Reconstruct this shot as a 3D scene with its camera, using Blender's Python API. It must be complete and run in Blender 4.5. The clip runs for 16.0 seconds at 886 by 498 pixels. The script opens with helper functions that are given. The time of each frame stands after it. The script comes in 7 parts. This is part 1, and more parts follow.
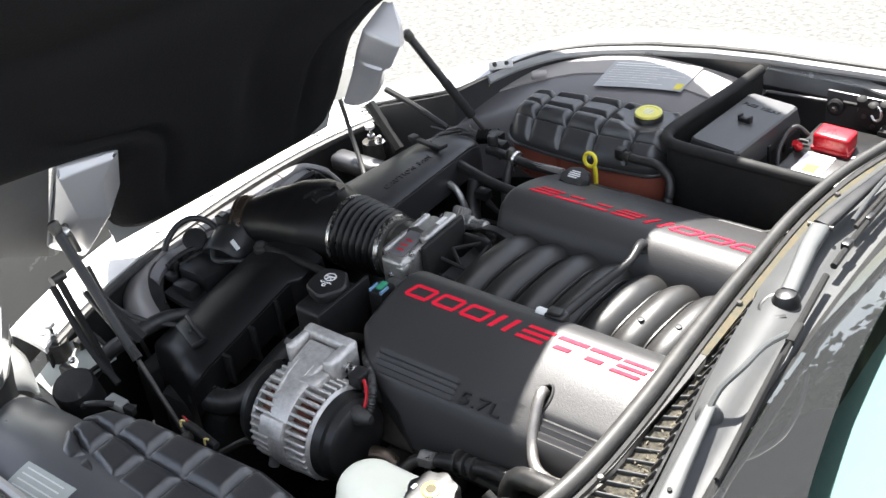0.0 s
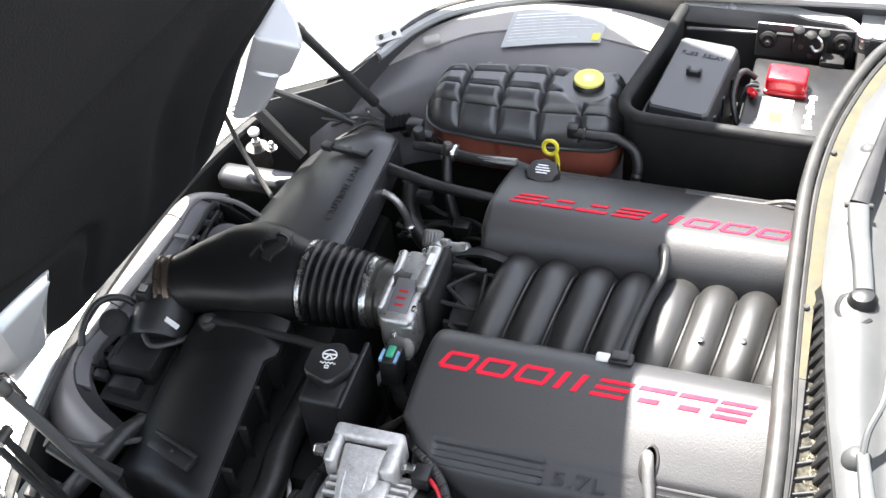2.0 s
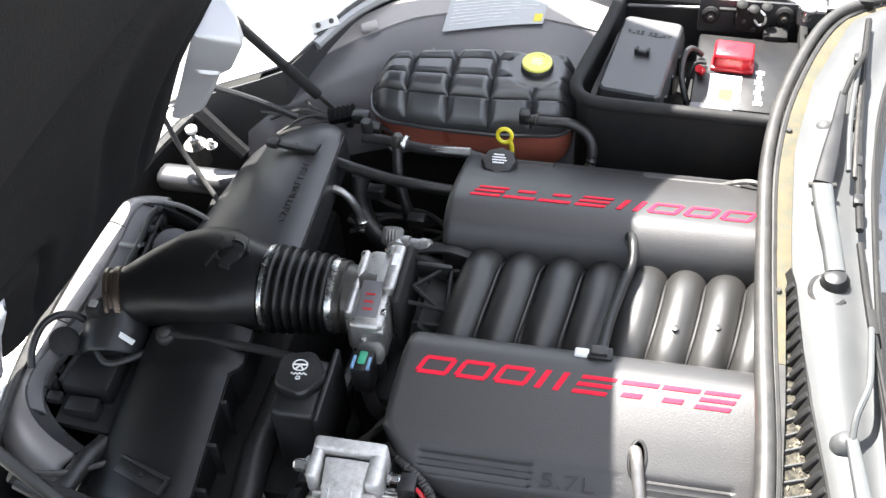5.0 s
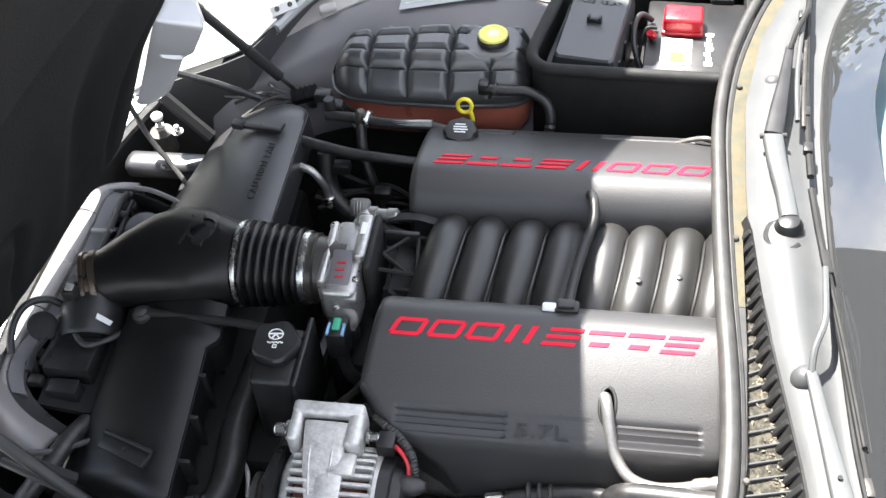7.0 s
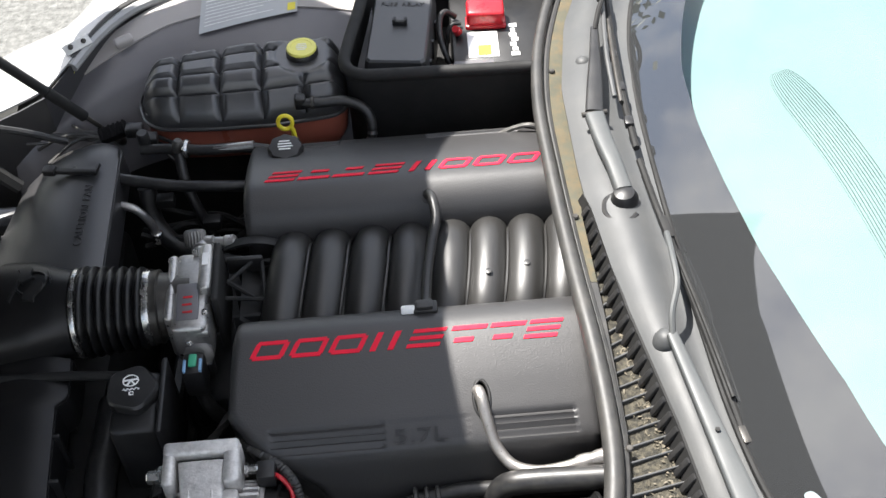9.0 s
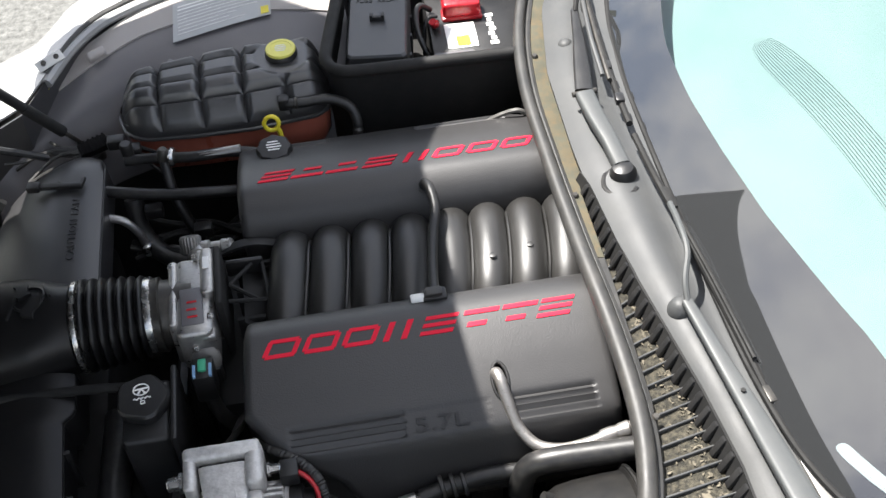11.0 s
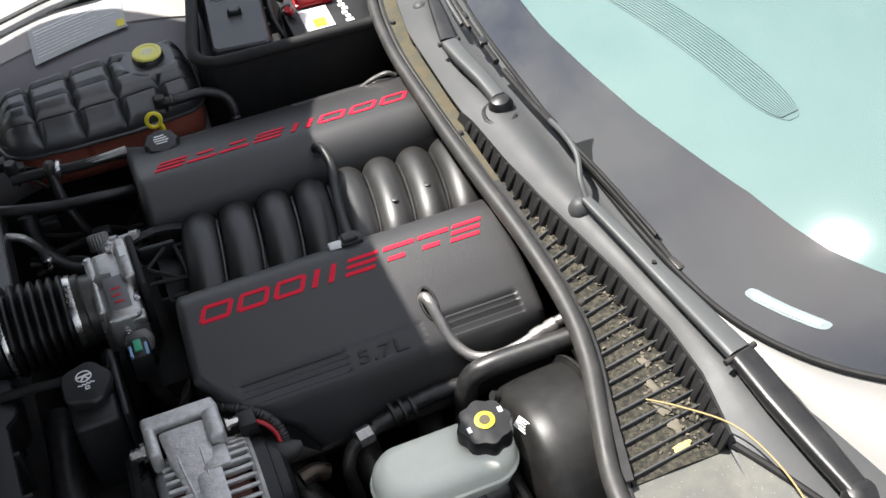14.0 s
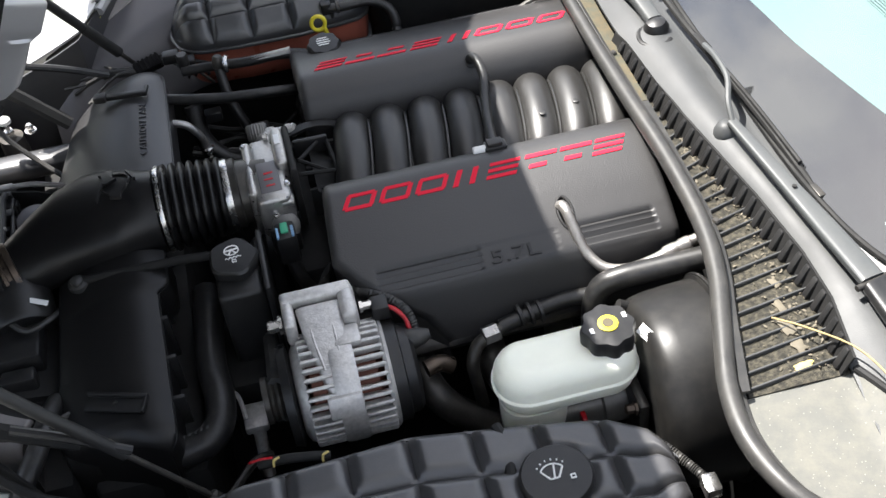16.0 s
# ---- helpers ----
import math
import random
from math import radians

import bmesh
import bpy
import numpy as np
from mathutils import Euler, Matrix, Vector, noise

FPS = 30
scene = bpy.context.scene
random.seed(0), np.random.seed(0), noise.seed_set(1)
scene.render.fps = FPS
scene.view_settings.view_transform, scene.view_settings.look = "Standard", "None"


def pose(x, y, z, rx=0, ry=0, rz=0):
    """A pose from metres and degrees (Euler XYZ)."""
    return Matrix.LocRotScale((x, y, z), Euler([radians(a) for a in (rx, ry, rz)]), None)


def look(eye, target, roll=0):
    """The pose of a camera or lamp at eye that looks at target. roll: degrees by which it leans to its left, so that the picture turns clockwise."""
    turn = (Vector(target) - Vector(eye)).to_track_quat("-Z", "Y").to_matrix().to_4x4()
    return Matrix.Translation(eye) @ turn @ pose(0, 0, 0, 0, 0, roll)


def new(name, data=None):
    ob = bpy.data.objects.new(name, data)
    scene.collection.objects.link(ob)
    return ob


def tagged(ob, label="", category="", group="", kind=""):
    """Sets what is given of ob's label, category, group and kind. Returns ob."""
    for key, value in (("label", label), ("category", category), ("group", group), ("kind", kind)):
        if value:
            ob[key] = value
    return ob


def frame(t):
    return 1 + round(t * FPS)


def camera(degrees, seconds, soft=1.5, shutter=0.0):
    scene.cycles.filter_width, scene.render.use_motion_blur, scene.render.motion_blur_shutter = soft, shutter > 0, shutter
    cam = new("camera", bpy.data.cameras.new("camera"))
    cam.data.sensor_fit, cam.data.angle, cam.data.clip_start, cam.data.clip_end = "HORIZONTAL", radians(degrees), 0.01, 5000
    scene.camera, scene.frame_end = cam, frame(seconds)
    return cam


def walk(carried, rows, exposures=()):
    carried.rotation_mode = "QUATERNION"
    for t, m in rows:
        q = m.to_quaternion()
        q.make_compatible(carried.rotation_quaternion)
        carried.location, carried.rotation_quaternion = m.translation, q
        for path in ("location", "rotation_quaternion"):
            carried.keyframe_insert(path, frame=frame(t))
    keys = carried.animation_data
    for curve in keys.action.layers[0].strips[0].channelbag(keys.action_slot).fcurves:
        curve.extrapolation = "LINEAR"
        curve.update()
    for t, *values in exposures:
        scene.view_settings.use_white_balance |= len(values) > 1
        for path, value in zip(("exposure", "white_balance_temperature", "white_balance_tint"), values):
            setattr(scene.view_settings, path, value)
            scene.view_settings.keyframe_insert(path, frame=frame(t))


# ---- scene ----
cam = camera(40.0, 16.0)
PATH = [
    (0, (0.802, -1.217, 1.858), (-0.291, 0.021, 0.73), -7.8),
    (0.5, (0.572, -1.099, 1.909), (-0.331, 0.191, 0.677), -5.7),
    (1, (0.366, -1.126, 1.914), (-0.337, 0.228, 0.62), -5.6),
    (1.5, (0.233, -1.163, 1.997), (-0.314, 0.167, 0.607), -6.7),
    (2, (0.191, -1.105, 2.017), (-0.337, 0.211, 0.607), -6.7),
    (2.5, (0.127, -1.129, 2.037), (-0.318, 0.221, 0.63), -7.4),
    (3, (0.099, -1.115, 2.043), (-0.258, 0.252, 0.628), -5.0),
    (3.5, (0.092, -1.089, 2.043), (-0.224, 0.257, 0.598), -3.2),
    (4, (0.084, -1.063, 2.036), (-0.251, 0.255, 0.57), -3.7),
    (4.2, (0.073, -1.061, 2.036), (-0.264, 0.247, 0.561), -4.0),
    (6.3, (0.092, -1.092, 2.041), (-0.264, 0.217, 0.572), -5.2),
    (6.5, (0.094, -1.102, 2.039), (-0.252, 0.209, 0.569), -5.5),
    (7, (0.089, -1.129, 2.036), (-0.207, 0.191, 0.562), -5.8),
    (7.5, (0.081, -1.15, 2.035), (-0.136, 0.186, 0.563), -5.8),
    (8, (0.061, -1.147, 2.034), (-0.055, 0.2, 0.561), -4.7),
    (8.5, (0.041, -1.139, 2.029), (0.024, 0.212, 0.555), -3.8),
    (9, (0.009, -1.13, 2.024), (0.057, 0.22, 0.549), -3.1),
    (9.5, (-0.032, -1.127, 2.022), (0.073, 0.22, 0.547), -2.3),
    (10, (-0.068, -1.138, 2.016), (0.068, 0.214, 0.548), -2.3),
    (10.2, (-0.066, -1.142, 2.009), (0.058, 0.22, 0.55), -3.6),
    (12.5, (-0.146, -1.151, 1.981), (0.059, 0.208, 0.527), -3.4),
    (13, (-0.181, -1.184, 1.982), (0.084, 0.169, 0.533), -4.4),
    (13.5, (-0.227, -1.228, 1.977), (0.12, 0.128, 0.549), -5.9),
    (14, (-0.244, -1.287, 1.947), (0.207, 0.064, 0.544), -5.1),
    (14.5, (-0.212, -1.329, 1.948), (0.245, 0.004, 0.529), -1.9),
    (15, (-0.19, -1.312, 1.922), (0.129, 0.034, 0.477), -1.2),
    (15.5, (-0.19, -1.321, 1.929), (-0.008, 0.039, 0.474), -3.6),
    (16, (-0.253, -1.379, 1.908), (-0.055, 0.019, 0.491), -7.3),
]
EXPOSURES = [(t, e, 6600, 10) for t, e in ((0.0, 2.30), (1.0, 2.78), (2.0, 2.92), (4.0, 2.90), (6.5, 2.90), (7.5, 2.56), (8.5, 2.14), (9.5, 1.83), (12.5, 1.85), (13.5, 1.69), (14.5, 1.31), (15.2, 1.57), (16.0, 1.97))]
walk(cam, [(t, look(eye, target, roll)) for t, eye, target, roll in PATH], EXPOSURES)

# ---- light ----
SUN = Vector((-0.292, 0.352, 0.889)).normalized()      # way from the place to the sun
world = bpy.data.worlds.new("world")
scene.world = world
world.use_nodes = True
wn, wl = world.node_tree.nodes, world.node_tree.links
sky = wn.new("ShaderNodeTexSky")
sky.sky_type, sky.sun_disc = "NISHITA", False
sky.sun_elevation = math.asin(SUN.z)
sky.sun_rotation = math.atan2(SUN.x, SUN.y)
wn["Background"].inputs["Strength"].default_value = 0.060
# broken white cloud over the blue
w_tc, w_no, w_rg, w_mx = (wn.new("ShaderNode" + k) for k in ("TexCoord", "TexNoise", "MapRange", "Mix"))
w_no.inputs["Scale"].default_value, w_no.inputs["Detail"].default_value, w_no.inputs["Roughness"].default_value = 3.6, 9, 0.60
w_rg.inputs["From Min"].default_value, w_rg.inputs["From Max"].default_value = 0.42, 0.62
w_mx.data_type = "RGBA"
w_mx.inputs["B"].default_value = (10.5, 10.6, 10.9, 1)
wl.new(w_tc.outputs["Generated"], w_no.inputs["Vector"])
wl.new(w_no.outputs["Fac"], w_rg.inputs["Value"])
wl.new(w_rg.outputs["Result"], w_mx.inputs["Factor"])
wl.new(sky.outputs["Color"], w_mx.inputs["A"])
wl.new(w_mx.outputs["Result"], wn["Background"].inputs["Color"])
sun = new("sun", bpy.data.lights.new("sun", "SUN"))
sun.data.energy, sun.data.angle, sun.data.color = 4.5, radians(0.53), (1.0, 0.975, 0.94)
sun.matrix_world = look(SUN * 20, (0, 0, 0))

# ---- materials ----


def surf(name, col, rough=0.5, metal=0.0, var=0.18, scale=18.0, bump=0.15, grain=700.0, spec=0.5, coat=0.0, rvar=0.12,
         dust=0.0, dust_col=(0.32, 0.29, 0.24), trans=0.0, dist=0.0006, spots=0.0):
    """A surface with colour and gloss varied at a large scale and relief at a fine one."""
    m = bpy.data.materials.new(name)
    m.use_nodes = True
    n, l = m.node_tree.nodes, m.node_tree.links
    b = n["Principled BSDF"]
    b.inputs["Metallic"].default_value = metal
    b.inputs["Specular IOR Level"].default_value = spec
    b.inputs["Coat Weight"].default_value = coat
    b.inputs["Coat Roughness"].default_value = 0.08
    b.inputs["Transmission Weight"].default_value = trans
    tc = n.new("ShaderNodeTexCoord")
    big = n.new("ShaderNodeTexNoise")
    big.inputs["Scale"].default_value, big.inputs["Detail"].default_value = scale, 6
    big.inputs["Roughness"].default_value = 0.62
    l.new(tc.outputs["Object"], big.inputs["Vector"])
    mix = n.new("ShaderNodeMix")
    mix.data_type = "RGBA"
    c = Vector(col)
    mix.inputs["A"].default_value = (*(c * (1 - var)), 1)
    mix.inputs["B"].default_value = (*(c * (1 + var)), 1)
    l.new(big.outputs["Fac"], mix.inputs["Factor"])
    out = mix.outputs["Result"]
    if dust:
        dn = n.new("ShaderNodeTexNoise")
        dn.inputs["Scale"].default_value, dn.inputs["Detail"].default_value = scale * 2.3, 9
        dn.inputs["Roughness"].default_value = 0.7
        l.new(tc.outputs["Object"], dn.inputs["Vector"])
        ramp = n.new("ShaderNodeMapRange")
        ramp.inputs["From Min"].default_value, ramp.inputs["From Max"].default_value = 0.42, 0.78
        ramp.inputs["To Max"].default_value = dust
        l.new(dn.outputs["Fac"], ramp.inputs["Value"])
        dm = n.new("ShaderNodeMix")
        dm.data_type = "RGBA"
        dm.inputs["B"].default_value = (*dust_col, 1)
        l.new(ramp.outputs["Result"], dm.inputs["Factor"])
        l.new(out, dm.inputs["A"])
        out = dm.outputs["Result"]
    if spots:
        vn = n.new("ShaderNodeTexVoronoi")
        vn.inputs["Scale"].default_value = 160
        l.new(tc.outputs["Object"], vn.inputs["Vector"])
        vr = n.new("ShaderNodeMapRange")
        vr.inputs["From Min"].default_value, vr.inputs["From Max"].default_value = 0.16, 0.08
        vr.inputs["To Max"].default_value = spots
        l.new(vn.outputs["Distance"], vr.inputs["Value"])
        sm = n.new("ShaderNodeMix")
        sm.data_type = "RGBA"
        sm.inputs["B"].default_value = (0.55, 0.52, 0.45, 1)
        l.new(vr.outputs["Result"], sm.inputs["Factor"])
        l.new(out, sm.inputs["A"])
        out = sm.outputs["Result"]
    l.new(out, b.inputs["Base Color"])
    rr = n.new("ShaderNodeMapRange")
    rr.inputs["From Min"].default_value, rr.inputs["From Max"].default_value = 0.25, 0.75
    rr.inputs["To Min"].default_value, rr.inputs["To Max"].default_value = max(0.02, rough - rvar), min(1, rough + rvar)
    l.new(big.outputs["Fac"], rr.inputs["Value"])
    l.new(rr.outputs["Result"], b.inputs["Roughness"])
    if bump:
        fine = n.new("ShaderNodeTexNoise")
        fine.inputs["Scale"].default_value, fine.inputs["Detail"].default_value = grain, 3
        l.new(tc.outputs["Object"], fine.inputs["Vector"])
        bp = n.new("ShaderNodeBump")
        bp.inputs["Strength"].default_value, bp.inputs["Distance"].default_value = bump, dist
        l.new(fine.outputs["Fac"], bp.inputs["Height"])
        l.new(bp.outputs["Normal"], b.inputs["Normal"])
    return m


M_COVER = surf("grained_black_plastic", (0.032, 0.031, 0.031), 0.44, spec=0.50, var=0.10, scale=9, bump=0.34, grain=520, rvar=0.05, dist=0.0009)
M_PLASTIC = surf("black_plastic", (0.013, 0.013, 0.0135), 0.38, spec=0.40, var=0.15, scale=14, bump=0.25, grain=900, dust=0.035)
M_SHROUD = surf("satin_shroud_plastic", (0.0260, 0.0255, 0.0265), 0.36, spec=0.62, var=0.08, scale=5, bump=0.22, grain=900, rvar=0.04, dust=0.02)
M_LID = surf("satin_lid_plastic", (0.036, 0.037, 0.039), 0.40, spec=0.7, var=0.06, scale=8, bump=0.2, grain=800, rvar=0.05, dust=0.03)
# Darker than the shroud plastic: the hood's shade is put into this colour.
M_SHADEPLASTIC = surf("shaded_black_plastic", (0.0085, 0.0083, 0.0086), 0.36, spec=0.32, var=0.10, scale=6, bump=0.2, grain=900, rvar=0.05, dust=0.015)
M_MANIFOLD = surf("manifold_nylon", (0.019, 0.0182, 0.0172), 0.43, spec=0.62, var=0.15, scale=20, bump=0.2, grain=800, rvar=0.07)
M_MATTE = surf("dull_black", (0.008, 0.008, 0.008), 0.72, spec=0.35, var=0.25, scale=20, bump=0.2, dust=0.025)
M_RUBBER = surf("rubber", (0.020, 0.020, 0.020), 0.5, var=0.2, scale=25, bump=0.2, grain=500, dust=0.14)
M_HOSE = surf("hose_rubber", (0.013, 0.013, 0.0135), 0.42, var=0.2, scale=40, bump=0.15, dust=0.08)
M_SEAL = surf("weather_seal", (0.026, 0.0255, 0.0245), 0.50, var=0.16, scale=16, bump=0.25, grain=400, dust=0.08)
M_TANK = surf("tank_plastic", (0.032, 0.032, 0.034), 0.34, spec=0.9, var=0.12, scale=16, bump=0.3, grain=420, rvar=0.06, dust=0.04)
M_BROWN = surf("brown_tank_plastic", (0.36, 0.110, 0.075), 0.32, var=0.35, scale=12, bump=0.1)
M_ALU = surf("cast_aluminium", (0.58, 0.565, 0.545), 0.46, 0.55, var=0.30, scale=60, bump=0.8, grain=330, rvar=0.14, dust=0.45, dust_col=(0.12, 0.11, 0.10))
M_ALU_BRIGHT = surf("machined_aluminium", (0.42, 0.41, 0.395), 0.34, 0.75, var=0.3, scale=70, bump=0.5, grain=380, dust=0.35, dust_col=(0.10, 0.095, 0.09))
M_BELLOWS = surf("bellows_rubber", (0.005, 0.005, 0.0053), 0.34, spec=0.34, var=0.15, scale=30, bump=0.15, dust=0.02)
M_STEEL = surf("bright_steel", (0.58, 0.57, 0.55), 0.26, 0.95, var=0.15, scale=60, bump=0.1)
M_DARKSTEEL = surf("dark_steel", (0.05, 0.047, 0.043), 0.38, 0.5, var=0.4, scale=30, bump=0.2, dust=0.15)
M_BRAID = surf("braided_steel", (0.33, 0.31, 0.29), 0.36, 0.8, var=0.25, scale=300, bump=0.4, grain=900, dist=0.0015)
M_WHITE = surf("translucent_white_plastic", (0.91, 0.91, 0.77), 0.40, var=0.06, scale=10, bump=0.1, dust=0.05)
M_WHITE.node_tree.nodes["Principled BSDF"].inputs["Subsurface Weight"].default_value = 0.25
M_WHITE.node_tree.nodes["Principled BSDF"].inputs["Subsurface Radius"].default_value = (1.0, 1.0, 0.9)
M_WHITE.node_tree.nodes["Principled BSDF"].inputs["Subsurface Scale"].default_value = 0.03
M_RED = surf("red_paint", (0.66, 0.014, 0.040), 0.62, spec=0.18, var=0.08, scale=60, bump=0.3, grain=600)
M_REDP = surf("red_plastic", (0.42, 0.010, 0.018), 0.3, var=0.1, scale=30, bump=0.1)
M_YELLOW = surf("yellow_plastic", (0.62, 0.52, 0.03), 0.4, var=0.12, scale=60, bump=0.1)
M_OLIVE = surf("yellow_green_cap", (0.66, 0.62, 0.14), 0.42, var=0.15, scale=50, bump=0.3)
M_MARK = surf("white_marking", (0.72, 0.72, 0.70), 0.5, var=0.08, scale=90, bump=0)
M_PRINT = surf("worn_hose_print", (0.07, 0.07, 0.068), 0.6, var=0.2, scale=90, bump=0)
M_GREYMARK = surf("grey_marking", (0.22, 0.22, 0.21), 0.5, var=0.1, scale=90, bump=0)
M_GREENCLIP = surf("green_clip", (0.05, 0.35, 0.20), 0.4, bump=0)
M_BLUECLIP = surf("blue_clip", (0.20, 0.36, 0.55), 0.4, bump=0)
M_PAINT = surf("pewter_paint", (0.42, 0.42, 0.41), 0.26, 0.35, var=0.06, scale=5, bump=0.08, grain=1500, coat=0.6, rvar=0.04, dust=0.10)
# Hood paint made darker: the flank underside's shade is in the colour.
M_FLANGE = surf("shaded_underside_paint", (0.10, 0.097, 0.095), 0.40, 0.1, var=0.10, scale=8, bump=0.1, dust=0.08)
M_INNER = surf("inner_panel_paint", (0.34, 0.34, 0.335), 0.36, 0.3, var=0.10, scale=8, bump=0.1, dust=0.18)
M_BAR = surf("bright_bar_paint", (0.62, 0.61, 0.58), 0.38, 0.1, var=0.08, scale=10, bump=0.1)
M_COWL = surf("cowl_plastic", (0.052, 0.054, 0.055), 0.54, spec=0.36, var=0.06, scale=6, bump=0.3, grain=500, dust=0.05, dust_col=(0.36, 0.33, 0.27))
M_ARM = surf("wiper_arm_paint", (0.060, 0.064, 0.065), 0.52, spec=0.40, var=0.06, scale=12, bump=0.1, dust=0.05)
M_TRIM = surf("dusty_trim", (0.075, 0.074, 0.056), 0.75, spec=0.12, var=0.35, scale=26, bump=0.5, grain=400, dust=0.75, dust_col=(0.15, 0.100, 0.048))
M_SHELF = surf("dusty_grey_panel", (0.110, 0.110, 0.100), 0.65, spec=0.2, var=0.14, scale=14, bump=0.35, grain=300, dust=0.22, dust_col=(0.30, 0.27, 0.20), spots=0.20)
M_MESH = surf("debris_mesh", (0.024, 0.023, 0.019), 0.55, var=0.6, scale=60, bump=1.0, grain=620, spec=0.15, dust=0.45, dust_col=(0.24, 0.21, 0.15), dist=0.002)
M_BOOSTER = surf("booster_paint", (0.0080, 0.0078, 0.0077), 0.44, spec=0.30, var=0.15, scale=10, bump=0.1, dust=0.05)
M_LAMP = surf("clouded_lamp_plastic", (0.42, 0.45, 0.42), 0.35, var=0.2, scale=25, bump=0.2, dust=0.2)
M_DULLALU = surf("dull_pipe_aluminium", (0.20, 0.195, 0.185), 0.45, 0.6, var=0.3, scale=40, bump=0.3, dust=0.3, dust_col=(0.05, 0.05, 0.05))
M_BRONZE = surf("bronzed_ring", (0.085, 0.065, 0.050), 0.35, 0.7, var=0.2, scale=50, bump=0.2)
M_STRAW = surf("dry_straw", (0.34, 0.25, 0.11), 0.7, var=0.3, scale=80, bump=0.2)
M_SCRAP = surf("yellowed_leaf", (0.50, 0.40, 0.14), 0.7, var=0.25, scale=90, bump=0.3)
M_LEAF = surf("dry_leaf", (0.125, 0.108, 0.078), 0.8, var=0.4, scale=70, bump=0.5, grain=300)
M_AIRBOX = surf("grey_airbox", (0.155, 0.146, 0.143), 0.30, spec=0.6, var=0.10, scale=10, bump=0.2, rvar=0.05, dust=0.12)
M_LEDGE = surf("dusty_inner_ledge", (0.340, 0.318, 0.302), 0.6, spec=0.2, var=0.10, scale=12, bump=0.3, grain=400, dust=0.15)
M_LINER = surf("wheelhouse_liner", (0.115, 0.111, 0.116), 0.36, spec=0.45, var=0.12, scale=7, bump=0.15, rvar=0.05, dust=0.05)
M_NEARLINER = surf("smooth_liner_plastic", (0.080, 0.080, 0.084), 0.32, spec=0.75, var=0.10, scale=6, bump=0.1, rvar=0.06, dust=0.06)
M_INSUL = surf("hood_insulation", (0.0062, 0.0058, 0.0062), 0.95, var=0.35, scale=5, bump=0.8, grain=260, dist=0.0015, spec=0.2)
M_FRIT = surf("black_glass_border", (0.014, 0.015, 0.016), 0.85, var=0.08, scale=30, spec=0.2, coat=1.0, rvar=0.02, bump=0)
M_FRIT.node_tree.nodes["Principled BSDF"].inputs["Coat IOR"].default_value = 2.05
M_FRIT.node_tree.nodes["Principled BSDF"].inputs["Coat Roughness"].default_value = 0.02
M_CHEEK = surf("silver_hood_paint", (0.50, 0.495, 0.50), 0.32, 0.45, var=0.04, scale=8, bump=0.05, coat=0.2, rvar=0.03)
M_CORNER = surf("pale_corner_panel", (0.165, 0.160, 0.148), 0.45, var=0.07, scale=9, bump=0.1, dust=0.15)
M_DASH = surf("pale_dashboard", (0.148, 0.190, 0.196), 0.65, var=0.03, scale=6, bump=0)
M_DASHVENT = surf("dash_vent", (0.130, 0.167, 0.172), 0.6, bump=0.1)
M_GRAVEL = surf("pale_gravel", (0.126, 0.126, 0.119), 0.9, var=0.99, scale=46, bump=1.0, grain=60, dist=0.01, spec=0.2)
M_DECAL = surf("pale_label", (0.400, 0.405, 0.405), 0.6, spec=0.15, var=0.06, scale=40, bump=0)
M_BROWNCOIL = surf("copper_winding", (0.10, 0.030, 0.016), 0.5, 0.3, bump=0.3, grain=200)

M_GLASS = bpy.data.materials.new("tinted_windshield_glass")
M_GLASS.use_nodes = True
gn, gl = M_GLASS.node_tree.nodes, M_GLASS.node_tree.links
gn.remove(gn["Principled BSDF"])
g_mix, g_tr, g_gl, g_fr = (gn.new("ShaderNode" + k) for k in ("MixShader", "BsdfTransparent", "BsdfGlossy", "Fresnel"))
g_tr.inputs["Color"].default_value = (0.66, 0.84, 0.80, 1)
g_gl.inputs["Roughness"].default_value = 0.035
g_fr.inputs["IOR"].default_value = 1.72
gl.new(g_fr.outputs["Fac"], g_mix.inputs["Fac"])
gl.new(g_tr.outputs["BSDF"], g_mix.inputs[1])
gl.new(g_gl.outputs["BSDF"], g_mix.inputs[2])
gl.new(g_mix.outputs["Shader"], gn["Material Output"].inputs["Surface"])

# ---- shape helpers ----


def part(name, bm, material, parent=None, label="", sharp=40):
    """One mesh object from a bmesh, under a thing or a part of it."""
    bmesh.ops.recalc_face_normals(bm, faces=bm.faces)
    me = bpy.data.meshes.new(name)
    bm.to_mesh(me)
    bm.free()
    me.polygons.foreach_set("use_smooth", [True] * len(me.polygons))
    me.set_sharp_from_angle(angle=radians(sharp))
    me.materials.append(material)
    ob = new(name, me)
    if parent is not None:
        ob.parent = parent
        ob.matrix_parent_inverse = parent.matrix_basis.inverted() if parent.parent is None else Matrix.Identity(4)
    return tagged(ob, label)


def thing(name, label, category, at=(0, 0, 0), group="", kind=""):
    ob = new(name)
    ob.empty_display_size = 0.02
    ob.matrix_basis = Matrix.Translation(at)
    return tagged(ob, label, category, group, kind)


def solo(name, bm, material, label, category, kind="", group="", sharp=40):
    return tagged(part(name, bm, material, None, label, sharp), label, category, group, kind)


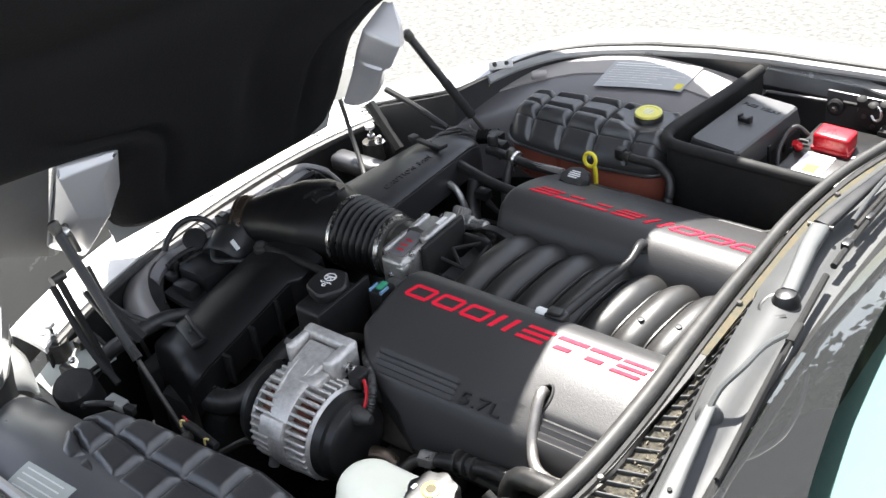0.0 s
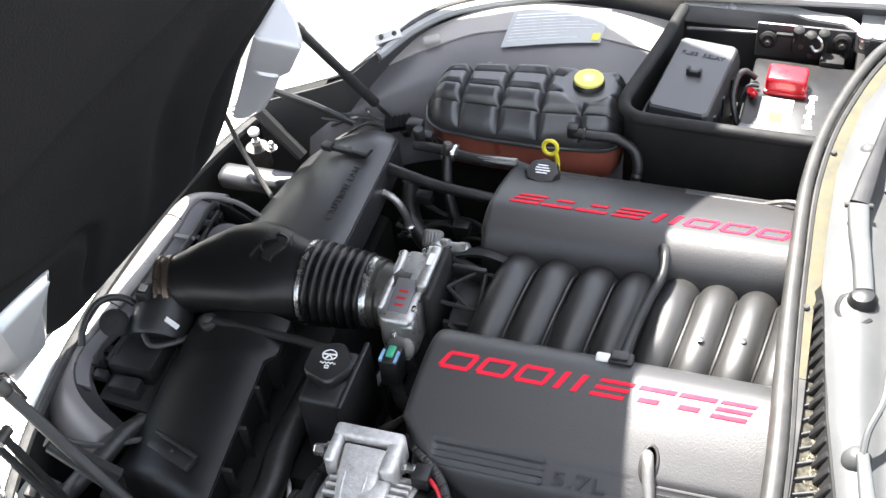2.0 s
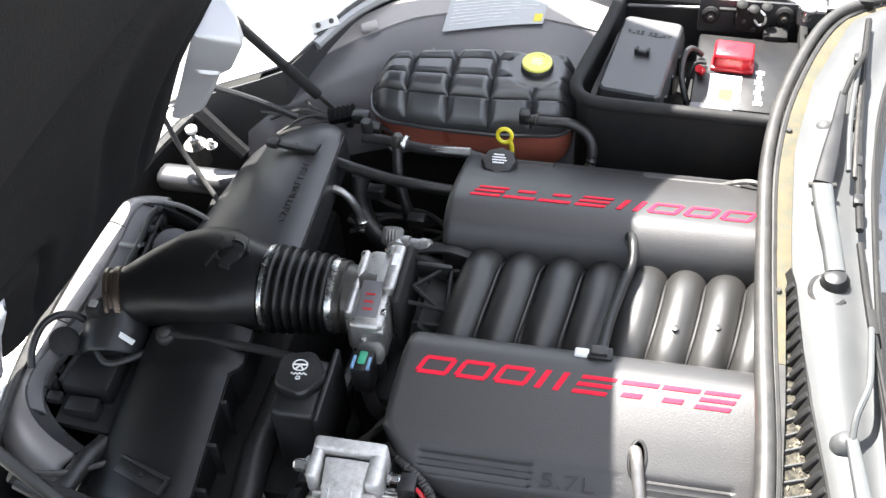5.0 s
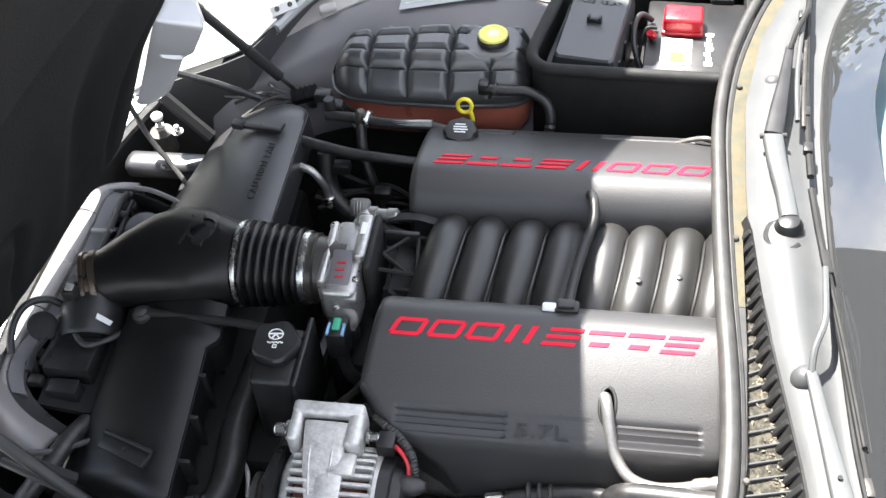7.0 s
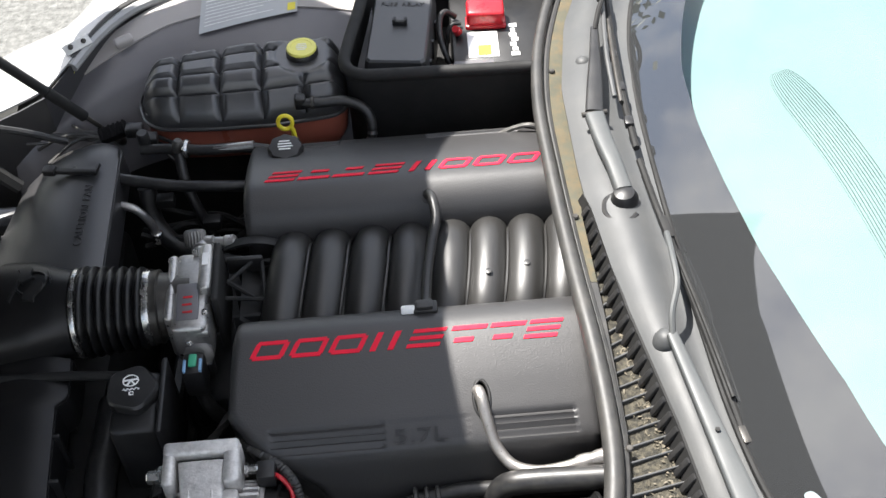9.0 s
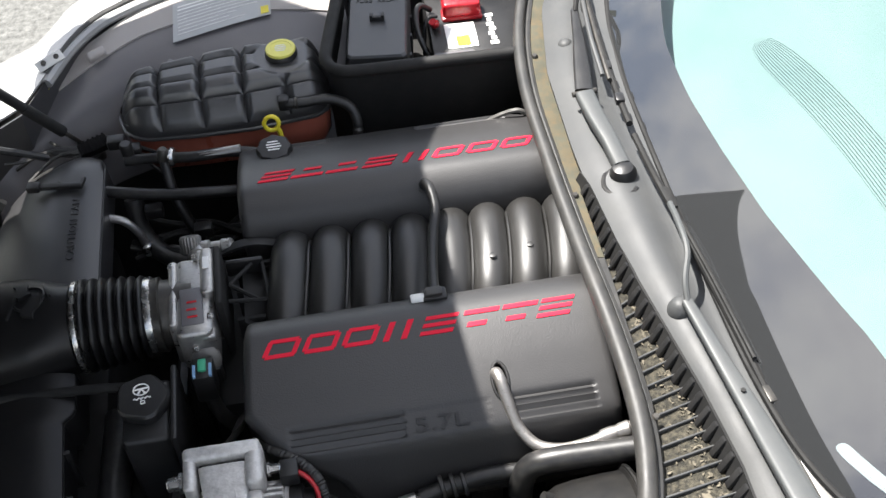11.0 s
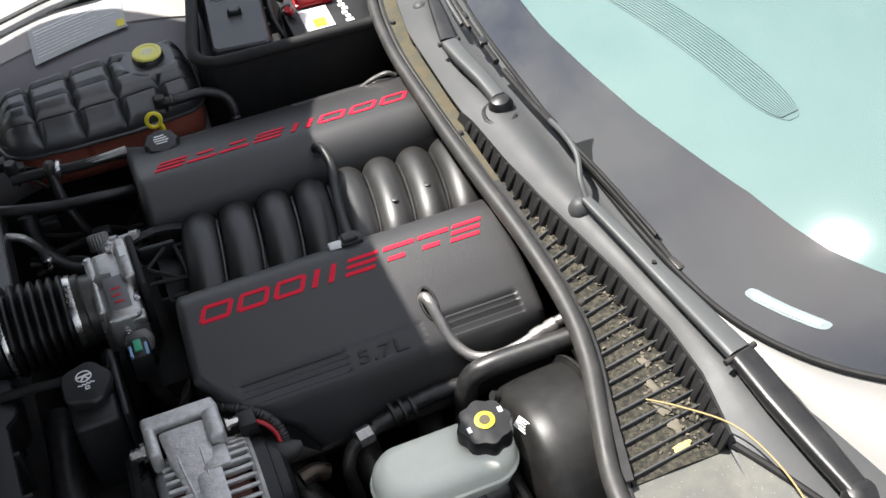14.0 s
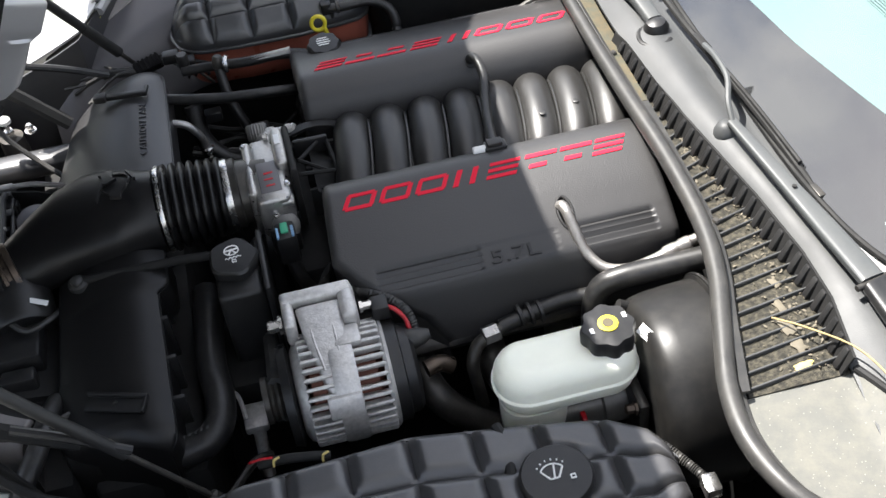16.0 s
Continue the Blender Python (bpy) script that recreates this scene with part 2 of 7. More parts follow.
def box(x0, x1, y0, y1, z0, z1, r=0.004, seg=2, bm=None, m=None):
    """A box with rounded edges."""
    b = bmesh.new()
    bmesh.ops.create_cube(b, size=1)
    bmesh.ops.scale(b, vec=(x1 - x0, y1 - y0, z1 - z0), verts=b.verts)
    if r:
        bmesh.ops.bevel(b, geom=list(b.edges), offset=min(r, 0.45 * min(x1 - x0, y1 - y0, z1 - z0)), segments=seg, profile=0.5, affect="EDGES")
    bmesh.ops.translate(b, vec=((x0 + x1) / 2, (y0 + y1) / 2, (z0 + z1) / 2), verts=b.verts)
    if m is not None:
        b.transform(m)
    return b if bm is None else join(bm, b)


def join(a, b):
    """Adds the faces of b to a."""
    me = bpy.data.meshes.new("t")
    b.to_mesh(me)
    b.free()
    a.from_mesh(me)
    bpy.data.meshes.remove(me)
    return a


def glide(pts, n=6):
    """A smooth line through the points."""
    p = [Vector(q) for q in pts]
    if len(p) < 3:
        return p
    p = [2 * p[0] - p[1], *p, 2 * p[-1] - p[-2]]
    out = []
    for i in range(1, len(p) - 2):
        for k in range(n):
            t = k / n
            a, b, c, d = p[i - 1:i + 3]
            out.append(0.5 * (2 * b + (c - a) * t + (2 * a - 5 * b + 4 * c - d) * t * t + (3 * b - a - 3 * c + d) * t ** 3))
    return [*out, p[-2]]


def tube(pts, r, n=12, steps=6, smooth=True, wobble=None):
    """A round hose or rod along the points; r may be a function of the way along, 0 to 1."""
    line = glide(pts, steps) if smooth else [Vector(q) for q in pts]
    bm = bmesh.new()
    rings, side = [], None
    for i, p in enumerate(line):
        t = (line[min(i + 1, len(line) - 1)] - line[max(i - 1, 0)]).normalized()
        if side is None:
            side = t.orthogonal().normalized()
        side = (side - t * side.dot(t)).normalized()
        up = t.cross(side)
        rad = r(i / (len(line) - 1)) if callable(r) else r
        rings.append([bm.verts.new(p + rad * (math.cos(a) * side + math.sin(a) * up)) for a in (2 * math.pi * k / n for k in range(n))])
    for a, b in zip(rings, rings[1:]):
        for k in range(n):
            bm.faces.new((a[k], a[(k + 1) % n], b[(k + 1) % n], b[k]))
    bm.faces.new(rings[0]), bm.faces.new(rings[-1])
    return bm


def lathe(profile, at, axis=(0, 0, 1), n=32, wave=0.0, lobes=0):
    """A turned part: profile rows of (radius, height) along the axis."""
    bm = bmesh.new()
    q = Vector((0, 0, 1)).rotation_difference(Vector(axis).normalized()).to_matrix().to_4x4()
    rings = []
    for r, h in profile:
        ring = []
        for k in range(n):
            a = 2 * math.pi * k / n
            rr = max(r, 1e-4) * (1 + wave * math.cos(lobes * a))
            ring.append(bm.verts.new(Vector((rr * math.cos(a), rr * math.sin(a), h))))
        rings.append(ring)
    for a, b in zip(rings, rings[1:]):
        for k in range(n):
            bm.faces.new((a[k], a[(k + 1) % n], b[(k + 1) % n], b[k]))
    bm.faces.new(rings[0]), bm.faces.new(rings[-1])
    bm.transform(Matrix.Translation(at) @ q)
    return bm


def loft(rings, cap=True):
    """A skin over rings of points."""
    bm = bmesh.new()
    vs = [[bm.verts.new(p) for p in ring] for ring in rings]
    n = len(vs[0])
    for a, b in zip(vs, vs[1:]):
        for k in range(n):
            bm.faces.new((a[k], a[(k + 1) % n], b[(k + 1) % n], b[k]))
    if cap:
        bm.faces.new(vs[0]), bm.faces.new(vs[-1])
    return bm


def oval(c, u, v, ru, rv, n=28, p=2.0):
    """A ring of points round c, in the plane of u and v; p above 2 squares it off."""
    out = []
    for k in range(n):
        a = 2 * math.pi * k / n
        ca, sa = math.cos(a), math.sin(a)
        out.append(Vector(c) + Vector(u) * ru * math.copysign(abs(ca) ** (2 / p), ca) + Vector(v) * rv * math.copysign(abs(sa) ** (2 / p), sa))
    return out


def sheet(f, nu, nv, thick=0.0, down=(0, 0, -1), skip=None):
    """A surface f(u, v), u and v from 0 to 1, with a thickness."""
    bm = bmesh.new()
    d = Vector(down) * thick
    top = [[bm.verts.new(f(i / nu, j / nv)) for j in range(nv + 1)] for i in range(nu + 1)]
    low = [[bm.verts.new(v.co + d) for v in row] for row in top] if thick else None
    for i in range(nu):
        for j in range(nv):
            if skip and skip(sum((top[a][b].co for a in (i, i + 1) for b in (j, j + 1)), Vector()) / 4):
                continue
            bm.faces.new((top[i][j], top[i + 1][j], top[i + 1][j + 1], top[i][j + 1]))
            if thick:
                bm.faces.new((low[i][j], low[i][j + 1], low[i + 1][j + 1], low[i + 1][j]))
    if thick:
        edge = [(i, 0) for i in range(nu)] + [(nu, j) for j in range(nv)] + [(i, nv) for i in range(nu, 0, -1)] + [(0, j) for j in range(nv, 0, -1)]
        for a, b in zip(edge, edge[1:] + edge[:1]):
            bm.faces.new((top[a[0]][a[1]], top[b[0]][b[1]], low[b[0]][b[1]], low[a[0]][a[1]]))
    for v in [v for v in bm.verts if not v.link_faces]:
        bm.verts.remove(v)
    return bm


def lerp(pts, x):
    """The value at x of a broken line of (x, value)."""
    return float(np.interp(x, [p[0] for p in pts], [p[1] for p in pts]))


def bolt(name, at, axis, r, h, parent, material=None, label=""):
    return part(name, lathe([(r * 1.5, 0), (r * 1.5, h * 0.25), (r, h * 0.26), (r, h * 0.92), (r * 0.85, h)], at, axis, 6), material or M_STEEL, parent, label, 25)


def writing(name, words, size, m, material, parent, depth=0.0006, label="", spacing=1.0):
    cu = bpy.data.curves.new(name, "FONT")
    cu.body, cu.size, cu.extrude, cu.align_x, cu.align_y = words, size, depth, "CENTER", "CENTER"
    cu.space_character = spacing
    tmp = bpy.data.objects.new("tmp", cu)
    scene.collection.objects.link(tmp)
    bpy.context.view_layer.update()
    me = bpy.data.meshes.new_from_object(tmp.evaluated_get(bpy.context.evaluated_depsgraph_get()))
    bpy.data.objects.remove(tmp)
    bm = bmesh.new()
    bm.from_mesh(me)
    bpy.data.meshes.remove(me)
    bm.transform(m)
    return part(name, bm, material, parent, label)


def frame_at(at, x, z):
    """A turn whose x and z axes lie along those given."""
    zz = Vector(z).normalized()
    xx = (Vector(x) - zz * Vector(x).dot(zz)).normalized()
    yy = zz.cross(xx)
    return Matrix(((xx.x, yy.x, zz.x, at[0]), (xx.y, yy.y, zz.y, at[1]), (xx.z, yy.z, zz.z, at[2]), (0, 0, 0, 1)))


# ---- ground and bodywork ----
YC = -0.045      # the body's middle line; the engine sits to its right
solo("ground", sheet(lambda u, v: Vector((-60 + 120 * u, -60 + 120 * v, 0)), 40, 40), M_GRAVEL,
     "pale sunlit gravel ground round the parked car", "ground", "structure")


def fender(side):
    """The body's upper skin beside the opening, from the nose to the windshield."""
    s = side

    def rim(x):
        return lerp([(-1.0, 0.30), (-0.86, 0.36), (-0.70, 0.405), (-0.60, 0.428), (-0.550, 0.448), (-0.515, 0.545), (-0.45, 0.635), (-0.38, 0.668), (-0.28, 0.694), (-0.15, 0.705), (-0.02, 0.702), (0.30, 0.715), (0.75, 0.74)], x)

    def f(u, v):
        x = -1.0 + 1.75 * u
        y0 = rim(x) if s > 0 else lerp([(-1.0, 0.30), (-0.86, 0.38), (-0.70, 0.475), (-0.62, 0.56), (-0.50, 0.66), (0.0, 0.72), (0.75, 0.80)], x)
        y = y0 + (lerp([(-1.0, 0.70), (-0.85, 0.82), (-0.65, 0.90), (-0.45, 0.93)], x) - y0) * v
        top = lerp([(-1.0, 0.625), (-0.75, 0.715), (-0.50, 0.785), (-0.02, 0.835), (0.3, 0.845), (0.75, 0.85)], x)
        return Vector((x, YC + s * (y - YC), top + 0.012 * math.sin(math.pi * min(1, 1.6 * v)) - 0.34 * v ** 2.6))
    t = thing("front_fender", "pewter painted front fender with a narrow rubber-edged lip", "fender", (0, 0.8 * s, 0), kind="structure")
    part("skin", sheet(f, 60, 18, 0.004), M_PAINT, t)
    lip = [f(u, 0) + Vector((0, -0.004 * s, -0.004)) for u in np.linspace(0.27, 0.86, 30)]
    part("lip_seal", tube(lip, 0.006, 8, 2), M_RUBBER, t, "black rubber lip seal")
    gutter = [f(u, 0) + Vector((0, -0.019 * s, -0.010)) for u in np.linspace(0.27, 0.80, 30)]
    part("gutter", tube(gutter, 0.009, 8, 2), M_INNER, t, "bare grey gutter flange")

    def wall(u, v):
        p = f(0.06 + 0.94 * u, 0)
        return p + Vector((0, -0.012 * s * (1 - v) - 0.004 * s, -0.006 - 0.45 * v))
    part("inner_wall", sheet(wall, 40, 4, 0.004, (0, s, 0)), M_TANK if s > 0 else M_MATTE, t, "black inner fender wall")
    if s > 0:
        edge_in = [(-0.03, 0.676), (0.150, 0.677), (0.184, 0.667), (0.235, 0.662), (0.250, 0.650), (0.266, 0.630), (0.32, 0.628)]

        def rear_flange(u, v):
            x = -0.03 + 0.33 * u
            return Vector((x, lerp(edge_in, x) + (0.018 + 0.016 * max(0, u - 0.7)) * v, 0.812 + 0.003 * v))
        part("rear_flange", sheet(rear_flange, 66, 4, 0.004), M_PAINT, t, "pale stepped flange beside the battery")
        part("flange_drop", sheet(lambda u, v: rear_flange(u, 0) + Vector((0, -0.002 - 0.008 * v, -0.003 - 0.026 * v)), 66, 3, 0.003, (0, 1, 0)), M_TANK, t, "dark turned-down flange edge")
        # Paler tube along the wall: its highlight line put in as colour.
        part("crease", tube([(-0.02, 0.658, 0.775), (0.05, 0.659, 0.778), (0.095, 0.656, 0.782), (0.13, 0.653, 0.790)], 0.0030, 8, 4), M_LINER, t)
        ext = part("cowl_extension", sheet(lambda u, v: Vector((0.262 + 0.14 * u, 0.640 + 0.066 * v + 0.02 * u, 0.806 + 0.004 * v)), 10, 6, 0.004), M_INNER, t, "pale ribbed cowl extension")
        for x in (0.300, 0.342, 0.384):
            part("rib", box(x - 0.002, x + 0.002, 0.655, 0.712, 0.806, 0.819, 0.001), M_INNER, ext)
        part("end_clip", box(0.348, 0.372, 0.640, 0.664, 0.808, 0.830, 0.004), M_MATTE, ext, "black clip")
    return t


for side in (1, -1):
    fender(side)

# outer flanks and nose, so that the car is closed
flank = thing("body_side", "pewter painted lower body of the car", "bodywork", (0, 0, 0), kind="structure")
for s in (1, -1):
    part("side_panel", sheet(lambda u, v: Vector((-0.62 + 3.02 * u, YC + s * (0.97 + 0.02 * math.sin(math.pi * v)), 0.20 + (0.30 + 0.04 * u) * v)), 20, 6, 0.01, (0, -s, 0)), M_PAINT, flank)
part("nose", sheet(lambda u, v: Vector((-1.0 - 0.28 * math.cos((u - 0.5) * 2.6) * (0.4 + 0.6 * math.sin(math.pi * (0.15 + 0.7 * v))), YC - 0.70 + 1.40 * u, 0.2 + 0.42 * v)), 24, 8, 0.01, (1, 0, 0)), M_PAINT, flank)
solo("bay_floor", box(-0.98, 0.37, -0.75, 0.75, 0.285, 0.30, 0.004),
     M_INSUL, "black undertray at the bottom of the engine bay", "undertray", "structure")
solo("firewall", box(0.262, 0.275, -0.72, 0.72, 0.30, 0.786, 0.003), M_MATTE, "black firewall behind the engine", "firewall", "structure")

# wheelhouse liners
for s in (1, -1):
    def liner(u, v):
        x = -0.645 + 0.615 * u
        if s < 0:
            return Vector((-0.71 + 0.65 * u, -0.545 - 0.19 * v, 0.690 + 0.045 * v + 0.03 * math.sin(math.pi * v) - (0.025 if u < 0.5 else 0.06) * abs(2 * u - 1) ** 3))
        yin = 0.36 + 0.05 * math.sin(math.pi * max(0, (x + 0.60) / 0.57))
        yout = lerp([(-0.60, 0.515), (-0.50, 0.575), (-0.38, 0.648), (-0.28, 0.674), (-0.02, 0.684)], x)
        y = yin + (yout - yin) * v
        h = 0.80 - 0.06 * (1 - v) ** 1.5 - 0.30 * max(0, 0.35 - v) ** 1.2 - 0.05 * abs(2 * (x + 0.60) / 0.57 - 1.25) ** 2.2
        return Vector((x, YC + s * (y - YC), h - 0.012))
    t = thing("wheelhouse", "glossy dark wheelhouse liner under the fender edge", "wheelhouse", (-0.3, 0.5 * s, 0.4), kind="structure")
    part("liner", sheet(liner, 36, 24, 0.004), M_LINER if s > 0 else M_NEARLINER, t)
    part("inner_wall", sheet(lambda u, v: liner(u, 0) + Vector((0, -0.006 * s * v, -0.004 - (liner(u, 0).z - 0.305) * v)), 24, 4, 0.004, (0, s, 0)), M_MATTE, t, "black wheelhouse inner wall")
    if s < 0:
        d = part("label", sheet(lambda u, v: liner(0.36 + 0.16 * u, 0.68 + 0.25 * v) + Vector((0, 0, 0.003)), 12, 8, 0.0006), M_LAMP, t, "pale printed label")
        for k in range(4):
            part("print_line", sheet(lambda u, v: liner(0.375 + 0.12 * u, 0.72 + 0.05 * k + 0.012 * v) + Vector((0, 0, 0.004)), 8, 1, 0.0003), M_MARK, d)
    if s > 0:
        part("ledge", sheet(lambda u, v: liner(0.08 + 0.90 * u, 0.72 + 0.27 * v) + Vector((0, 0, 0.003)), 40, 8, 0.003), M_LEDGE, t, "dusty pale ledge under the fender edge")
    if s > 0:
        def decal(u, v):
            p = Vector((-0.322 + 0.166 * u + 0.003 * v, 0.548 + 0.036 * u + 0.086 * v, 0))
            q = liner((p.x + 0.645) / 0.615, (p.y - (0.36 + 0.05 * math.sin(math.pi * (p.x + 0.60) / 0.57))) / (lerp([(-0.60, 0.515), (-0.50, 0.575), (-0.38, 0.648), (-0.28, 0.674), (-0.02, 0.684)], p.x) - (0.36 + 0.05 * math.sin(math.pi * (p.x + 0.60) / 0.57))))
            return q + Vector((0, 0, 0.006))
        d = part("label", sheet(decal, 40, 10, 0.0006), M_DECAL, t, "pale printed information label")
        for k in range(9):
            v0 = 0.14 + 0.088 * k
            part("print_line", sheet(lambda u, v: decal(0.05 + (0.70 + 0.18 * math.sin(5 * k)) * u, v0 + (0.012 + 0.022 * (k > 6)) * v) + Vector((0, 0, 0.001)), 30, 1, 0.0003), M_MARK, d)
        part("yellow_patch", sheet(lambda u, v: decal(0.90 + 0.08 * u, 0.05 + 0.2 * v) + Vector((0, 0, 0.001)), 2, 2, 0.0003), M_YELLOW, d, "yellow warning patch")

# front bar of the opening
bar = thing("front_bar", "bright painted crossbar along the front of the opening, with screws", "crossbar", (-0.83, 0, 0.6), kind="structure")


def bar_f(u, v):
    y = -0.47 + 0.91 * u
    x = -0.800 - 0.095 * v + 0.10 * (abs(y - YC) / 0.5) ** 2.4
    return Vector((x, y, 0.700 - 0.004 * (v * 2 - 1) ** 2))


part("bar", sheet(bar_f, 40, 6, 0.012), M_BAR, bar)
part("front_lip", sheet(lambda u, v: bar_f(u, 1) + Vector((-0.03 * v, 0, -0.006 - 0.10 * v)), 40, 3, 0.006), M_BAR, bar)
part("rubber_edge", tube([bar_f(u, 0) + Vector((0.008, 0, -0.008)) for u in np.linspace(0.02, 0.98, 24)], 0.008, 8, 2), M_RUBBER, bar, "black rubber edge")
part("back_wall", sheet(lambda u, v: bar_f(u, 0) + Vector((0.004, 0, -0.014 - 0.3 * v)), 24, 3, 0.005, (-1, 0, 0)), M_MATTE, bar, "black panel below the bar")
for y in (-0.45, -0.335, -0.145, -0.01, 0.126, 0.255, 0.37):
    bolt("screw", bar_f((y + 0.47) / 0.91, 0.22), (0, 0, 1), 0.0055, 0.005, bar)


def lamp_door(u, v):
    """The rounded painted door over the near headlamp, beside the crossbar."""
    a, b = 2 * u - 1, 2 * v - 1
    x, y = -0.835 + 0.135 * a * (1 - 0.10 * b * b), -0.615 + 0.150 * b * (1 - 0.12 * a * a) - 0.03 * a
    return Vector((x, y, 0.722 + 0.03 * a - 0.045 * abs(a) ** 5 - 0.045 * abs(b) ** 5 - 0.02 * b * b))


solo("headlamp_door", sheet(lamp_door, 30, 30, 0.010), M_PAINT, "pale painted headlamp door beside the crossbar", "headlamp door", sharp=60)

# ---- hood ----
YH = -0.012
HL, HZ, HA = -0.700, 0.770, radians(68)


def hood_at(y, s, drop=0.0):
    """A place on the raised hood: across, up its slope from the low edge, and off its underside."""
    n = Vector((math.sin(HA), 0, -math.cos(HA)))
    turn = 0.13 * min(0, y - 0.25) * max(0, 1 - s / 1.2)
    return Vector((HL + turn + s * math.cos(HA), y, HZ + s * math.sin(HA))) + n * drop


def hood_half(s):
    """Half the width of the padded underside, from the body's middle line."""
    return lerp([(-0.15, 0.22), (0.0, 0.245), (0.05, 0.268), (0.10, 0.274), (0.15, 0.276), (0.195, 0.284), (0.235, 0.335), (0.255, 0.42), (0.28, 0.57), (0.32, 0.68), (0.40, 0.76), (0.55, 0.83), (0.68, 0.90), (0.85, 0.95), (1.2, 0.975), (1.3, 0.985)], s)


def hood_top(w):
    """How far up the hood reaches at the share w of its half width: its rear edge sweeps up to pointed corners."""
    return 1.105 + 0.18 * min(1, abs(w)) ** 5


hood = thing("hood", "raised pewter hood with a black insulated underside, propped on gas struts", "car hood", hood_at(0, 0))


def hood_skin(u, v):
    s = -0.030 + (hood_top(2 * u - 1) + 0.032) * v
    deep = min(1, v / 0.16)
    return hood_at(YH + (2 * u - 1) * (hood_half(s) + 0.012 * deep), s, -0.014 - (0.036 + 0.03 * (1 - (2 * u - 1) ** 2)) * deep)


part("outer_skin", sheet(hood_skin, 40, 40, 0.006, (-0.8, 0, 0.5)), M_PAINT, hood)


def insul(u, v):
    w = 2 * u - 1
    s = -0.034 + (hood_top(w) + 0.034) * v
    fold = 0.014 * math.exp(-((abs(w) - 0.55) / 0.05) ** 2) + 0.016 * math.exp(-((v - 0.42 - 0.12 * w * w) / 0.03) ** 2) + 0.02 * math.exp(-((w - 0.1) ** 2 + (v - 0.25) ** 2) / 0.02) + 0.008 * math.sin(7 * v + 3 * w) * math.sin(2.3 * w + 1) + 0.002 * math.sin(11 * w - 5 * v)
    return hood_at(YH + w * (hood_half(s) + (0.05 * min(1, max(0, (s - 0.16) / 0.1)) if w < 0 else 0)) * (1 - 0.12 * max(0, 1 - v / 0.04) ** 2), s, 0.008 - 0.045 * abs(w) ** 10 - 0.03 * max(0, 1 - v / 0.03) - fold * min(1, max(0, (v - 0.03) / 0.06)))


part("insulation", sheet(insul, 60, 80, 0.02, (-0.8, 0, 0.5)), M_INSUL, hood, "matt black moulded insulation pad")


def far_cheek(u, v):
    """The painted ear beside the far edge of the pad, standing off the hood towards the engine."""
    up = 0.030 + 0.205 * u
    y0 = lerp([(0.030, 0.248), (0.06, 0.254), (0.10, 0.260), (0.15, 0.260), (0.195, 0.268), (0.235, 0.318)], up)
    y1 = lerp([(0.030, 0.290), (0.046, 0.302), (0.08, 0.305), (0.13, 0.300), (0.185, 0.308), (0.215, 0.320), (0.235, 0.330)], up)
    off = lerp([(0.030, 0.020), (0.046, 0.036), (0.08, 0.042), (0.125, 0.046), (0.14, 0.060), (0.188, 0.066), (0.215, 0.045), (0.235, 0.012)], up)
    flat = min(1, v / 0.62)
    return hood_at(y0 + (y1 - y0) * v ** 1.2, up, 0.002 + off * (flat * (2 - flat) if up < 0.13 else flat) - 0.010 * max(0, v - 0.62))


part("side_cheek", sheet(far_cheek, 44, 26, 0.006, (-0.8, 0, 0.5)), M_CHEEK, hood, "silver painted hood side cheek", 28)
ear = bmesh.new()
EAR = [(-0.385, 0.258, 0.004), (-0.272, 0.226, 0.002), (-0.264, 0.140, 0.002), (-0.310, 0.120, 0.034), (-0.366, 0.152, 0.034), (-0.394, 0.245, 0.018), (-0.292, 0.230, 0.018),
       (-0.330, 0.010, 0.006), (-0.396, 0.078, 0.004), (-0.324, 0.204, 0.026)]
top = [ear.verts.new(hood_at(*q)) for q in EAR]
low = [ear.verts.new(hood_at(y, a, d - 0.012)) for y, a, d in EAR]
for q in ((5, 6, 9, 3, 4), (6, 1, 2, 3, 9), (4, 3, 7), (3, 2, 7), (0, 5, 4, 8), (4, 7, 8), (0, 1, 6, 5)):
    ear.faces.new([top[k] for k in q])
for a, b in ((0, 1), (1, 2), (2, 7), (7, 8), (8, 0)):
    ear.faces.new((top[a], top[b], low[b], low[a]))
ear.faces.new([low[k] for k in (0, 8, 7, 2, 1)])
bmesh.ops.bevel(ear, geom=list(ear.edges), offset=0.004, segments=3, profile=0.5, affect="EDGES")
near_ear = part("side_cheek", ear, M_CHEEK, hood, "silver painted hood side cheek with flat facets", 30)
hinge = hood_at(-0.382, 0.116, 0.030)
part("hinge_plate", box(-0.014, 0.014, -0.004, 0.004, -0.026, 0.026, 0.004, m=Matrix.Translation(hinge) @ Matrix.Rotation(radians(-20), 4, "Y")), M_DARKSTEEL, near_ear, "dark hinge plate")
part("hinge_bolt", lathe([(0.008, 0), (0.010, 0.003), (0.007, 0.010), (0.004, 0.012)], hinge + Vector((0.004, -0.006, 0.016)), (0.7, -0.6, 0.3), 14), M_STEEL, near_ear, "bright hinge bolt")


def flange_at(u, v):
    """The bare painted underside between the near ear and the hood's flank."""
    y = -0.392 - 0.28 * u
    ridge = 0.014 * math.exp(-((u - 0.40 - 0.06 * math.sin(3 * v)) / 0.05) ** 2)
    return hood_at(y, 0.050 + 0.19 * u + (0.222 - 0.15 * u) * v, -0.004 + ridge)


part("side_flange", sheet(flange_at, 40, 16, 0.005, (-0.8, 0, 0.5)), M_FLANGE, hood, "painted underside of the hood's flank, its shade put into a darker grey")

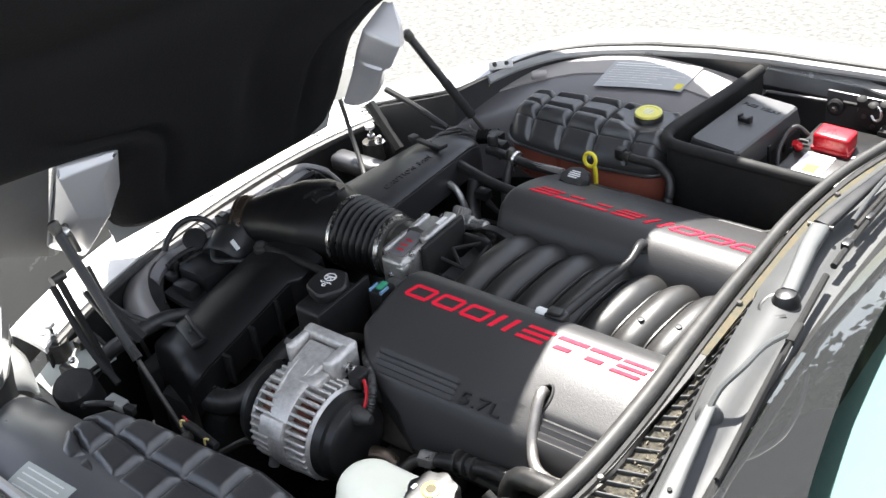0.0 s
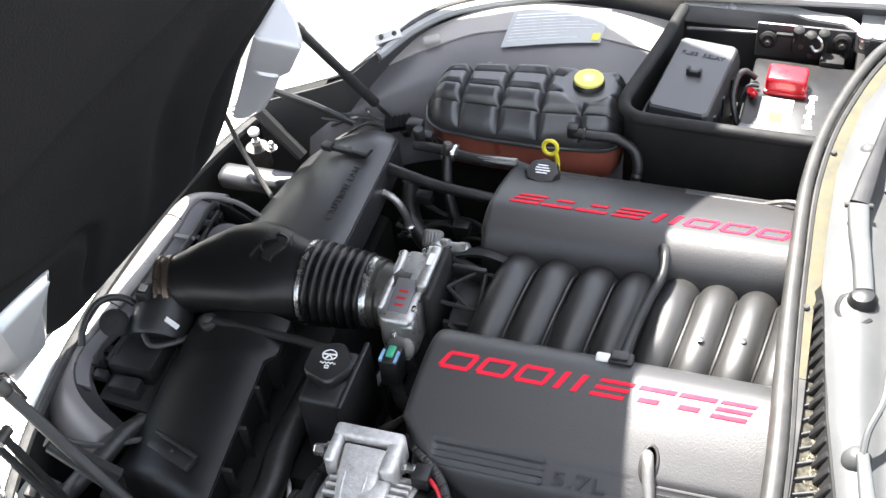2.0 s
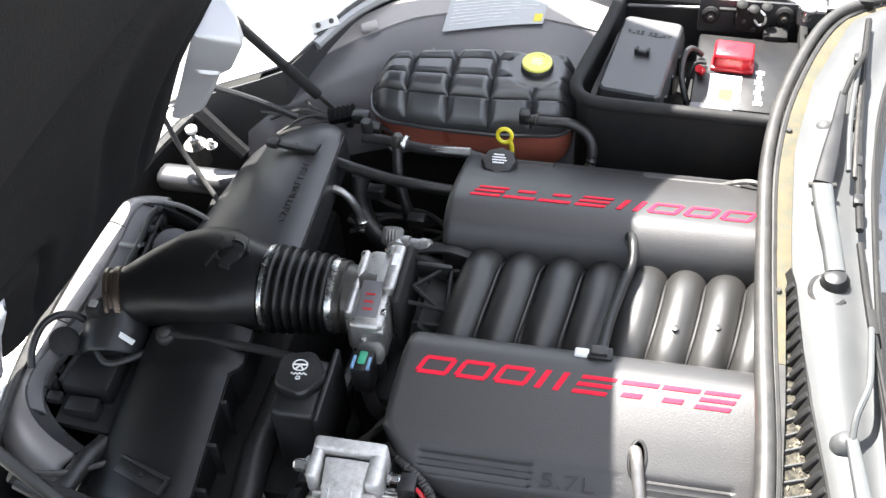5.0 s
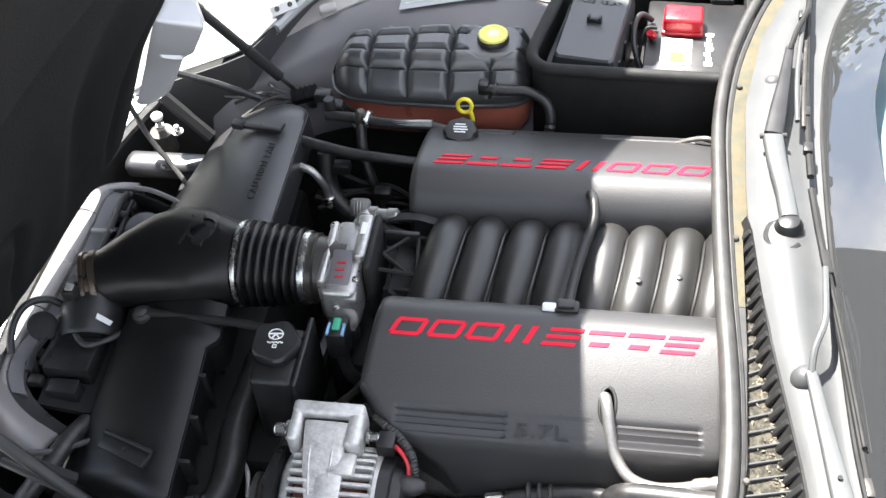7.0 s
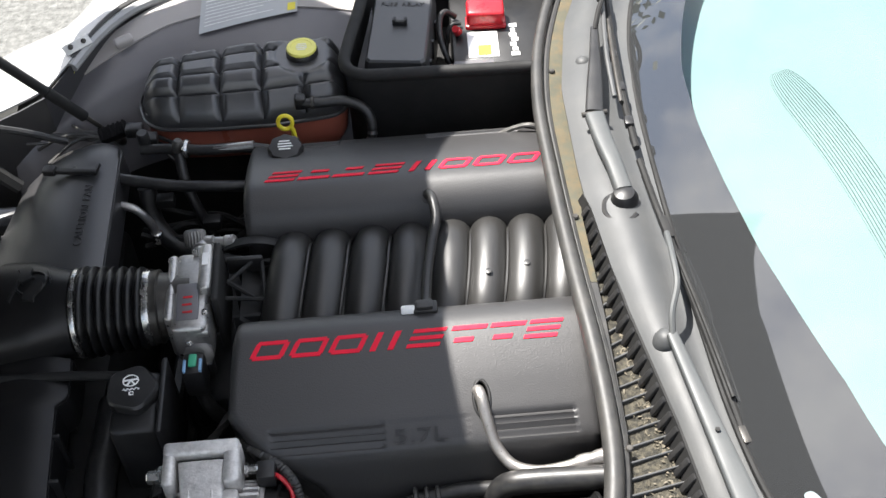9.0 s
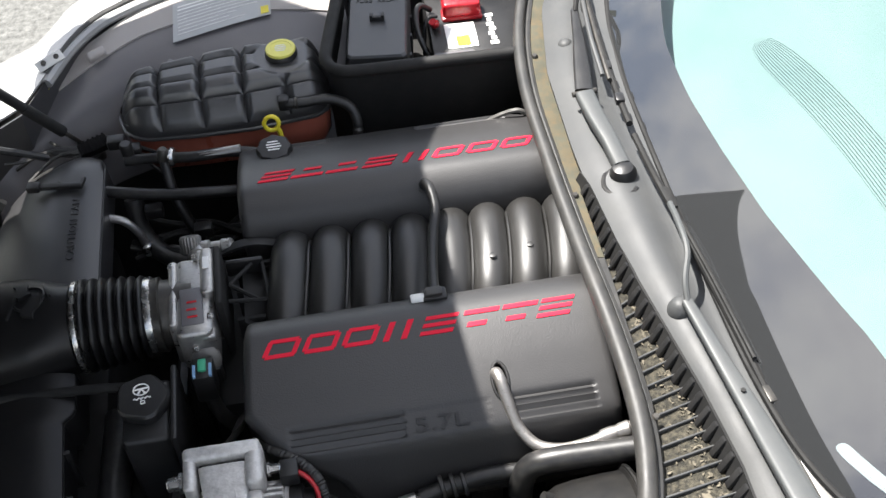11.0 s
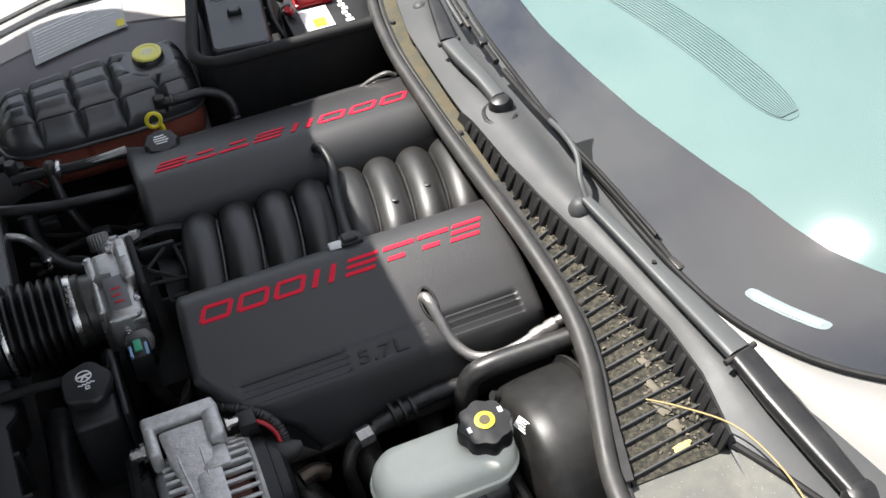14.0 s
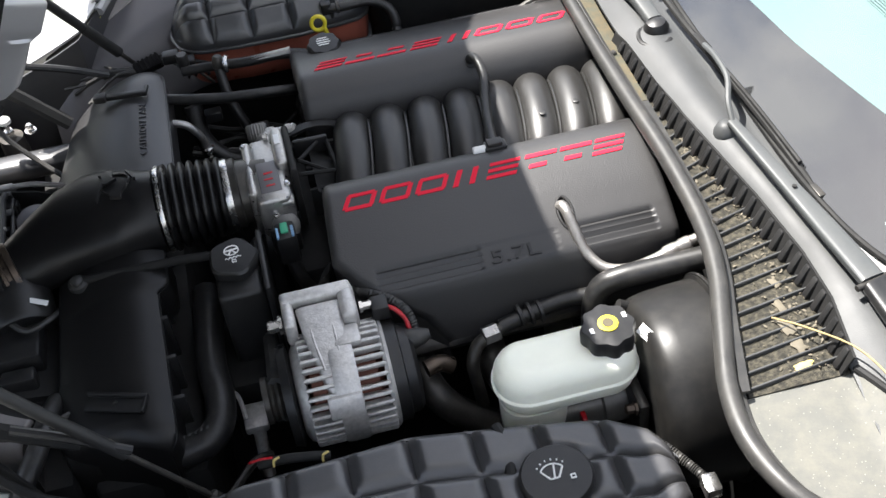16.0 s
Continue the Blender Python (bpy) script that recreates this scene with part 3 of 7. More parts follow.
for s in (1, -1):
    a = Vector((-0.597, YC + 0.397, 0.910)) if s > 0 else Vector((-0.672, -0.416, 0.915))
    b = Vector((-0.465, 0.420, 0.665)) if s > 0 else Vector((-0.450, -0.444, 0.614))
    st = thing("gas_strut", "black gas strut holding up the hood", "gas strut", b, "hood struts")
    part("cylinder", tube([a + (b - a) * k for k in (0.03, 0.3, 0.62)], 0.0082, 14, 2), M_PLASTIC, st)
    if s > 0:
        part("boot", tube([a + (b - a) * k for k in (0.40, 0.46, 0.66, 0.70)], 0.0092, 14, 2), M_MATTE, st, "black rubber sleeve")
    part("rod", tube([a + (b - a) * k for k in (0.6, 1.0)], 0.004, 10, 2), M_DARKSTEEL, st, "dark steel rod")
    part("upper_socket", lathe([(0.006, -0.012), (0.010, -0.006), (0.010, 0.008), (0.005, 0.012)], a, (a - b), 14), M_DARKSTEEL, st)
    part("lower_socket", lathe([(0.006, -0.01), (0.009, -0.004), (0.009, 0.006), (0.005, 0.010)], b, (a - b), 14), M_DARKSTEEL, st)
    lk = thing("hood_hinge_link", "black painted steel hood hinge link", "hinge", (-0.60, YC + s * 0.38, 0.7), "hood hinges")
    p, q = Vector((-0.650, YC + s * 0.370, 0.800)), Vector((-0.525, YC + s * 0.390, 0.735))
    part("upper_link", tube([p, (p + q) / 2 + Vector((0, 0, 0.004)), q], 0.0060, 8, 3), M_PLASTIC, lk)
    part("lower_link", tube([Vector((-0.675, YC + s * 0.345, 0.775)), Vector((-0.60, YC + s * 0.330, 0.70))], 0.011, 6, 2), M_MATTE, lk)
    part("cable", tube([Vector((-0.72, YC + s * 0.313, 0.79)), Vector((-0.70, YC + s * 0.307, 0.72)), Vector((-0.66, YC + s * 0.280, 0.68)), Vector((-0.62, YC + s * 0.245, 0.66))], 0.0045, 8), M_RUBBER, lk)

# ---- engine ----
# profile of a fuel rail cover, from its inner foot over the top to its outer foot: (across, height)
PROFILE = [(0.078, 0.700), (0.080, 0.735), (0.087, 0.764), (0.099, 0.785), (0.117, 0.797), (0.137, 0.8015), (0.165, 0.797),
           (0.205, 0.785), (0.240, 0.771), (0.258, 0.7625), (0.283, 0.748), (0.292, 0.736), (0.300, 0.715), (0.310, 0.685), (0.316, 0.655)]
PROFILE = [(p.x, p.y) for p in glide([(a, b, 0) for a, b in PROFILE], 6)]
_run = [0.0]
for _a, _b in zip(PROFILE, PROFILE[1:]):
    _run.append(_run[-1] + math.hypot(_b[0] - _a[0], _b[1] - _a[1]))


def cover_section(q):
    """Across and height on the cover at the share q of its girth."""
    w = q * _run[-1]
    return float(np.interp(w, _run, [p[0] for p in PROFILE])), float(np.interp(w, _run, [p[1] for p in PROFILE]))


def top_z(y):
    return lerp([p for p in PROFILE if p[0] > 0.117], y)


def cover_skin(x, y):
    """A place on the left cover's top."""
    return Vector((x, -y, top_z(y)))


def skin_frame(x, y):
    a, b = cover_skin(x, y - 0.004), cover_skin(x, y + 0.004)
    return frame_at(cover_skin(x, y), (1, 0, 0), Vector((1, 0, 0)).cross(a - b))


def fuel_rail_cover(slot):
    t = thing("fuel_rail_cover", "grained black plastic fuel rail cover with raised red marks", "engine cover", (0, -0.19, 0.65), "fuel rail covers")

    def front(y, z):
        if z < 0.735 and y > 0.29:
            return lerp([(0.64, -0.10), (0.70, -0.135), (0.736, -0.182)], z)
        return lerp([(0.0, -0.224), (0.12, -0.232), (0.235, -0.241), (0.262, -0.218), (0.292, -0.182)], y)

    def f(u, v):
        y, z = cover_section(v)
        x0, x1 = front(y, z), 0.226
        x = x0 + (x1 - x0) * u
        d = min(x - x0, x1 - x)
        r = 0.012
        drop = r - math.sqrt(max(0, r * r - (r - d) ** 2)) if d < r else 0.0
        groove = 0.0
        if 0.2565 < y < 0.2865 and (-0.188 < x < -0.047 or 0.088 < x < 0.196):
            k = (y - 0.2565) / 0.0300 * 4
            groove = 0.0042 * (0.5 - 0.5 * math.cos(2 * math.pi * k)) ** 0.8
        if 0.2595 < y < 0.2835 and -0.047 <= x <= 0.060:
            groove = 0.0012
        yy = y - (drop if y < 0.1 else 0) * -0.6 - (drop * 0.6 if y > 0.29 else 0)
        return Vector((x, -yy, z - drop - groove))

    def hole(c):
        return ((c.x - 0.079) / 0.0095) ** 2 + ((-c.y - 0.241) / 0.021) ** 2 < 1
    body = part("shell", sheet(f, 150, 150, 0, skip=hole if slot else None), M_COVER, t, sharp=50)
    # skirts at both ends and inside the slot
    part("front_skirt", sheet(lambda u, v: f(0, 0.02 + 0.96 * u) + Vector((0.004 * v, 0, -0.045 * v)), 80, 3, 0.003, (1, 0, 0)), M_COVER, t)
    part("rear_skirt", sheet(lambda u, v: f(1, 0.02 + 0.96 * u) + Vector((-0.004 * v, 0, -0.045 * v)), 80, 3, 0.003, (-1, 0, 0)), M_COVER, t)
    rim = []
    for k in range(33 if slot else 0):
        a = 2 * math.pi * k / 32
        rim.append(cover_skin(0.079 + 0.0100 * math.cos(a), 0.241 + 0.0215 * math.sin(a)) + Vector((0, 0, 0.0006)))
    if slot:
        part("slot_rim", tube(rim, 0.0022, 8, 1, smooth=False), M_PLASTIC, t, "rounded slot rim")
    # eight raised marks in a row: plain slanted shapes of thin strokes
    ring = ((0.10, 0.96, 0, 0.20), (0.04, 0.90, 0.80, 1), (0, 0.15, 0.12, 0.88), (0.85, 1, 0.12, 0.88))
    rows = ((0, 1, 0, 0.20), (0, 1, 0.40, 0.60), (0, 1, 0.80, 1))
    pair = ((0.08, 0.26, 0, 1), (0.62, 0.80, 0, 1))
    step = ((0, 1.06, 0.76, 1), (0.22, 0.80, 0.10, 0.34))
    for k, bars in enumerate((ring, ring, ring, pair, rows, step, step, rows)):
        x0 = -0.211 + 0.0502 * k
        wide = 0.0425

        def mark(a, b):
            return cover_skin(x0 + wide * a - 0.013 * (1 - b) + 0.012, 0.147 + 0.025 * (1 - b)) + Vector((0, 0, 0.0011))
        bm = bmesh.new()
        for a0, a1, b0, b1 in bars:
            join(bm, sheet(lambda u, v: mark(a0 + (a1 - a0) * u, b0 + (b1 - b0) * v), 8, 4, 0.0016))
        part("red_mark", bm, M_RED, t, "raised red painted mark")
    return t


left_cover = fuel_rail_cover(True)
right_cover = fuel_rail_cover(False)
right_cover.matrix_basis = Matrix.Translation((-0.004, 0, 0)) @ Matrix.Rotation(math.pi, 4, "Z") @ right_cover.matrix_basis
writing("displacement_mark", "5.7L", 0.030, skin_frame(-0.001, 0.2765) @ Matrix.Diagonal((1.36, 0.84, 1, 1)), M_PLASTIC, left_cover, 0.0022, "moulded size mark")

# intake manifold
mani = thing("intake_manifold", "black nylon intake manifold with eight rounded runners", "intake manifold", (0.02, 0, 0.6))
for k in range(8):
    x = (-0.171, -0.115, -0.057, -0.001, 0.058, 0.111, 0.165, 0.219)[k]
    lean = 0.015
    pts = [(x + lean, 0.105, 0.668), (x + lean * 0.8, 0.090, 0.716), (x + lean * 0.4, 0.054, 0.742), (x, 0.0, 0.746), (x - lean * 0.6, -0.055, 0.734), (x - lean * 1.4, -0.095, 0.698), (x - lean * 1.7, -0.112, 0.655)]
    part("runner", tube(pts, 0.0285, 20, 6), M_MANIFOLD, mani)
    if k < 7:
        pts = [(p[0] + 0.0275, p[1], p[2] + 0.0155 - (0.006 if abs(p[1]) > 0.08 else 0)) for p in pts[1:-1]]
        part("seam", tube(pts, 0.0022, 6, 5), M_MANIFOLD, mani)
part("plenum", loft([oval((x, 0, 0.682), (0, 1, 0), (0, 0, 1), r, r * 0.72, 24, 3) for x, r in ((-0.215, 0.055), (-0.205, 0.075), (-0.17, 0.095), (0.20, 0.095), (0.235, 0.08))]), M_MANIFOLD, mani)
for k, (x, y) in enumerate([(0.163, -0.022), (0.109, -0.032)]):
    part("plug", lathe([(0.005, 0), (0.0048, 0.0012), (0.003, 0.0018)], (x, y, 0.7725), (0, 0, 1), 12), M_MANIFOLD, mani)
part("end_rib", sheet(lambda u, v: Vector((-0.235 + 0.045 * v, -0.06 + 0.12 * u, 0.745 - 0.05 * abs(2 * u - 1) * v)), 8, 4, 0.006), M_MATTE, mani, "ribbed black end bracket")
for y in (-0.05, 0.0, 0.05):
    part("web", box(-0.245, -0.19, y - 0.003, y + 0.003, 0.69, 0.742, 0.001), M_MATTE, mani)
xp = thing("crossover_pipe", "black fuel crossover pipe laid over the manifold", "pipe", (0.03, 0, 0.76))
part("pipe", tube([(0.036, 0.112, 0.775), (0.036, 0.102, 0.797), (0.041, 0.082, 0.805), (0.043, 0.050, 0.798), (0.034, 0.010, 0.793), (0.025, -0.040, 0.790), (0.020, -0.085, 0.789), (0.019, -0.110, 0.792)], 0.0072, 12, 6), M_PLASTIC, xp)
part("grommet", lathe([(0.010, -0.004), (0.012, 0), (0.010, 0.004)], (0.0365, 0.106, 0.786), (0, 0.6, -0.8), 18), M_RUBBER, xp)
sn = thing("pressure_sensor", "grey and white sensor plug beside the fuel rail cover", "sensor", (0.0, -0.108, 0.79))
part("body", box(0.002, 0.034, -0.119, -0.099, 0.780, 0.802, 0.003), M_PLASTIC, sn)
part("ribs", box(0.006, 0.028, -0.116, -0.102, 0.802, 0.808, 0.002), M_RUBBER, sn)
part("white_end", lathe([(0.0075, 0), (0.0075, 0.016), (0.006, 0.018)], (0.004, -0.110, 0.795), (-1, 0, 0), 14), M_MARK, sn, "white plastic end")
# engine block and heads under the covers
blk = thing("engine_block", "dark engine block under the covers", "engine block", (0, 0, 0.35))
part("block", box(-0.235, 0.235, -0.16, 0.16, 0.34, 0.66, 0.02), M_MATTE, blk)
for s in (1, -1):
    part("head", box(-0.235, 0.225, -0.06, 0.06, -0.05, 0.05, 0.012, m=Matrix.Translation((0, 0.235 * s, 0.635)) @ Matrix.Rotation(radians(-40 * s), 4, "X")), M_DARKSTEEL, blk)
part("front_casing", box(-0.30, -0.23, -0.13, 0.13, 0.36, 0.66, 0.02), M_MATTE, blk)
part("pulley", lathe([(0.02, 0), (0.07, 0.0), (0.075, 0.004), (0.068, 0.008), (0.068, 0.022), (0.075, 0.026), (0.03, 0.030)], (-0.335, -0.02, 0.56), (1, 0, 0), 32), M_MATTE, blk)

# throttle body
tb = thing("throttle_body", "cast aluminium throttle body with a dark badge plate", "throttle body", (-0.30, -0.02, 0.70))
part("barrel", lathe([(0.030, -0.358), (0.050, -0.356), (0.052, -0.345), (0.047, -0.343), (0.045, -0.300), (0.030, -0.290)], (0, -0.018, 0.738), (1, 0, 0), 36), M_DARKSTEEL, tb)
part("inlet_flange", box(-0.331, -0.318, -0.080, 0.036, 0.700, 0.784, 0.006, 3), M_ALU_BRIGHT, tb)
part("casting", box(-0.322, -0.272, -0.098, 0.040, 0.705, 0.782, 0.010, 3), M_ALU_BRIGHT, tb)
part("flange", box(-0.286, -0.268, -0.040, 0.042, 0.690, 0.796, 0.006, 3), M_ALU_BRIGHT, tb)
part("lower_foot", lathe([(0.010, 0), (0.020, 0.001), (0.020, 0.010), (0.014, 0.013)], (-0.290, -0.098, 0.728), (0, -0.8, 0.5), 24), M_DULLALU, tb, "round dull shaft cover")
part("lower_bracket", box(-0.314, -0.272, -0.118, -0.096, 0.690, 0.726, 0.006), M_PLASTIC, tb)
part("gasket_plate", box(-0.268, -0.258, -0.060, 0.046, 0.680, 0.792, 0.004, 3), M_MATTE, tb, "black adapter plate")
for y, z in ((0.034, 0.796), (-0.090, 0.776)):
    part("lug", lathe([(0.009, 0), (0.009, 0.016), (0.006, 0.018)], (-0.288, y, z - 0.010), (1, 0, 0), 16), M_ALU_BRIGHT, tb)
    bolt("bolt", (-0.290, y, z - 0.010), (-1, 0, 0), 0.0045, 0.007, tb)
for x, y, z in ((-0.327, 0.026, 0.780), (-0.327, -0.072, 0.774), (-0.300, -0.100, 0.752), (-0.276, -0.072, 0.780)):
    bolt("screw", (x, y, z), (0, 0, 1), 0.0035, 0.006, tb)
bp = part("badge_plate", box(-0.015, 0.015, -0.030, 0.030, 0.0, 0.004, 0.002, m=frame_at((-0.299, -0.054, 0.7822), (1, 0.02, 0), (0, -0.10, 1))), M_LINER, tb, "dark grey badge plate")
for a, b, c, d in ((-0.006, 0.007, -0.019, -0.0160), (-0.007, 0.006, -0.007, -0.0040), (-0.006, 0.007, 0.005, 0.0080)):
    part("red_mark", box(a, b, c, d, 0.0041, 0.0048, 0, m=frame_at((-0.299, -0.054, 0.7822), (1, 0.02, 0), (0, -0.10, 1))), M_REDP, bp, "plain red mark")
part("white_tag", box(-0.281, -0.273, 0.000, 0.022, 0.7965, 0.7972, 0.0), M_MARK, tb, "small white tag")
web = part("cable_frame", box(-0.256, -0.204, 0.034, 0.042, 0.735, 0.764, 0.003), M_PLASTIC, tb, "black open cable frame")
for p, q in (((-0.206, 0.036, 0.755), (-0.200, -0.030, 0.750)), ((-0.254, -0.028, 0.755), (-0.200, -0.030, 0.750)), ((-0.252, 0.000, 0.757), (-0.220, 0.034, 0.757)), ((-0.252, 0.000, 0.757), (-0.215, -0.028, 0.752))):
    part("strut", tube([p, q], 0.0032, 6, 1), M_MATTE, web)
tps = part("plug", box(-0.308, -0.279, -0.150, -0.114, 0.700, 0.752, 0.005), M_PLASTIC, tb, "black sensor plug")
part("green_clip", box(-0.299, -0.288, -0.140, -0.120, 0.751, 0.756, 0.002), M_GREENCLIP, tps, "green locking clip")
part("blue_seal", box(-0.306, -0.302, -0.148, -0.128, 0.748, 0.755, 0.001), M_BLUECLIP, tps, "pale blue seal")
part("blue_seal", box(-0.285, -0.281, -0.148, -0.128, 0.748, 0.755, 0.001), M_BLUECLIP, tps, "pale blue seal")
part("harness", tube([(-0.293, -0.135, 0.70), (-0.285, -0.14, 0.66), (-0.27, -0.13, 0.61)], 0.010, 10), M_RUBBER, tb, "corrugated harness")
ia = part("air_valve", lathe([(0.011, 0), (0.011, 0.035), (0.014, 0.036), (0.014, 0.055)], (-0.292, 0.040, 0.748), (-0.1, 1, -0.1), 18), M_ALU_BRIGHT, tb, "round idle air valve")
part("motor", lathe([(0.013, 0), (0.0150, 0.002), (0.0150, 0.022), (0.012, 0.025)], (-0.304, 0.086, 0.742), (0.0, 0.55, 0.7), 66, 0.05, 22), M_DULLALU, ia, "knurled pale motor")
part("fitting", lathe([(0.010, 0), (0.012, 0.002), (0.012, 0.014), (0.009, 0.016), (0.009, 0.030), (0.011, 0.032), (0.011, 0.044), (0.007, 0.048)], (-0.292, 0.088, 0.745), (1, -0.05, 0.05), 18), M_ALU_BRIGHT, tb)
part("cable_bracket", sheet(lambda u, v: Vector((-0.262 + 0.078 * u, 0.070 - 0.004 * u + 0.014 * v, 0.748 + 0.012 * math.sin(2.8 * u))), 10, 3, 0.005), M_PLASTIC, tb)

# bellows and intake duct
AX = (0.008, -0.018, 0.738)
bl = thing("intake_bellows", "ribbed black rubber intake bellows with two bright clamps", "air hose", (-0.39, -0.018, 0.68))
prof = [(0.046, -0.372), (0.049, -0.366)]
for k in range(7):
    x = -0.372 - 0.0128 * k
    r = 0.049 + 0.0012 * k
    prof += [(r, x), (r + 0.0075, x - 0.0025), (r + 0.0085, x - 0.0055), (r + 0.0065, x - 0.0085), (r, x - 0.0112)]
prof = [(r, -h) for r, h in prof] + [(0.055, 0.462), (0.05, 0.463)]
part("bellows", lathe(prof, AX, (-1, 0, 0), 48), M_BELLOWS, bl, sharp=60)
part("clamp", lathe([(0.059, 0.459), (0.0632, 0.460), (0.0636, 0.463), (0.0632, 0.466), (0.059, 0.467)], AX, (-1, 0, 0), 48), M_STEEL, bl, "bright steel band clamp")
part("clamp", lathe([(0.047, 0.362), (0.0535, 0.363), (0.0540, 0.368), (0.0535, 0.372), (0.047, 0.373)], AX, (-1, 0, 0), 48), M_STEEL, bl, "bright steel band clamp")
part("clamp_screw", lathe([(0.005, -0.010), (0.005, 0.010)], (-0.464, -0.055, 0.79 - 0.02), (0, 0.7, 0.4), 10), M_STEEL, bl)

dk = thing("intake_duct", "moulded satin black intake duct with an embossed emblem", "air duct", (-0.56, -0.02, 0.66))
secs = [(-0.462, -0.018, 0.736, 0.060, 0.060, 2.0), (-0.485, -0.016, 0.737, 0.066, 0.059, 2.1), (-0.520, -0.010, 0.736, 0.078, 0.055, 2.3), (-0.560, -0.006, 0.732, 0.082, 0.052, 2.4),
        (-0.600, -0.010, 0.724, 0.075, 0.051, 2.3), (-0.640, -0.022, 0.712, 0.060, 0.050, 2.1), (-0.675, -0.036, 0.700, 0.048, 0.047, 2.0), (-0.690, -0.042, 0.695, 0.045, 0.045, 2.0)]
rings = []
for x, y, z, ry, rz, p in [tuple(q) for q in np.array([[np.interp(t, range(8), [s[c] for s in secs]) for c in range(6)] for t in np.linspace(0, 7, 29)])]:
    tl = 0.25 * max(0, (-x - 0.5) / 0.2)
    rings.append(oval((x, y, z), (-math.sin(tl), math.cos(tl), 0), (0, 0, 1), ry, rz, 40, p))
part("duct", loft(rings), M_SHADEPLASTIC, dk, sharp=60)


def duct_top(x, y):
    """The height of the duct's top at a place."""
    sx = [q[0] for q in secs[::-1]]
    cy, cz, ry, rz, p = (float(np.interp(x, sx, [q[c] for q in secs[::-1]])) for c in (1, 2, 3, 4, 5))
    return cz + rz * max(0, 1 - min(1, abs(y - cy) / ry) ** p) ** (1 / p)


def relief(cx, cy, turn, w, h, wave, grow=0.0052):
    """A small raised patch on the duct, waved like cloth."""
    def f(u, v):
        a, b = w * (u - 0.5), h * (v - 0.5) + wave * math.sin(2 * math.pi * u)
        x, y = cx + a * math.cos(turn) - b * math.sin(turn), cy + a * math.sin(turn) + b * math.cos(turn)
        return Vector((x, y, duct_top(x, y) + grow))
    return sheet(f, 12, 6, 0.007)


em = relief(-0.523, 0.013, 1.95, 0.030, 0.017, 0.0025)
join(em, relief(-0.508, -0.022, 1.25, 0.030, 0.017, 0.0025))
join(em, relief(-0.490, 0.006, 1.95, 0.034, 0.0030, 0))
join(em, relief(-0.536, -0.016, 1.25, 0.034, 0.0030, 0))
join(em, tube([(x, y, duct_top(x, y) + 0.0012) for x, y in ((-0.513 + 0.021 * math.cos(a), -0.004 + 0.021 * math.sin(a)) for a in np.linspace(0, 2 * math.pi, 33))], 0.0020, 6, 1, smooth=False))
part("emblem", em, M_PLASTIC, dk, "raised plain emblem of a ring and two waved patches")
part("neck_ring", lathe([(0.044, -0.006), (0.0500, -0.004), (0.0505, 0.004), (0.047, 0.006), (0.047, 0.012), (0.0505, 0.013), (0.0505, 0.018), (0.045, 0.020)], (-0.682, -0.042, 0.698), (-0.93, -0.3, -0.05), 40), M_BRONZE, dk, "dull bronze clamp ring")
part("meter", lathe([(0.044, 0), (0.044, 0.03), (0.047, 0.031), (0.047, 0.075), (0.043, 0.08)], (-0.688, -0.050, 0.690), (0.12, -0.90, -0.32), 36), M_PLASTIC, dk, "round air meter housing")
part("barcode", box(-0.016, 0.016, -0.004, 0.004, 0, 0.001, 0, m=frame_at((-0.650, -0.116, 0.708), (0.9, -0.35, 0.0), (0.15, -0.25, 0.95))), M_MARK, dk, "small white barcode tag")
part("plug", box(-0.714, -0.692, -0.096, -0.074, 0.712, 0.736, 0.003), M_PLASTIC, dk)
part("plug_tip", box(-0.708, -0.696, -0.092, -0.080, 0.736, 0.741, 0.002), M_GREYMARK, dk, "grey plug tip")
part("lead", tube([(-0.703, -0.090, 0.715), (-0.700, -0.118, 0.700), (-0.672, -0.150, 0.690), (-0.640, -0.140, 0.690), (-0.62, -0.11, 0.68)], 0.0045, 8), M_RUBBER, dk)

# ---- front of the bay ----


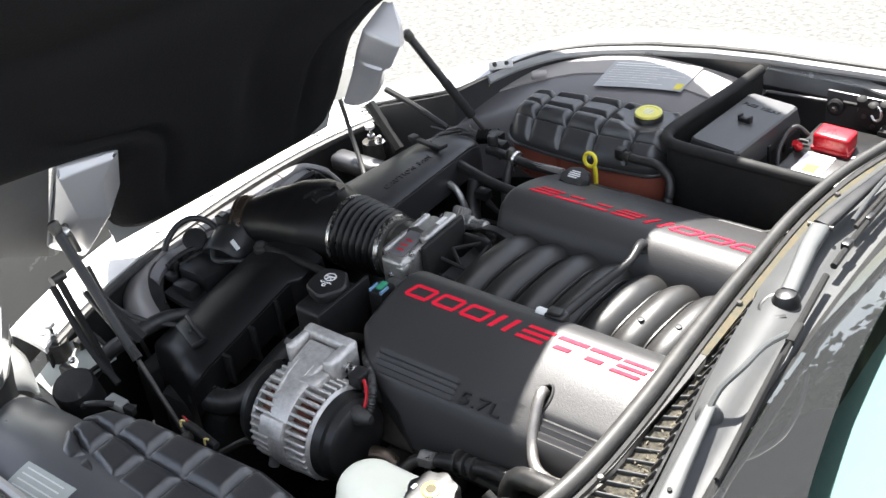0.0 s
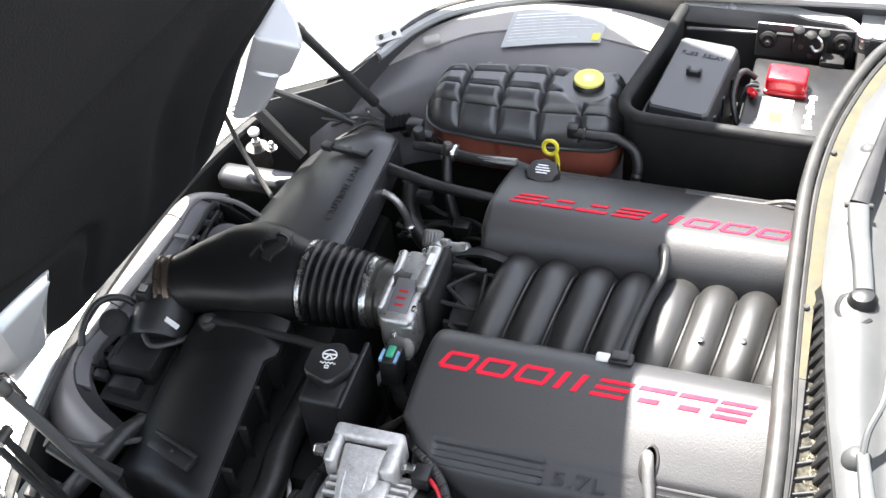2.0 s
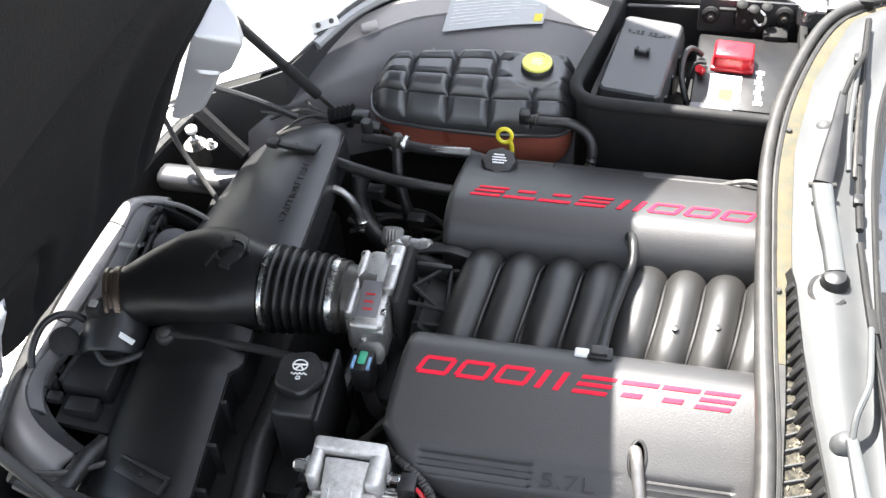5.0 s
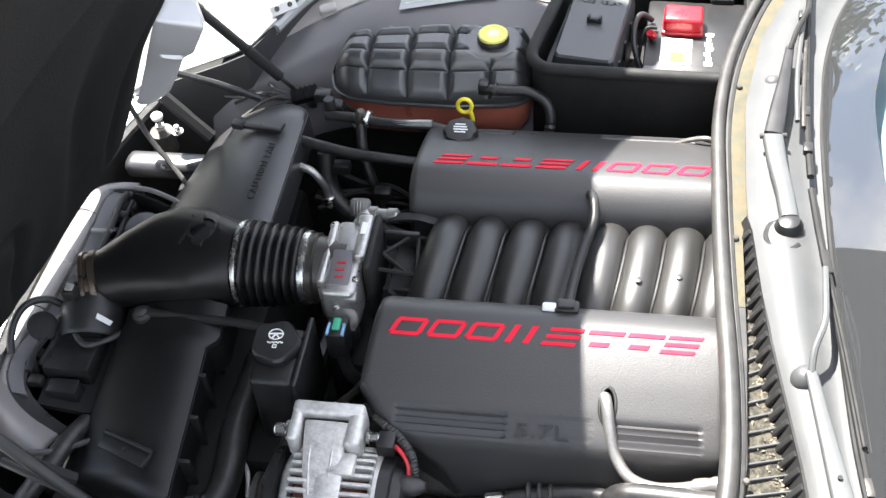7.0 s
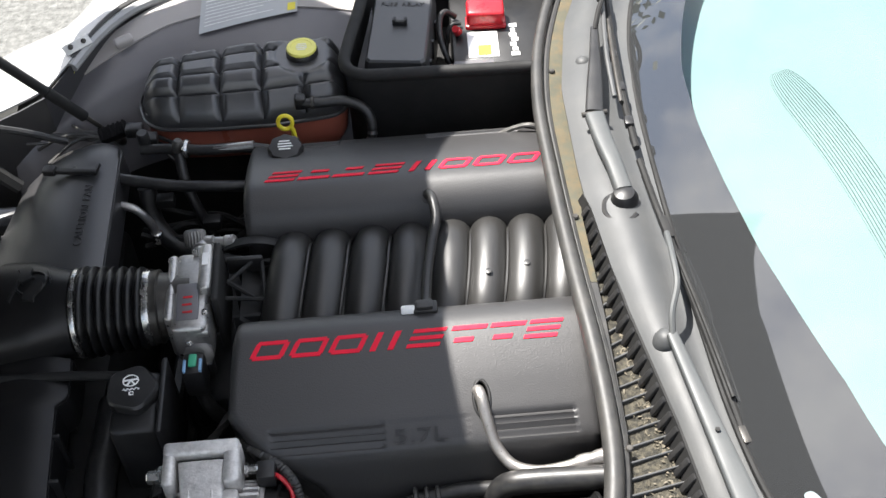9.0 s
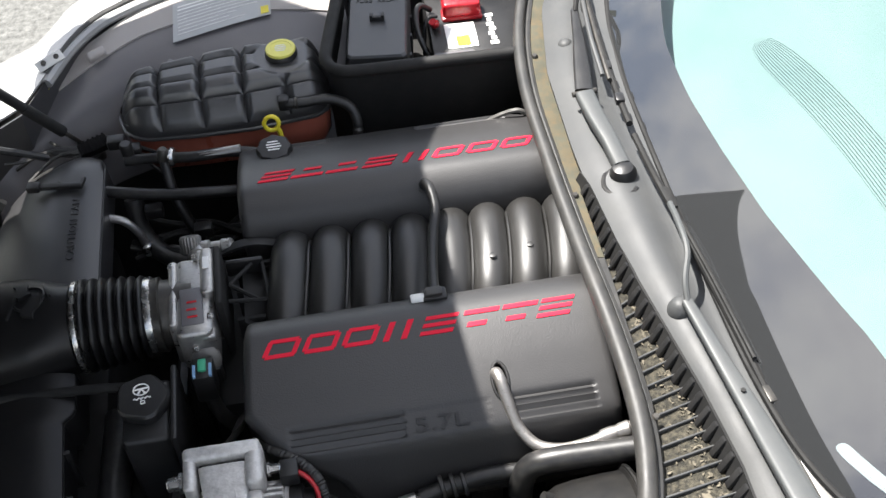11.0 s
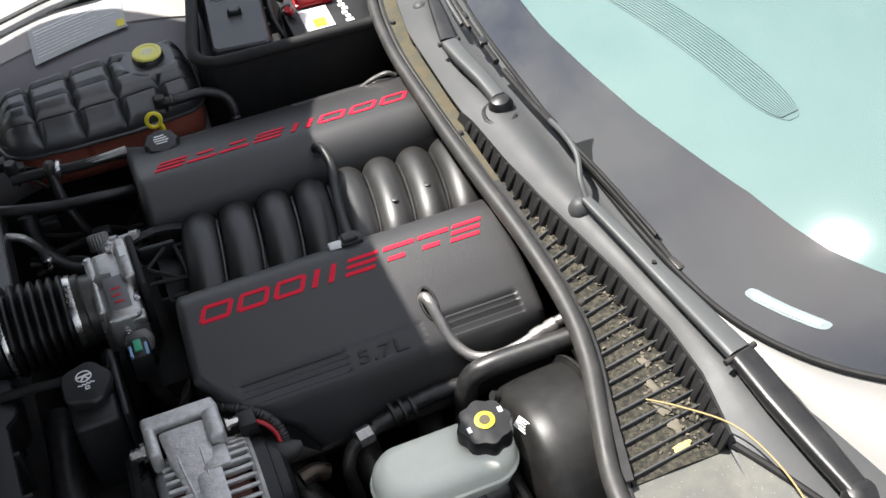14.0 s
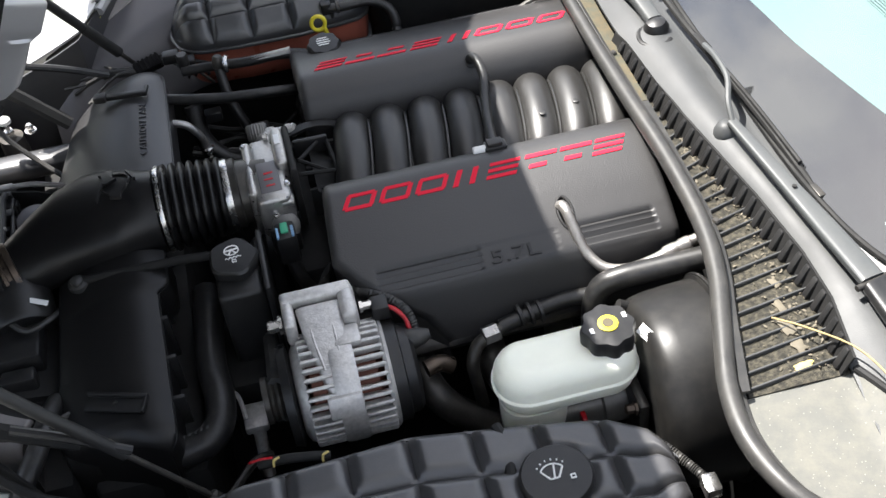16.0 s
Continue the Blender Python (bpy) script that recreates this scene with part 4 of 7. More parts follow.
def shroud(right):
    """One half of the fan shroud: a rounded hood over the fan with a clip and a back edge."""
    if right:
        t = thing("fan_shroud", "satin black plastic fan shroud with embossed warning", "fan shroud", (-0.5, 0.15, 0.5), "fan shrouds")

        def f(u, v):
            y = -0.02 + 0.372 * v
            e = max(0, (v - 0.80) / 0.20)
            mid, half = (-0.437 - 0.655 + 0.19 * (y + 0.02)) / 2, (0.655 - 0.19 * (y + 0.02) - 0.437) / 2
            half *= 0.30 + 0.70 * (1 - e ** 2.4) ** 0.45
            z = 0.690 + 0.064 * (1 - (1 - u) ** 2.5) - 0.014 * u ** 7 - 0.030 * e ** 2.4
            return Vector((mid + 0.012 * e * e + half * (2 * u - 1), y, z))
    else:
        t = thing("fan_shroud", "satin black plastic fan shroud over the radiator fan", "fan shroud", (-0.56, -0.25, 0.5), "fan shrouds")

        def f(u, v):
            y = -0.085 - (0.268 + 0.028 * u) * v
            e = max(0, (v - 0.89) / 0.11)
            xr = -0.467 - 0.016 * min(1, max(0, (-0.142 - y) / 0.010)) - 0.014 * e ** 4
            xf = -0.622 - 0.020 * v + 0.045 * e ** 3
            z = 0.736 - 0.055 * v - 0.040 * (1 - u) ** 2.4 - 0.014 * max(0, (u - 0.55) / 0.45) ** 2.2 - 0.020 * e ** 2.5
            return Vector((xf + (xr - xf) * u, y, z))
    # the near half takes the plastic with the hood's shade in its colour
    skin = M_SHROUD if right else M_SHADEPLASTIC
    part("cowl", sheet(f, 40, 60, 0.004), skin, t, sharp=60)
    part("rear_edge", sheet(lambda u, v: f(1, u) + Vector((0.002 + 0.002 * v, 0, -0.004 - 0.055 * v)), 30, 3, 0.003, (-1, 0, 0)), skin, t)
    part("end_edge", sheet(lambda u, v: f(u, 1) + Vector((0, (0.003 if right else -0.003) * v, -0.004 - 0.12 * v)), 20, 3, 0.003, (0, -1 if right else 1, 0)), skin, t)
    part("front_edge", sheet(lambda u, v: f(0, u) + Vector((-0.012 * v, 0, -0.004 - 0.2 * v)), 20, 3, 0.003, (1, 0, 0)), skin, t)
    u0, v0 = (0.62, 0.735) if right else (0.56, 0.82)
    p = f(u0, v0)
    along = f(u0 + 0.1, v0 - 0.01) - f(u0 - 0.1, v0 + 0.01) if right else f(u0 + 0.1, v0 + 0.013) - f(u0 - 0.1, v0 - 0.013)
    along.z *= 0.4
    m = frame_at(p + Vector((0, 0, 0.003)), along, along.cross(f(u0, v0 + 0.05) - f(u0, v0 - 0.05)) * (1 if right else -1))
    if right:
        part("clip", box(-0.038, 0.040, -0.005, 0.005, 0, 0.008, 0.002, m=m), M_PLASTIC, t, "raised moulded clip")
        part("clip", box(0.034, 0.040, -0.005, 0.018, 0, 0.007, 0.002, m=m), M_PLASTIC, t, "raised moulded clip")
        part("clip", box(-0.046, -0.026, -0.010, 0.006, 0, 0.012, 0.003, m=m), M_PLASTIC, t, "raised moulded clip")
        part("rivet", lathe([(0.004, 0), (0.004, 0.004), (0.002, 0.006)], m @ Vector((0, 0.008, 0)), m.to_3x3() @ Vector((0, 0, 1)), 10), M_RUBBER, t)
        q = f(0.80, 0.490)
        writing("warning", "CAUTION FAN", 0.0160, frame_at(q + Vector((0, 0, 0.001)), (f(0.8, 0.6) - f(0.8, 0.4)), (f(0.88, 0.5) - f(0.72, 0.5)).cross(f(0.8, 0.6) - f(0.8, 0.4))) @ Matrix.Diagonal((1.0, 1, 1, 1)), M_SHROUD, t, 0.0007, "embossed black warning words", 1.22)
    else:
        part("clip", box(-0.042, 0.042, -0.012, 0.010, 0, 0.004, 0.002, m=m), M_PLASTIC, t, "moulded clip recess")
        part("clip", box(0.036, 0.042, -0.012, 0.014, 0, 0.008, 0.002, m=m), M_PLASTIC, t, "raised moulded clip")
        part("clip", box(-0.042, 0.042, 0.008, 0.014, 0, 0.009, 0.002, m=m), M_PLASTIC, t, "raised moulded clip")
        part("rivet", lathe([(0.003, 0), (0.003, 0.003), (0.002, 0.005)], m @ Vector((0, 0.0, 0.003)), m.to_3x3() @ Vector((0, 0, 1)), 10), M_RUBBER, t)
        for k in range(4):
            part("rib", box(-0.497, -0.478 + 0.004 * k, -0.135 - 0.062 * k, -0.128 - 0.062 * k, 0.62, 0.712 - 0.012 * k, 0.002), M_PLASTIC, t)
    return t


shroud(True)
shroud(False)
rad = thing("radiator", "dark finned radiator in front of the shroud", "radiator", (-0.66, 0, 0.4))
part("core", box(-0.675, -0.635, -0.36, 0.30, 0.34, 0.60, 0.006), M_MATTE, rad)
# Added filler box: keeps the gaps under the shrouds dark.
part("gap_filler", box(-0.615, -0.455, -0.375, 0.300, 0.32, 0.585, 0.02), M_MATTE, rad, "black filler box added to keep the gaps dark")
part("support_beam", box(-0.748, -0.595, 0.232, 0.276, 0.640, 0.676, 0.014, 3), M_TANK, rad, "glossy black support beam")

ab = thing("air_filter_housing", "grey and black plastic air filter housing behind the crossbar", "air filter box", (-0.75, -0.05, 0.5))


AB_OUT = glide([(-0.700, 0.192, 0.650), (-0.740, 0.190, 0.648), (-0.772, 0.178, 0.646), (-0.788, 0.150, 0.646), (-0.799, 0.10, 0.647), (-0.806, 0.02, 0.648), (-0.815, -0.06, 0.648), (-0.826, -0.160, 0.646), (-0.822, -0.222, 0.642), (-0.795, -0.270, 0.636), (-0.750, -0.302, 0.628), (-0.695, -0.318, 0.620)], 6)
AB_IN = glide([(-0.690, 0.160, 0.694), (-0.715, 0.160, 0.694), (-0.735, 0.153, 0.694), (-0.742, 0.130, 0.694), (-0.740, 0.08, 0.694), (-0.742, 0.0, 0.693), (-0.749, -0.08, 0.692), (-0.773, -0.160, 0.688), (-0.772, -0.204, 0.684), (-0.752, -0.238, 0.678), (-0.716, -0.264, 0.668), (-0.672, -0.282, 0.656)], 6)


def ab_f(u, v):
    """The rounded lid, from its outer foot to the crease at its inner side."""
    k = u * (len(AB_OUT) - 1)
    i = min(int(k), len(AB_OUT) - 2)
    p, q = AB_OUT[i].lerp(AB_OUT[i + 1], k - i), AB_IN[i].lerp(AB_IN[i + 1], k - i)
    a = v * math.pi / 2
    r = p.lerp(q, 1 - math.cos(a))
    r.z = p.z + (q.z + 0.005 - p.z) * math.sin(a) ** 0.9 - 0.005 * v ** 4
    return r


part("lid", sheet(ab_f, 90, 16, 0.006, (0.2, 0, -1)), M_AIRBOX, ab, "rounded grey lid", 70)
part("outer_wall", sheet(lambda u, v: ab_f(u, 0) + (Vector((-0.73, -0.05, 0.55)) - ab_f(u, 0)) * Vector((0.06 * v, 0.06 * v, 0)).length + Vector((0, 0, -0.004 - 0.13 * v)), 60, 4, 0.005, (0.5, 0, 0)), M_AIRBOX, ab)
part("inner_strip", sheet(lambda u, v: ab_f(0.16 + 0.64 * u, 1) + Vector((0.003 + 0.022 * v, 0, -0.004 - 0.003 * v)), 50, 3, 0.014), M_LINER, ab, "dark grey inner strip")
part("near_panel", sheet(lambda u, v: ab_f(0.72 + 0.27 * u, 1) + Vector((0.020 * v, 0.014 * v, -0.002 - 0.014 * v)), 24, 4, 0.006), M_PLASTIC, ab, "flat black end panel")
part("far_rim", tube([ab_f(0.02, 0.96), (-0.664, 0.155, 0.698), (-0.625, 0.138, 0.700), (-0.598, 0.122, 0.702)], 0.0040, 8), M_AIRBOX, ab, "grey rim")
part("far_wall", sheet(lambda u, v: Vector((-0.735 + 0.13 * u, 0.160 - 0.045 * u * u, 0.692 - 0.10 * v)), 12, 4, 0.004, (0, -1, 0)), M_MATTE, ab)
part("tray", sheet(lambda u, v: Vector((-0.722 + 0.115 * v, 0.145 - 0.38 * u, 0.668 - 0.020 * v - 0.012 * u)), 20, 6, 0.010), M_MATTE, ab, "black tray")
part("long_rail", tube([ab_f(t, 1) + Vector((0.034, 0, 0.000)) for t in np.linspace(0.20, 0.72, 8)], 0.0052, 8, 3), M_PLASTIC, ab)
part("long_rail", tube([ab_f(t, 1) + Vector((0.046, 0, -0.008)) for t in np.linspace(0.24, 0.68, 8)], 0.0040, 8, 3), M_PLASTIC, ab)
for k in range(14):
    p = ab_f(0.20 + 0.040 * k, 1) + Vector((0.032 + 0.004 * (k % 3), 0, -0.012))
    part("latch", box(p.x - 0.006, p.x + 0.010 + 0.006 * (k % 2), p.y - 0.006 - 0.004 * (k % 2), p.y + 0.006, p.z - 0.014, p.z + 0.012 - 0.006 * ((k * 2) % 3), 0.003), M_PLASTIC, ab)
part("near_block", box(-0.728, -0.655, -0.190, -0.060, 0.640, 0.680, 0.006), M_PLASTIC, ab, "black clip block")
part("near_block", box(-0.712, -0.665, -0.222, -0.196, 0.640, 0.670, 0.005), M_PLASTIC, ab, "black clip block")
part("hasp", box(-0.735, -0.700, 0.062, 0.069, 0.692, 0.698, 0.002, m=Matrix.Translation((0, 0, 0))), M_GREYMARK, ab, "pale plastic hasp")
part("mount_disc", lathe([(0.003, 0), (0.030, 0.002), (0.032, 0.010), (0.026, 0.012), (0.010, 0.020), (0.004, 0.021)], (-0.660, 0.090, 0.668), (0.2, -0.3, 0.9), 26), M_LINER, ab, "round dark mount")
for t in (0.33, 0.56):
    part("crease", tube([ab_f(t, v) + Vector((0, 0, 0.0004)) for v in np.linspace(0.05, 1, 12)], 0.0010, 6, 1), M_MATTE, ab)
part("strap_loop", tube([Vector((-0.772 + 0.046 * u, -0.176 + 0.088 * u, 0.690 + 0.010 * u)) + Vector((-0.016, 0.013, 0.030)) * math.sin(math.pi * u) ** 0.7 for u in np.linspace(0, 1, 14)], 0.0058, 10, 2), M_PLASTIC, ab, "black arched strap")
part("strap_pad", lathe([(0.004, 0), (0.020, 0.001), (0.022, 0.006), (0.018, 0.009), (0.006, 0.010)], (-0.742, -0.128, 0.694), (0.45, -0.30, 0.8), 24), M_MATTE, ab)
gm = thing("duct_mount", "dark rubber grommet and rod holding the intake duct", "mount", (-0.59, -0.11, 0.70))
part("grommet", lathe([(0.006, -0.012), (0.014, -0.010), (0.014, -0.002), (0.009, 0.0), (0.009, 0.004), (0.005, 0.007)], (-0.590, -0.108, 0.720), (0, -0.1, 1), 20), M_RUBBER, gm)
part("rod", tube([(-0.588, -0.104, 0.716), (-0.52, -0.112, 0.722), (-0.45, -0.120, 0.728), (-0.39, -0.128, 0.730)], 0.0065, 10), M_MATTE, gm)
part("drain_hose", tube([(-0.640, -0.255, 0.650), (-0.648, -0.300, 0.668), (-0.662, -0.345, 0.665), (-0.690, -0.395, 0.645), (-0.715, -0.440, 0.600)], 0.014, 12), M_HOSE, ab, "black rubber hose")

# ---- beside the engine ----
ps = thing("power_steering_reservoir", "black power steering reservoir with a marked screw cap", "fluid reservoir", (-0.355, -0.185, 0.6))
part("body", box(-0.398, -0.334, -0.228, -0.132, 0.60, 0.744, 0.010, 3), M_PLASTIC, ps)
part("flange", box(-0.334, -0.326, -0.240, -0.122, 0.61, 0.756, 0.003), M_PLASTIC, ps)
part("base", box(-0.42, -0.33, -0.27, -0.14, 0.48, 0.61, 0.01), M_MATTE, ps)
cp = part("cap", lathe([(0.024, -0.012), (0.032, -0.012), (0.033, 0.004), (0.030, 0.008), (0.010, 0.009)], (-0.368, -0.172, 0.756), (0, -0.08, 1), 40, 0.05, 5), M_PLASTIC, ps, "black screw cap with white symbol")
cm = frame_at((-0.368, -0.169, 0.7655), (1, 0.10, 0), (0, -0.08, 1)) @ Matrix.Scale(0.82, 4)


def mark_tube(pts, r, m):
    return tube([m @ Vector((x, y, 0)) for x, y in pts], r, 6, 2, smooth=False)


ring = mark_tube([(0.012 * math.cos(a), 0.006 + 0.010 * math.sin(a)) for a in np.linspace(0, 2 * math.pi, 25)], 0.0009, cm)
for pts in ([(-0.011, 0.007), (0.011, 0.007)], [(0, 0.007), (-0.006, -0.002)], [(0, 0.007), (0.006, -0.002)]):
    join(ring, mark_tube(pts, 0.0013, cm))
join(ring, mark_tube([(-0.013 + 0.026 * k / 16, -0.010 + 0.0016 * math.sin(k * 1.57)) for k in range(17)], 0.0009, cm))
join(ring, mark_tube([(-0.003, -0.020), (0.003, -0.020), (0.003, -0.015), (-0.003, -0.015), (-0.003, -0.020)], 0.0009, cm))
part("symbol", ring, M_MARK, cp, "white steering symbol")

rh = thing("radiator_hose", "bent black radiator hose", "hose", (-0.44, -0.3, 0.55))
part("hose", tube([(-0.425, -0.105, 0.640), (-0.428, -0.17, 0.640), (-0.432, -0.24, 0.634), (-0.428, -0.298, 0.625), (-0.436, -0.334, 0.616), (-0.462, -0.354, 0.610), (-0.520, -0.358, 0.606)], 0.021, 16, 8), M_HOSE, rh)
for k in range(7):
    part("print_mark", box(-0.0025, 0.0025, -0.0014, 0.0014, 0, 0.0006, 0, m=frame_at((-0.448 - 0.008 * k, -0.345 - 0.0018 * k, 0.6335), (0.2, 1, 0), (0, 0, 1))), M_PRINT, rh)

# alternator
al = thing("alternator", "weathered cast aluminium alternator with slotted ends", "alternator", (-0.26, -0.36, 0.58))
AC = Vector((0, -0.357, 0.672))


def al_ring(x, r):
    return [Vector((x, AC.y + r * math.cos(a), AC.z + r * math.sin(a))) for a in np.linspace(0, 2 * math.pi, 48, endpoint=False)]


part("core", loft([al_ring(x, r) for x, r in ((-0.305, 0.050), (-0.300, 0.062), (-0.215, 0.062), (-0.205, 0.05))]), M_BROWNCOIL, al, "brown copper winding")
part("front_face", loft([al_ring(x, r) for x, r in ((-0.322, 0.030), (-0.321, 0.055), (-0.316, 0.064), (-0.307, 0.068), (-0.305, 0.050))]), M_ALU, al)
part("mid_band", loft([al_ring(x, r) for x, r in ((-0.272, 0.062), (-0.272, 0.0755), (-0.268, 0.077), (-0.244, 0.077), (-0.240, 0.0755), (-0.240, 0.062))]), M_ALU, al)
part("rear_ring", loft([al_ring(x, r) for x, r in ((-0.206, 0.05), (-0.206, 0.068), (-0.201, 0.072), (-0.197, 0.068), (-0.197, 0.05))]), M_ALU, al)
fin_mesh = None
for x0, x1 in ((-0.309, -0.270), (-0.242, -0.203)):
    for k in range(36):
        m = Matrix.Translation(AC + Vector(((x0 + x1) / 2, 0, 0))) @ Matrix.Rotation(2 * math.pi * k / 36, 4, "X")
        if fin_mesh is None:
            fin = part("fin", box(-0.0195, 0.0195, -0.0026, 0.0026, 0.062, 0.0745, 0.0014, 1), M_ALU, al)
            fin_mesh = fin.data
        else:
            fin = new("fin", fin_mesh)
            fin.parent, fin.matrix_parent_inverse = al, al.matrix_basis.inverted()
        fin.matrix_basis = m
part("spine", loft([oval((x, y, z), (1, 0, 0), (0, 0.35, 0.94), a, b, 20, 6) for x, y, z, a, b in ((-0.262, -0.415, 0.712, 0.014, 0.008), (-0.264, -0.395, 0.727, 0.020, 0.011), (-0.268, -0.360, 0.740, 0.024, 0.012), (-0.270, -0.330, 0.746, 0.027, 0.011), (-0.271, -0.294, 0.751, 0.030, 0.009))]), M_ALU, al)
for dx, w in ((-0.016, 0.003), (0.012, 0.003)):
    part("spine_rib", tube([(-0.270 + dx, -0.312, 0.7545), (-0.269 + dx, -0.345, 0.7525), (-0.266 + 0.8 * dx, -0.388, 0.740)], w * 0.6, 8, 4), M_ALU, al)
part("spine_step", box(-0.262, -0.226, -0.362, -0.328, 0.738, 0.752, 0.005, m=Matrix.Identity(4)), M_ALU, al)
part("lower_web", box(-0.285, -0.240, -0.015, 0.015, -0.004, 0.008, 0.004, m=Matrix.Translation(AC) @ Matrix.Rotation(radians(62), 4, "X") @ Matrix.Translation((0, 0, 0.074))), M_ALU, al)
part("bracket", box(-0.318, -0.224, -0.286, -0.266, 0.750, 0.770, 0.006, 3), M_ALU, al)
part("bracket_ear", box(-0.318, -0.303, -0.326, -0.268, 0.726, 0.767, 0.006, 3), M_ALU, al)
part("bracket_ear", box(-0.244, -0.222, -0.328, -0.268, 0.724, 0.768, 0.008, 3), M_ALU, al)
part("bracket_arm", loft([oval((x, y, z), (0.6, 0.8, 0), (0, 0, 1), a, b, 16, 4) for x, y, z, a, b in ((-0.270, -0.262, 0.748, 0.026, 0.009), (-0.258, -0.228, 0.726, 0.020, 0.008), (-0.250, -0.18, 0.700, 0.016, 0.008))]), M_DARKSTEEL, al)
bolt("bolt", (-0.320, -0.300, 0.745), (-1, 0, 0), 0.0085, 0.020, al)
bolt("bolt", (-0.219, -0.302, 0.748), (1, 0, 0), 0.006, 0.016, al)
part("rear_cap", loft([al_ring(x, r) for x, r in ((-0.198, 0.060), (-0.197, 0.067), (-0.182, 0.066), (-0.180, 0.060), (-0.168, 0.058), (-0.163, 0.052), (-0.161, 0.030))]), M_PLASTIC, al, "black plastic rear cap")
part("terminal_boot", lathe([(0.013, 0), (0.015, 0.006), (0.011, 0.024), (0.006, 0.034)], (-0.172, -0.350, 0.716), (1, 0.0, 0.12), 16), M_RUBBER, al, "black rubber terminal boot")
part("pulley", loft([al_ring(x, r) for x, r in ((-0.366, 0.014), (-0.365, 0.031), (-0.358, 0.031), (-0.356, 0.028), (-0.352, 0.031), (-0.348, 0.028), (-0.344, 0.031), (-0.340, 0.028), (-0.336, 0.033), (-0.322, 0.033), (-0.32, 0.02))]), M_DARKSTEEL, al, "dark grooved pulley")
part("fan_disc", loft([al_ring(x, r) for x, r in ((-0.338, 0.03), (-0.337, 0.066), (-0.326, 0.069), (-0.322, 0.05))]), M_PLASTIC, al)
part("red_wire", tube([(-0.200, -0.300, 0.742), (-0.178, -0.312, 0.742), (-0.165, -0.325, 0.732), (-0.162, -0.338, 0.720)], 0.0031, 8), M_REDP, al, "red insulated wire")
part("harness", tube([(-0.235, -0.245, 0.730), (-0.205, -0.275, 0.742), (-0.178, -0.297, 0.743), (-0.160, -0.318, 0.735), (-0.155, -0.335, 0.715)], lambda t: 0.0062 + 0.0008 * math.sin(t * 150), 10, 14), M_RUBBER, al, "ribbed black wire conduit")
part("plug", box(-0.205, -0.182, -0.318, -0.292, 0.728, 0.752, 0.003), M_PLASTIC, al)
bl2 = thing("drive_belt", "black ribbed drive belt", "belt", (-0.345, -0.2, 0.5))
part("belt", tube([(-0.346, -0.357, 0.701), (-0.346, -0.25, 0.655), (-0.346, -0.08, 0.615), (-0.346, 0.05, 0.57), (-0.346, -0.04, 0.50), (-0.346, -0.30, 0.59), (-0.346, -0.362, 0.643)], 0.010, 6, 4), M_RUBBER, bl2)
tn = thing("bracket_casting", "dull aluminium accessory bracket between engine and radiator", "bracket", (-0.38, -0.32, 0.5))
part("plate", box(-0.405, -0.372, -0.330, -0.285, 0.575, 0.590, 0.004), M_ALU, tn)
part("post", tube([(-0.39, -0.345, 0.50), (-0.388, -0.305, 0.585)], 0.009, 10, 2), M_ALU, tn)
part("stay", tube([(-0.44, -0.40, 0.55), (-0.40, -0.375, 0.575), (-0.375, -0.365, 0.57)], 0.006, 8), M_DARKSTEEL, tn)
part("wire", tube([(-0.425, -0.26, 0.60), (-0.405, -0.29, 0.615), (-0.40, -0.32, 0.60)], 0.0035, 6), M_ALU, tn)

# brake fluid reservoir, master cylinder and booster
br = thing("brake_fluid_reservoir", "milky white brake fluid reservoir with a lobed black cap", "fluid reservoir", (0.01, -0.465, 0.69))


def capsule(z, inset, x0=-0.082, x1=0.098, y=-0.466, half=0.043):
    h = half - inset
    pts = []
    for k in range(40):
        a = 2 * math.pi * k / 40
        ca, sa = math.cos(a), math.sin(a)
        cx = x1 - half if ca > 0 else x0 + half
        pts.append(Vector((cx + h * ca, y + h * math.copysign(abs(sa) ** 0.9, sa), z)))
    return pts


part("tank", loft([capsule(z, i) for z, i in ((0.704, 0.010), (0.707, 0.004), (0.722, 0.000), (0.726, 0.000), (0.728, -0.003), (0.731, -0.003), (0.733, 0.000), (0.748, 0.001), (0.757, 0.005), (0.763, 0.012), (0.766, 0.022))]), M_WHITE, br)
part("sump", loft([oval((-0.035, -0.468, z), (1, 0, 0), (0, 1, 0), a, b, 30, 2.6) for z, a, b in ((0.652, 0.036, 0.028), (0.656, 0.041, 0.034), (0.702, 0.043, 0.036))]), M_WHITE, br)
bc = part("cap", lathe([(0.027, -0.018), (0.0325, -0.016), (0.0335, 0.006), (0.031, 0.011), (0.018, 0.0125)], (0.064, -0.462, 0.778), (0, -0.05, 1), 64, 0.055, 8), M_PLASTIC, br, "lobed black screw cap")
part("neck", lathe([(0.028, -0.02), (0.028, 0.01)], (0.064, -0.464, 0.758), (0, 0, 1), 24), M_WHITE, br)
part("yellow_disc", lathe([(0.0125, 0), (0.0125, 0.0016), (0.010, 0.002)], (0.064, -0.462, 0.7905), (0, -0.05, 1), 24), M_YELLOW, bc, "yellow warning disc")
part("disc_symbol", lathe([(0.0070, 0), (0.0070, 0.0008)], (0.064, -0.462, 0.7925), (0, -0.05, 1), 8), M_TRIM, bc)
for x, y in ((0.042, -0.468), (0.087, -0.454)):
    part("white_print", box(x - 0.0025, x + 0.0025, y - 0.004, y + 0.004, 0.7902, 0.7909, 0), M_MARK, bc, "small white print block")
tgm = frame_at((0.109, -0.478, 0.772), (-0.35, 1, 0.0), (-0.55, -0.35, 0.75))
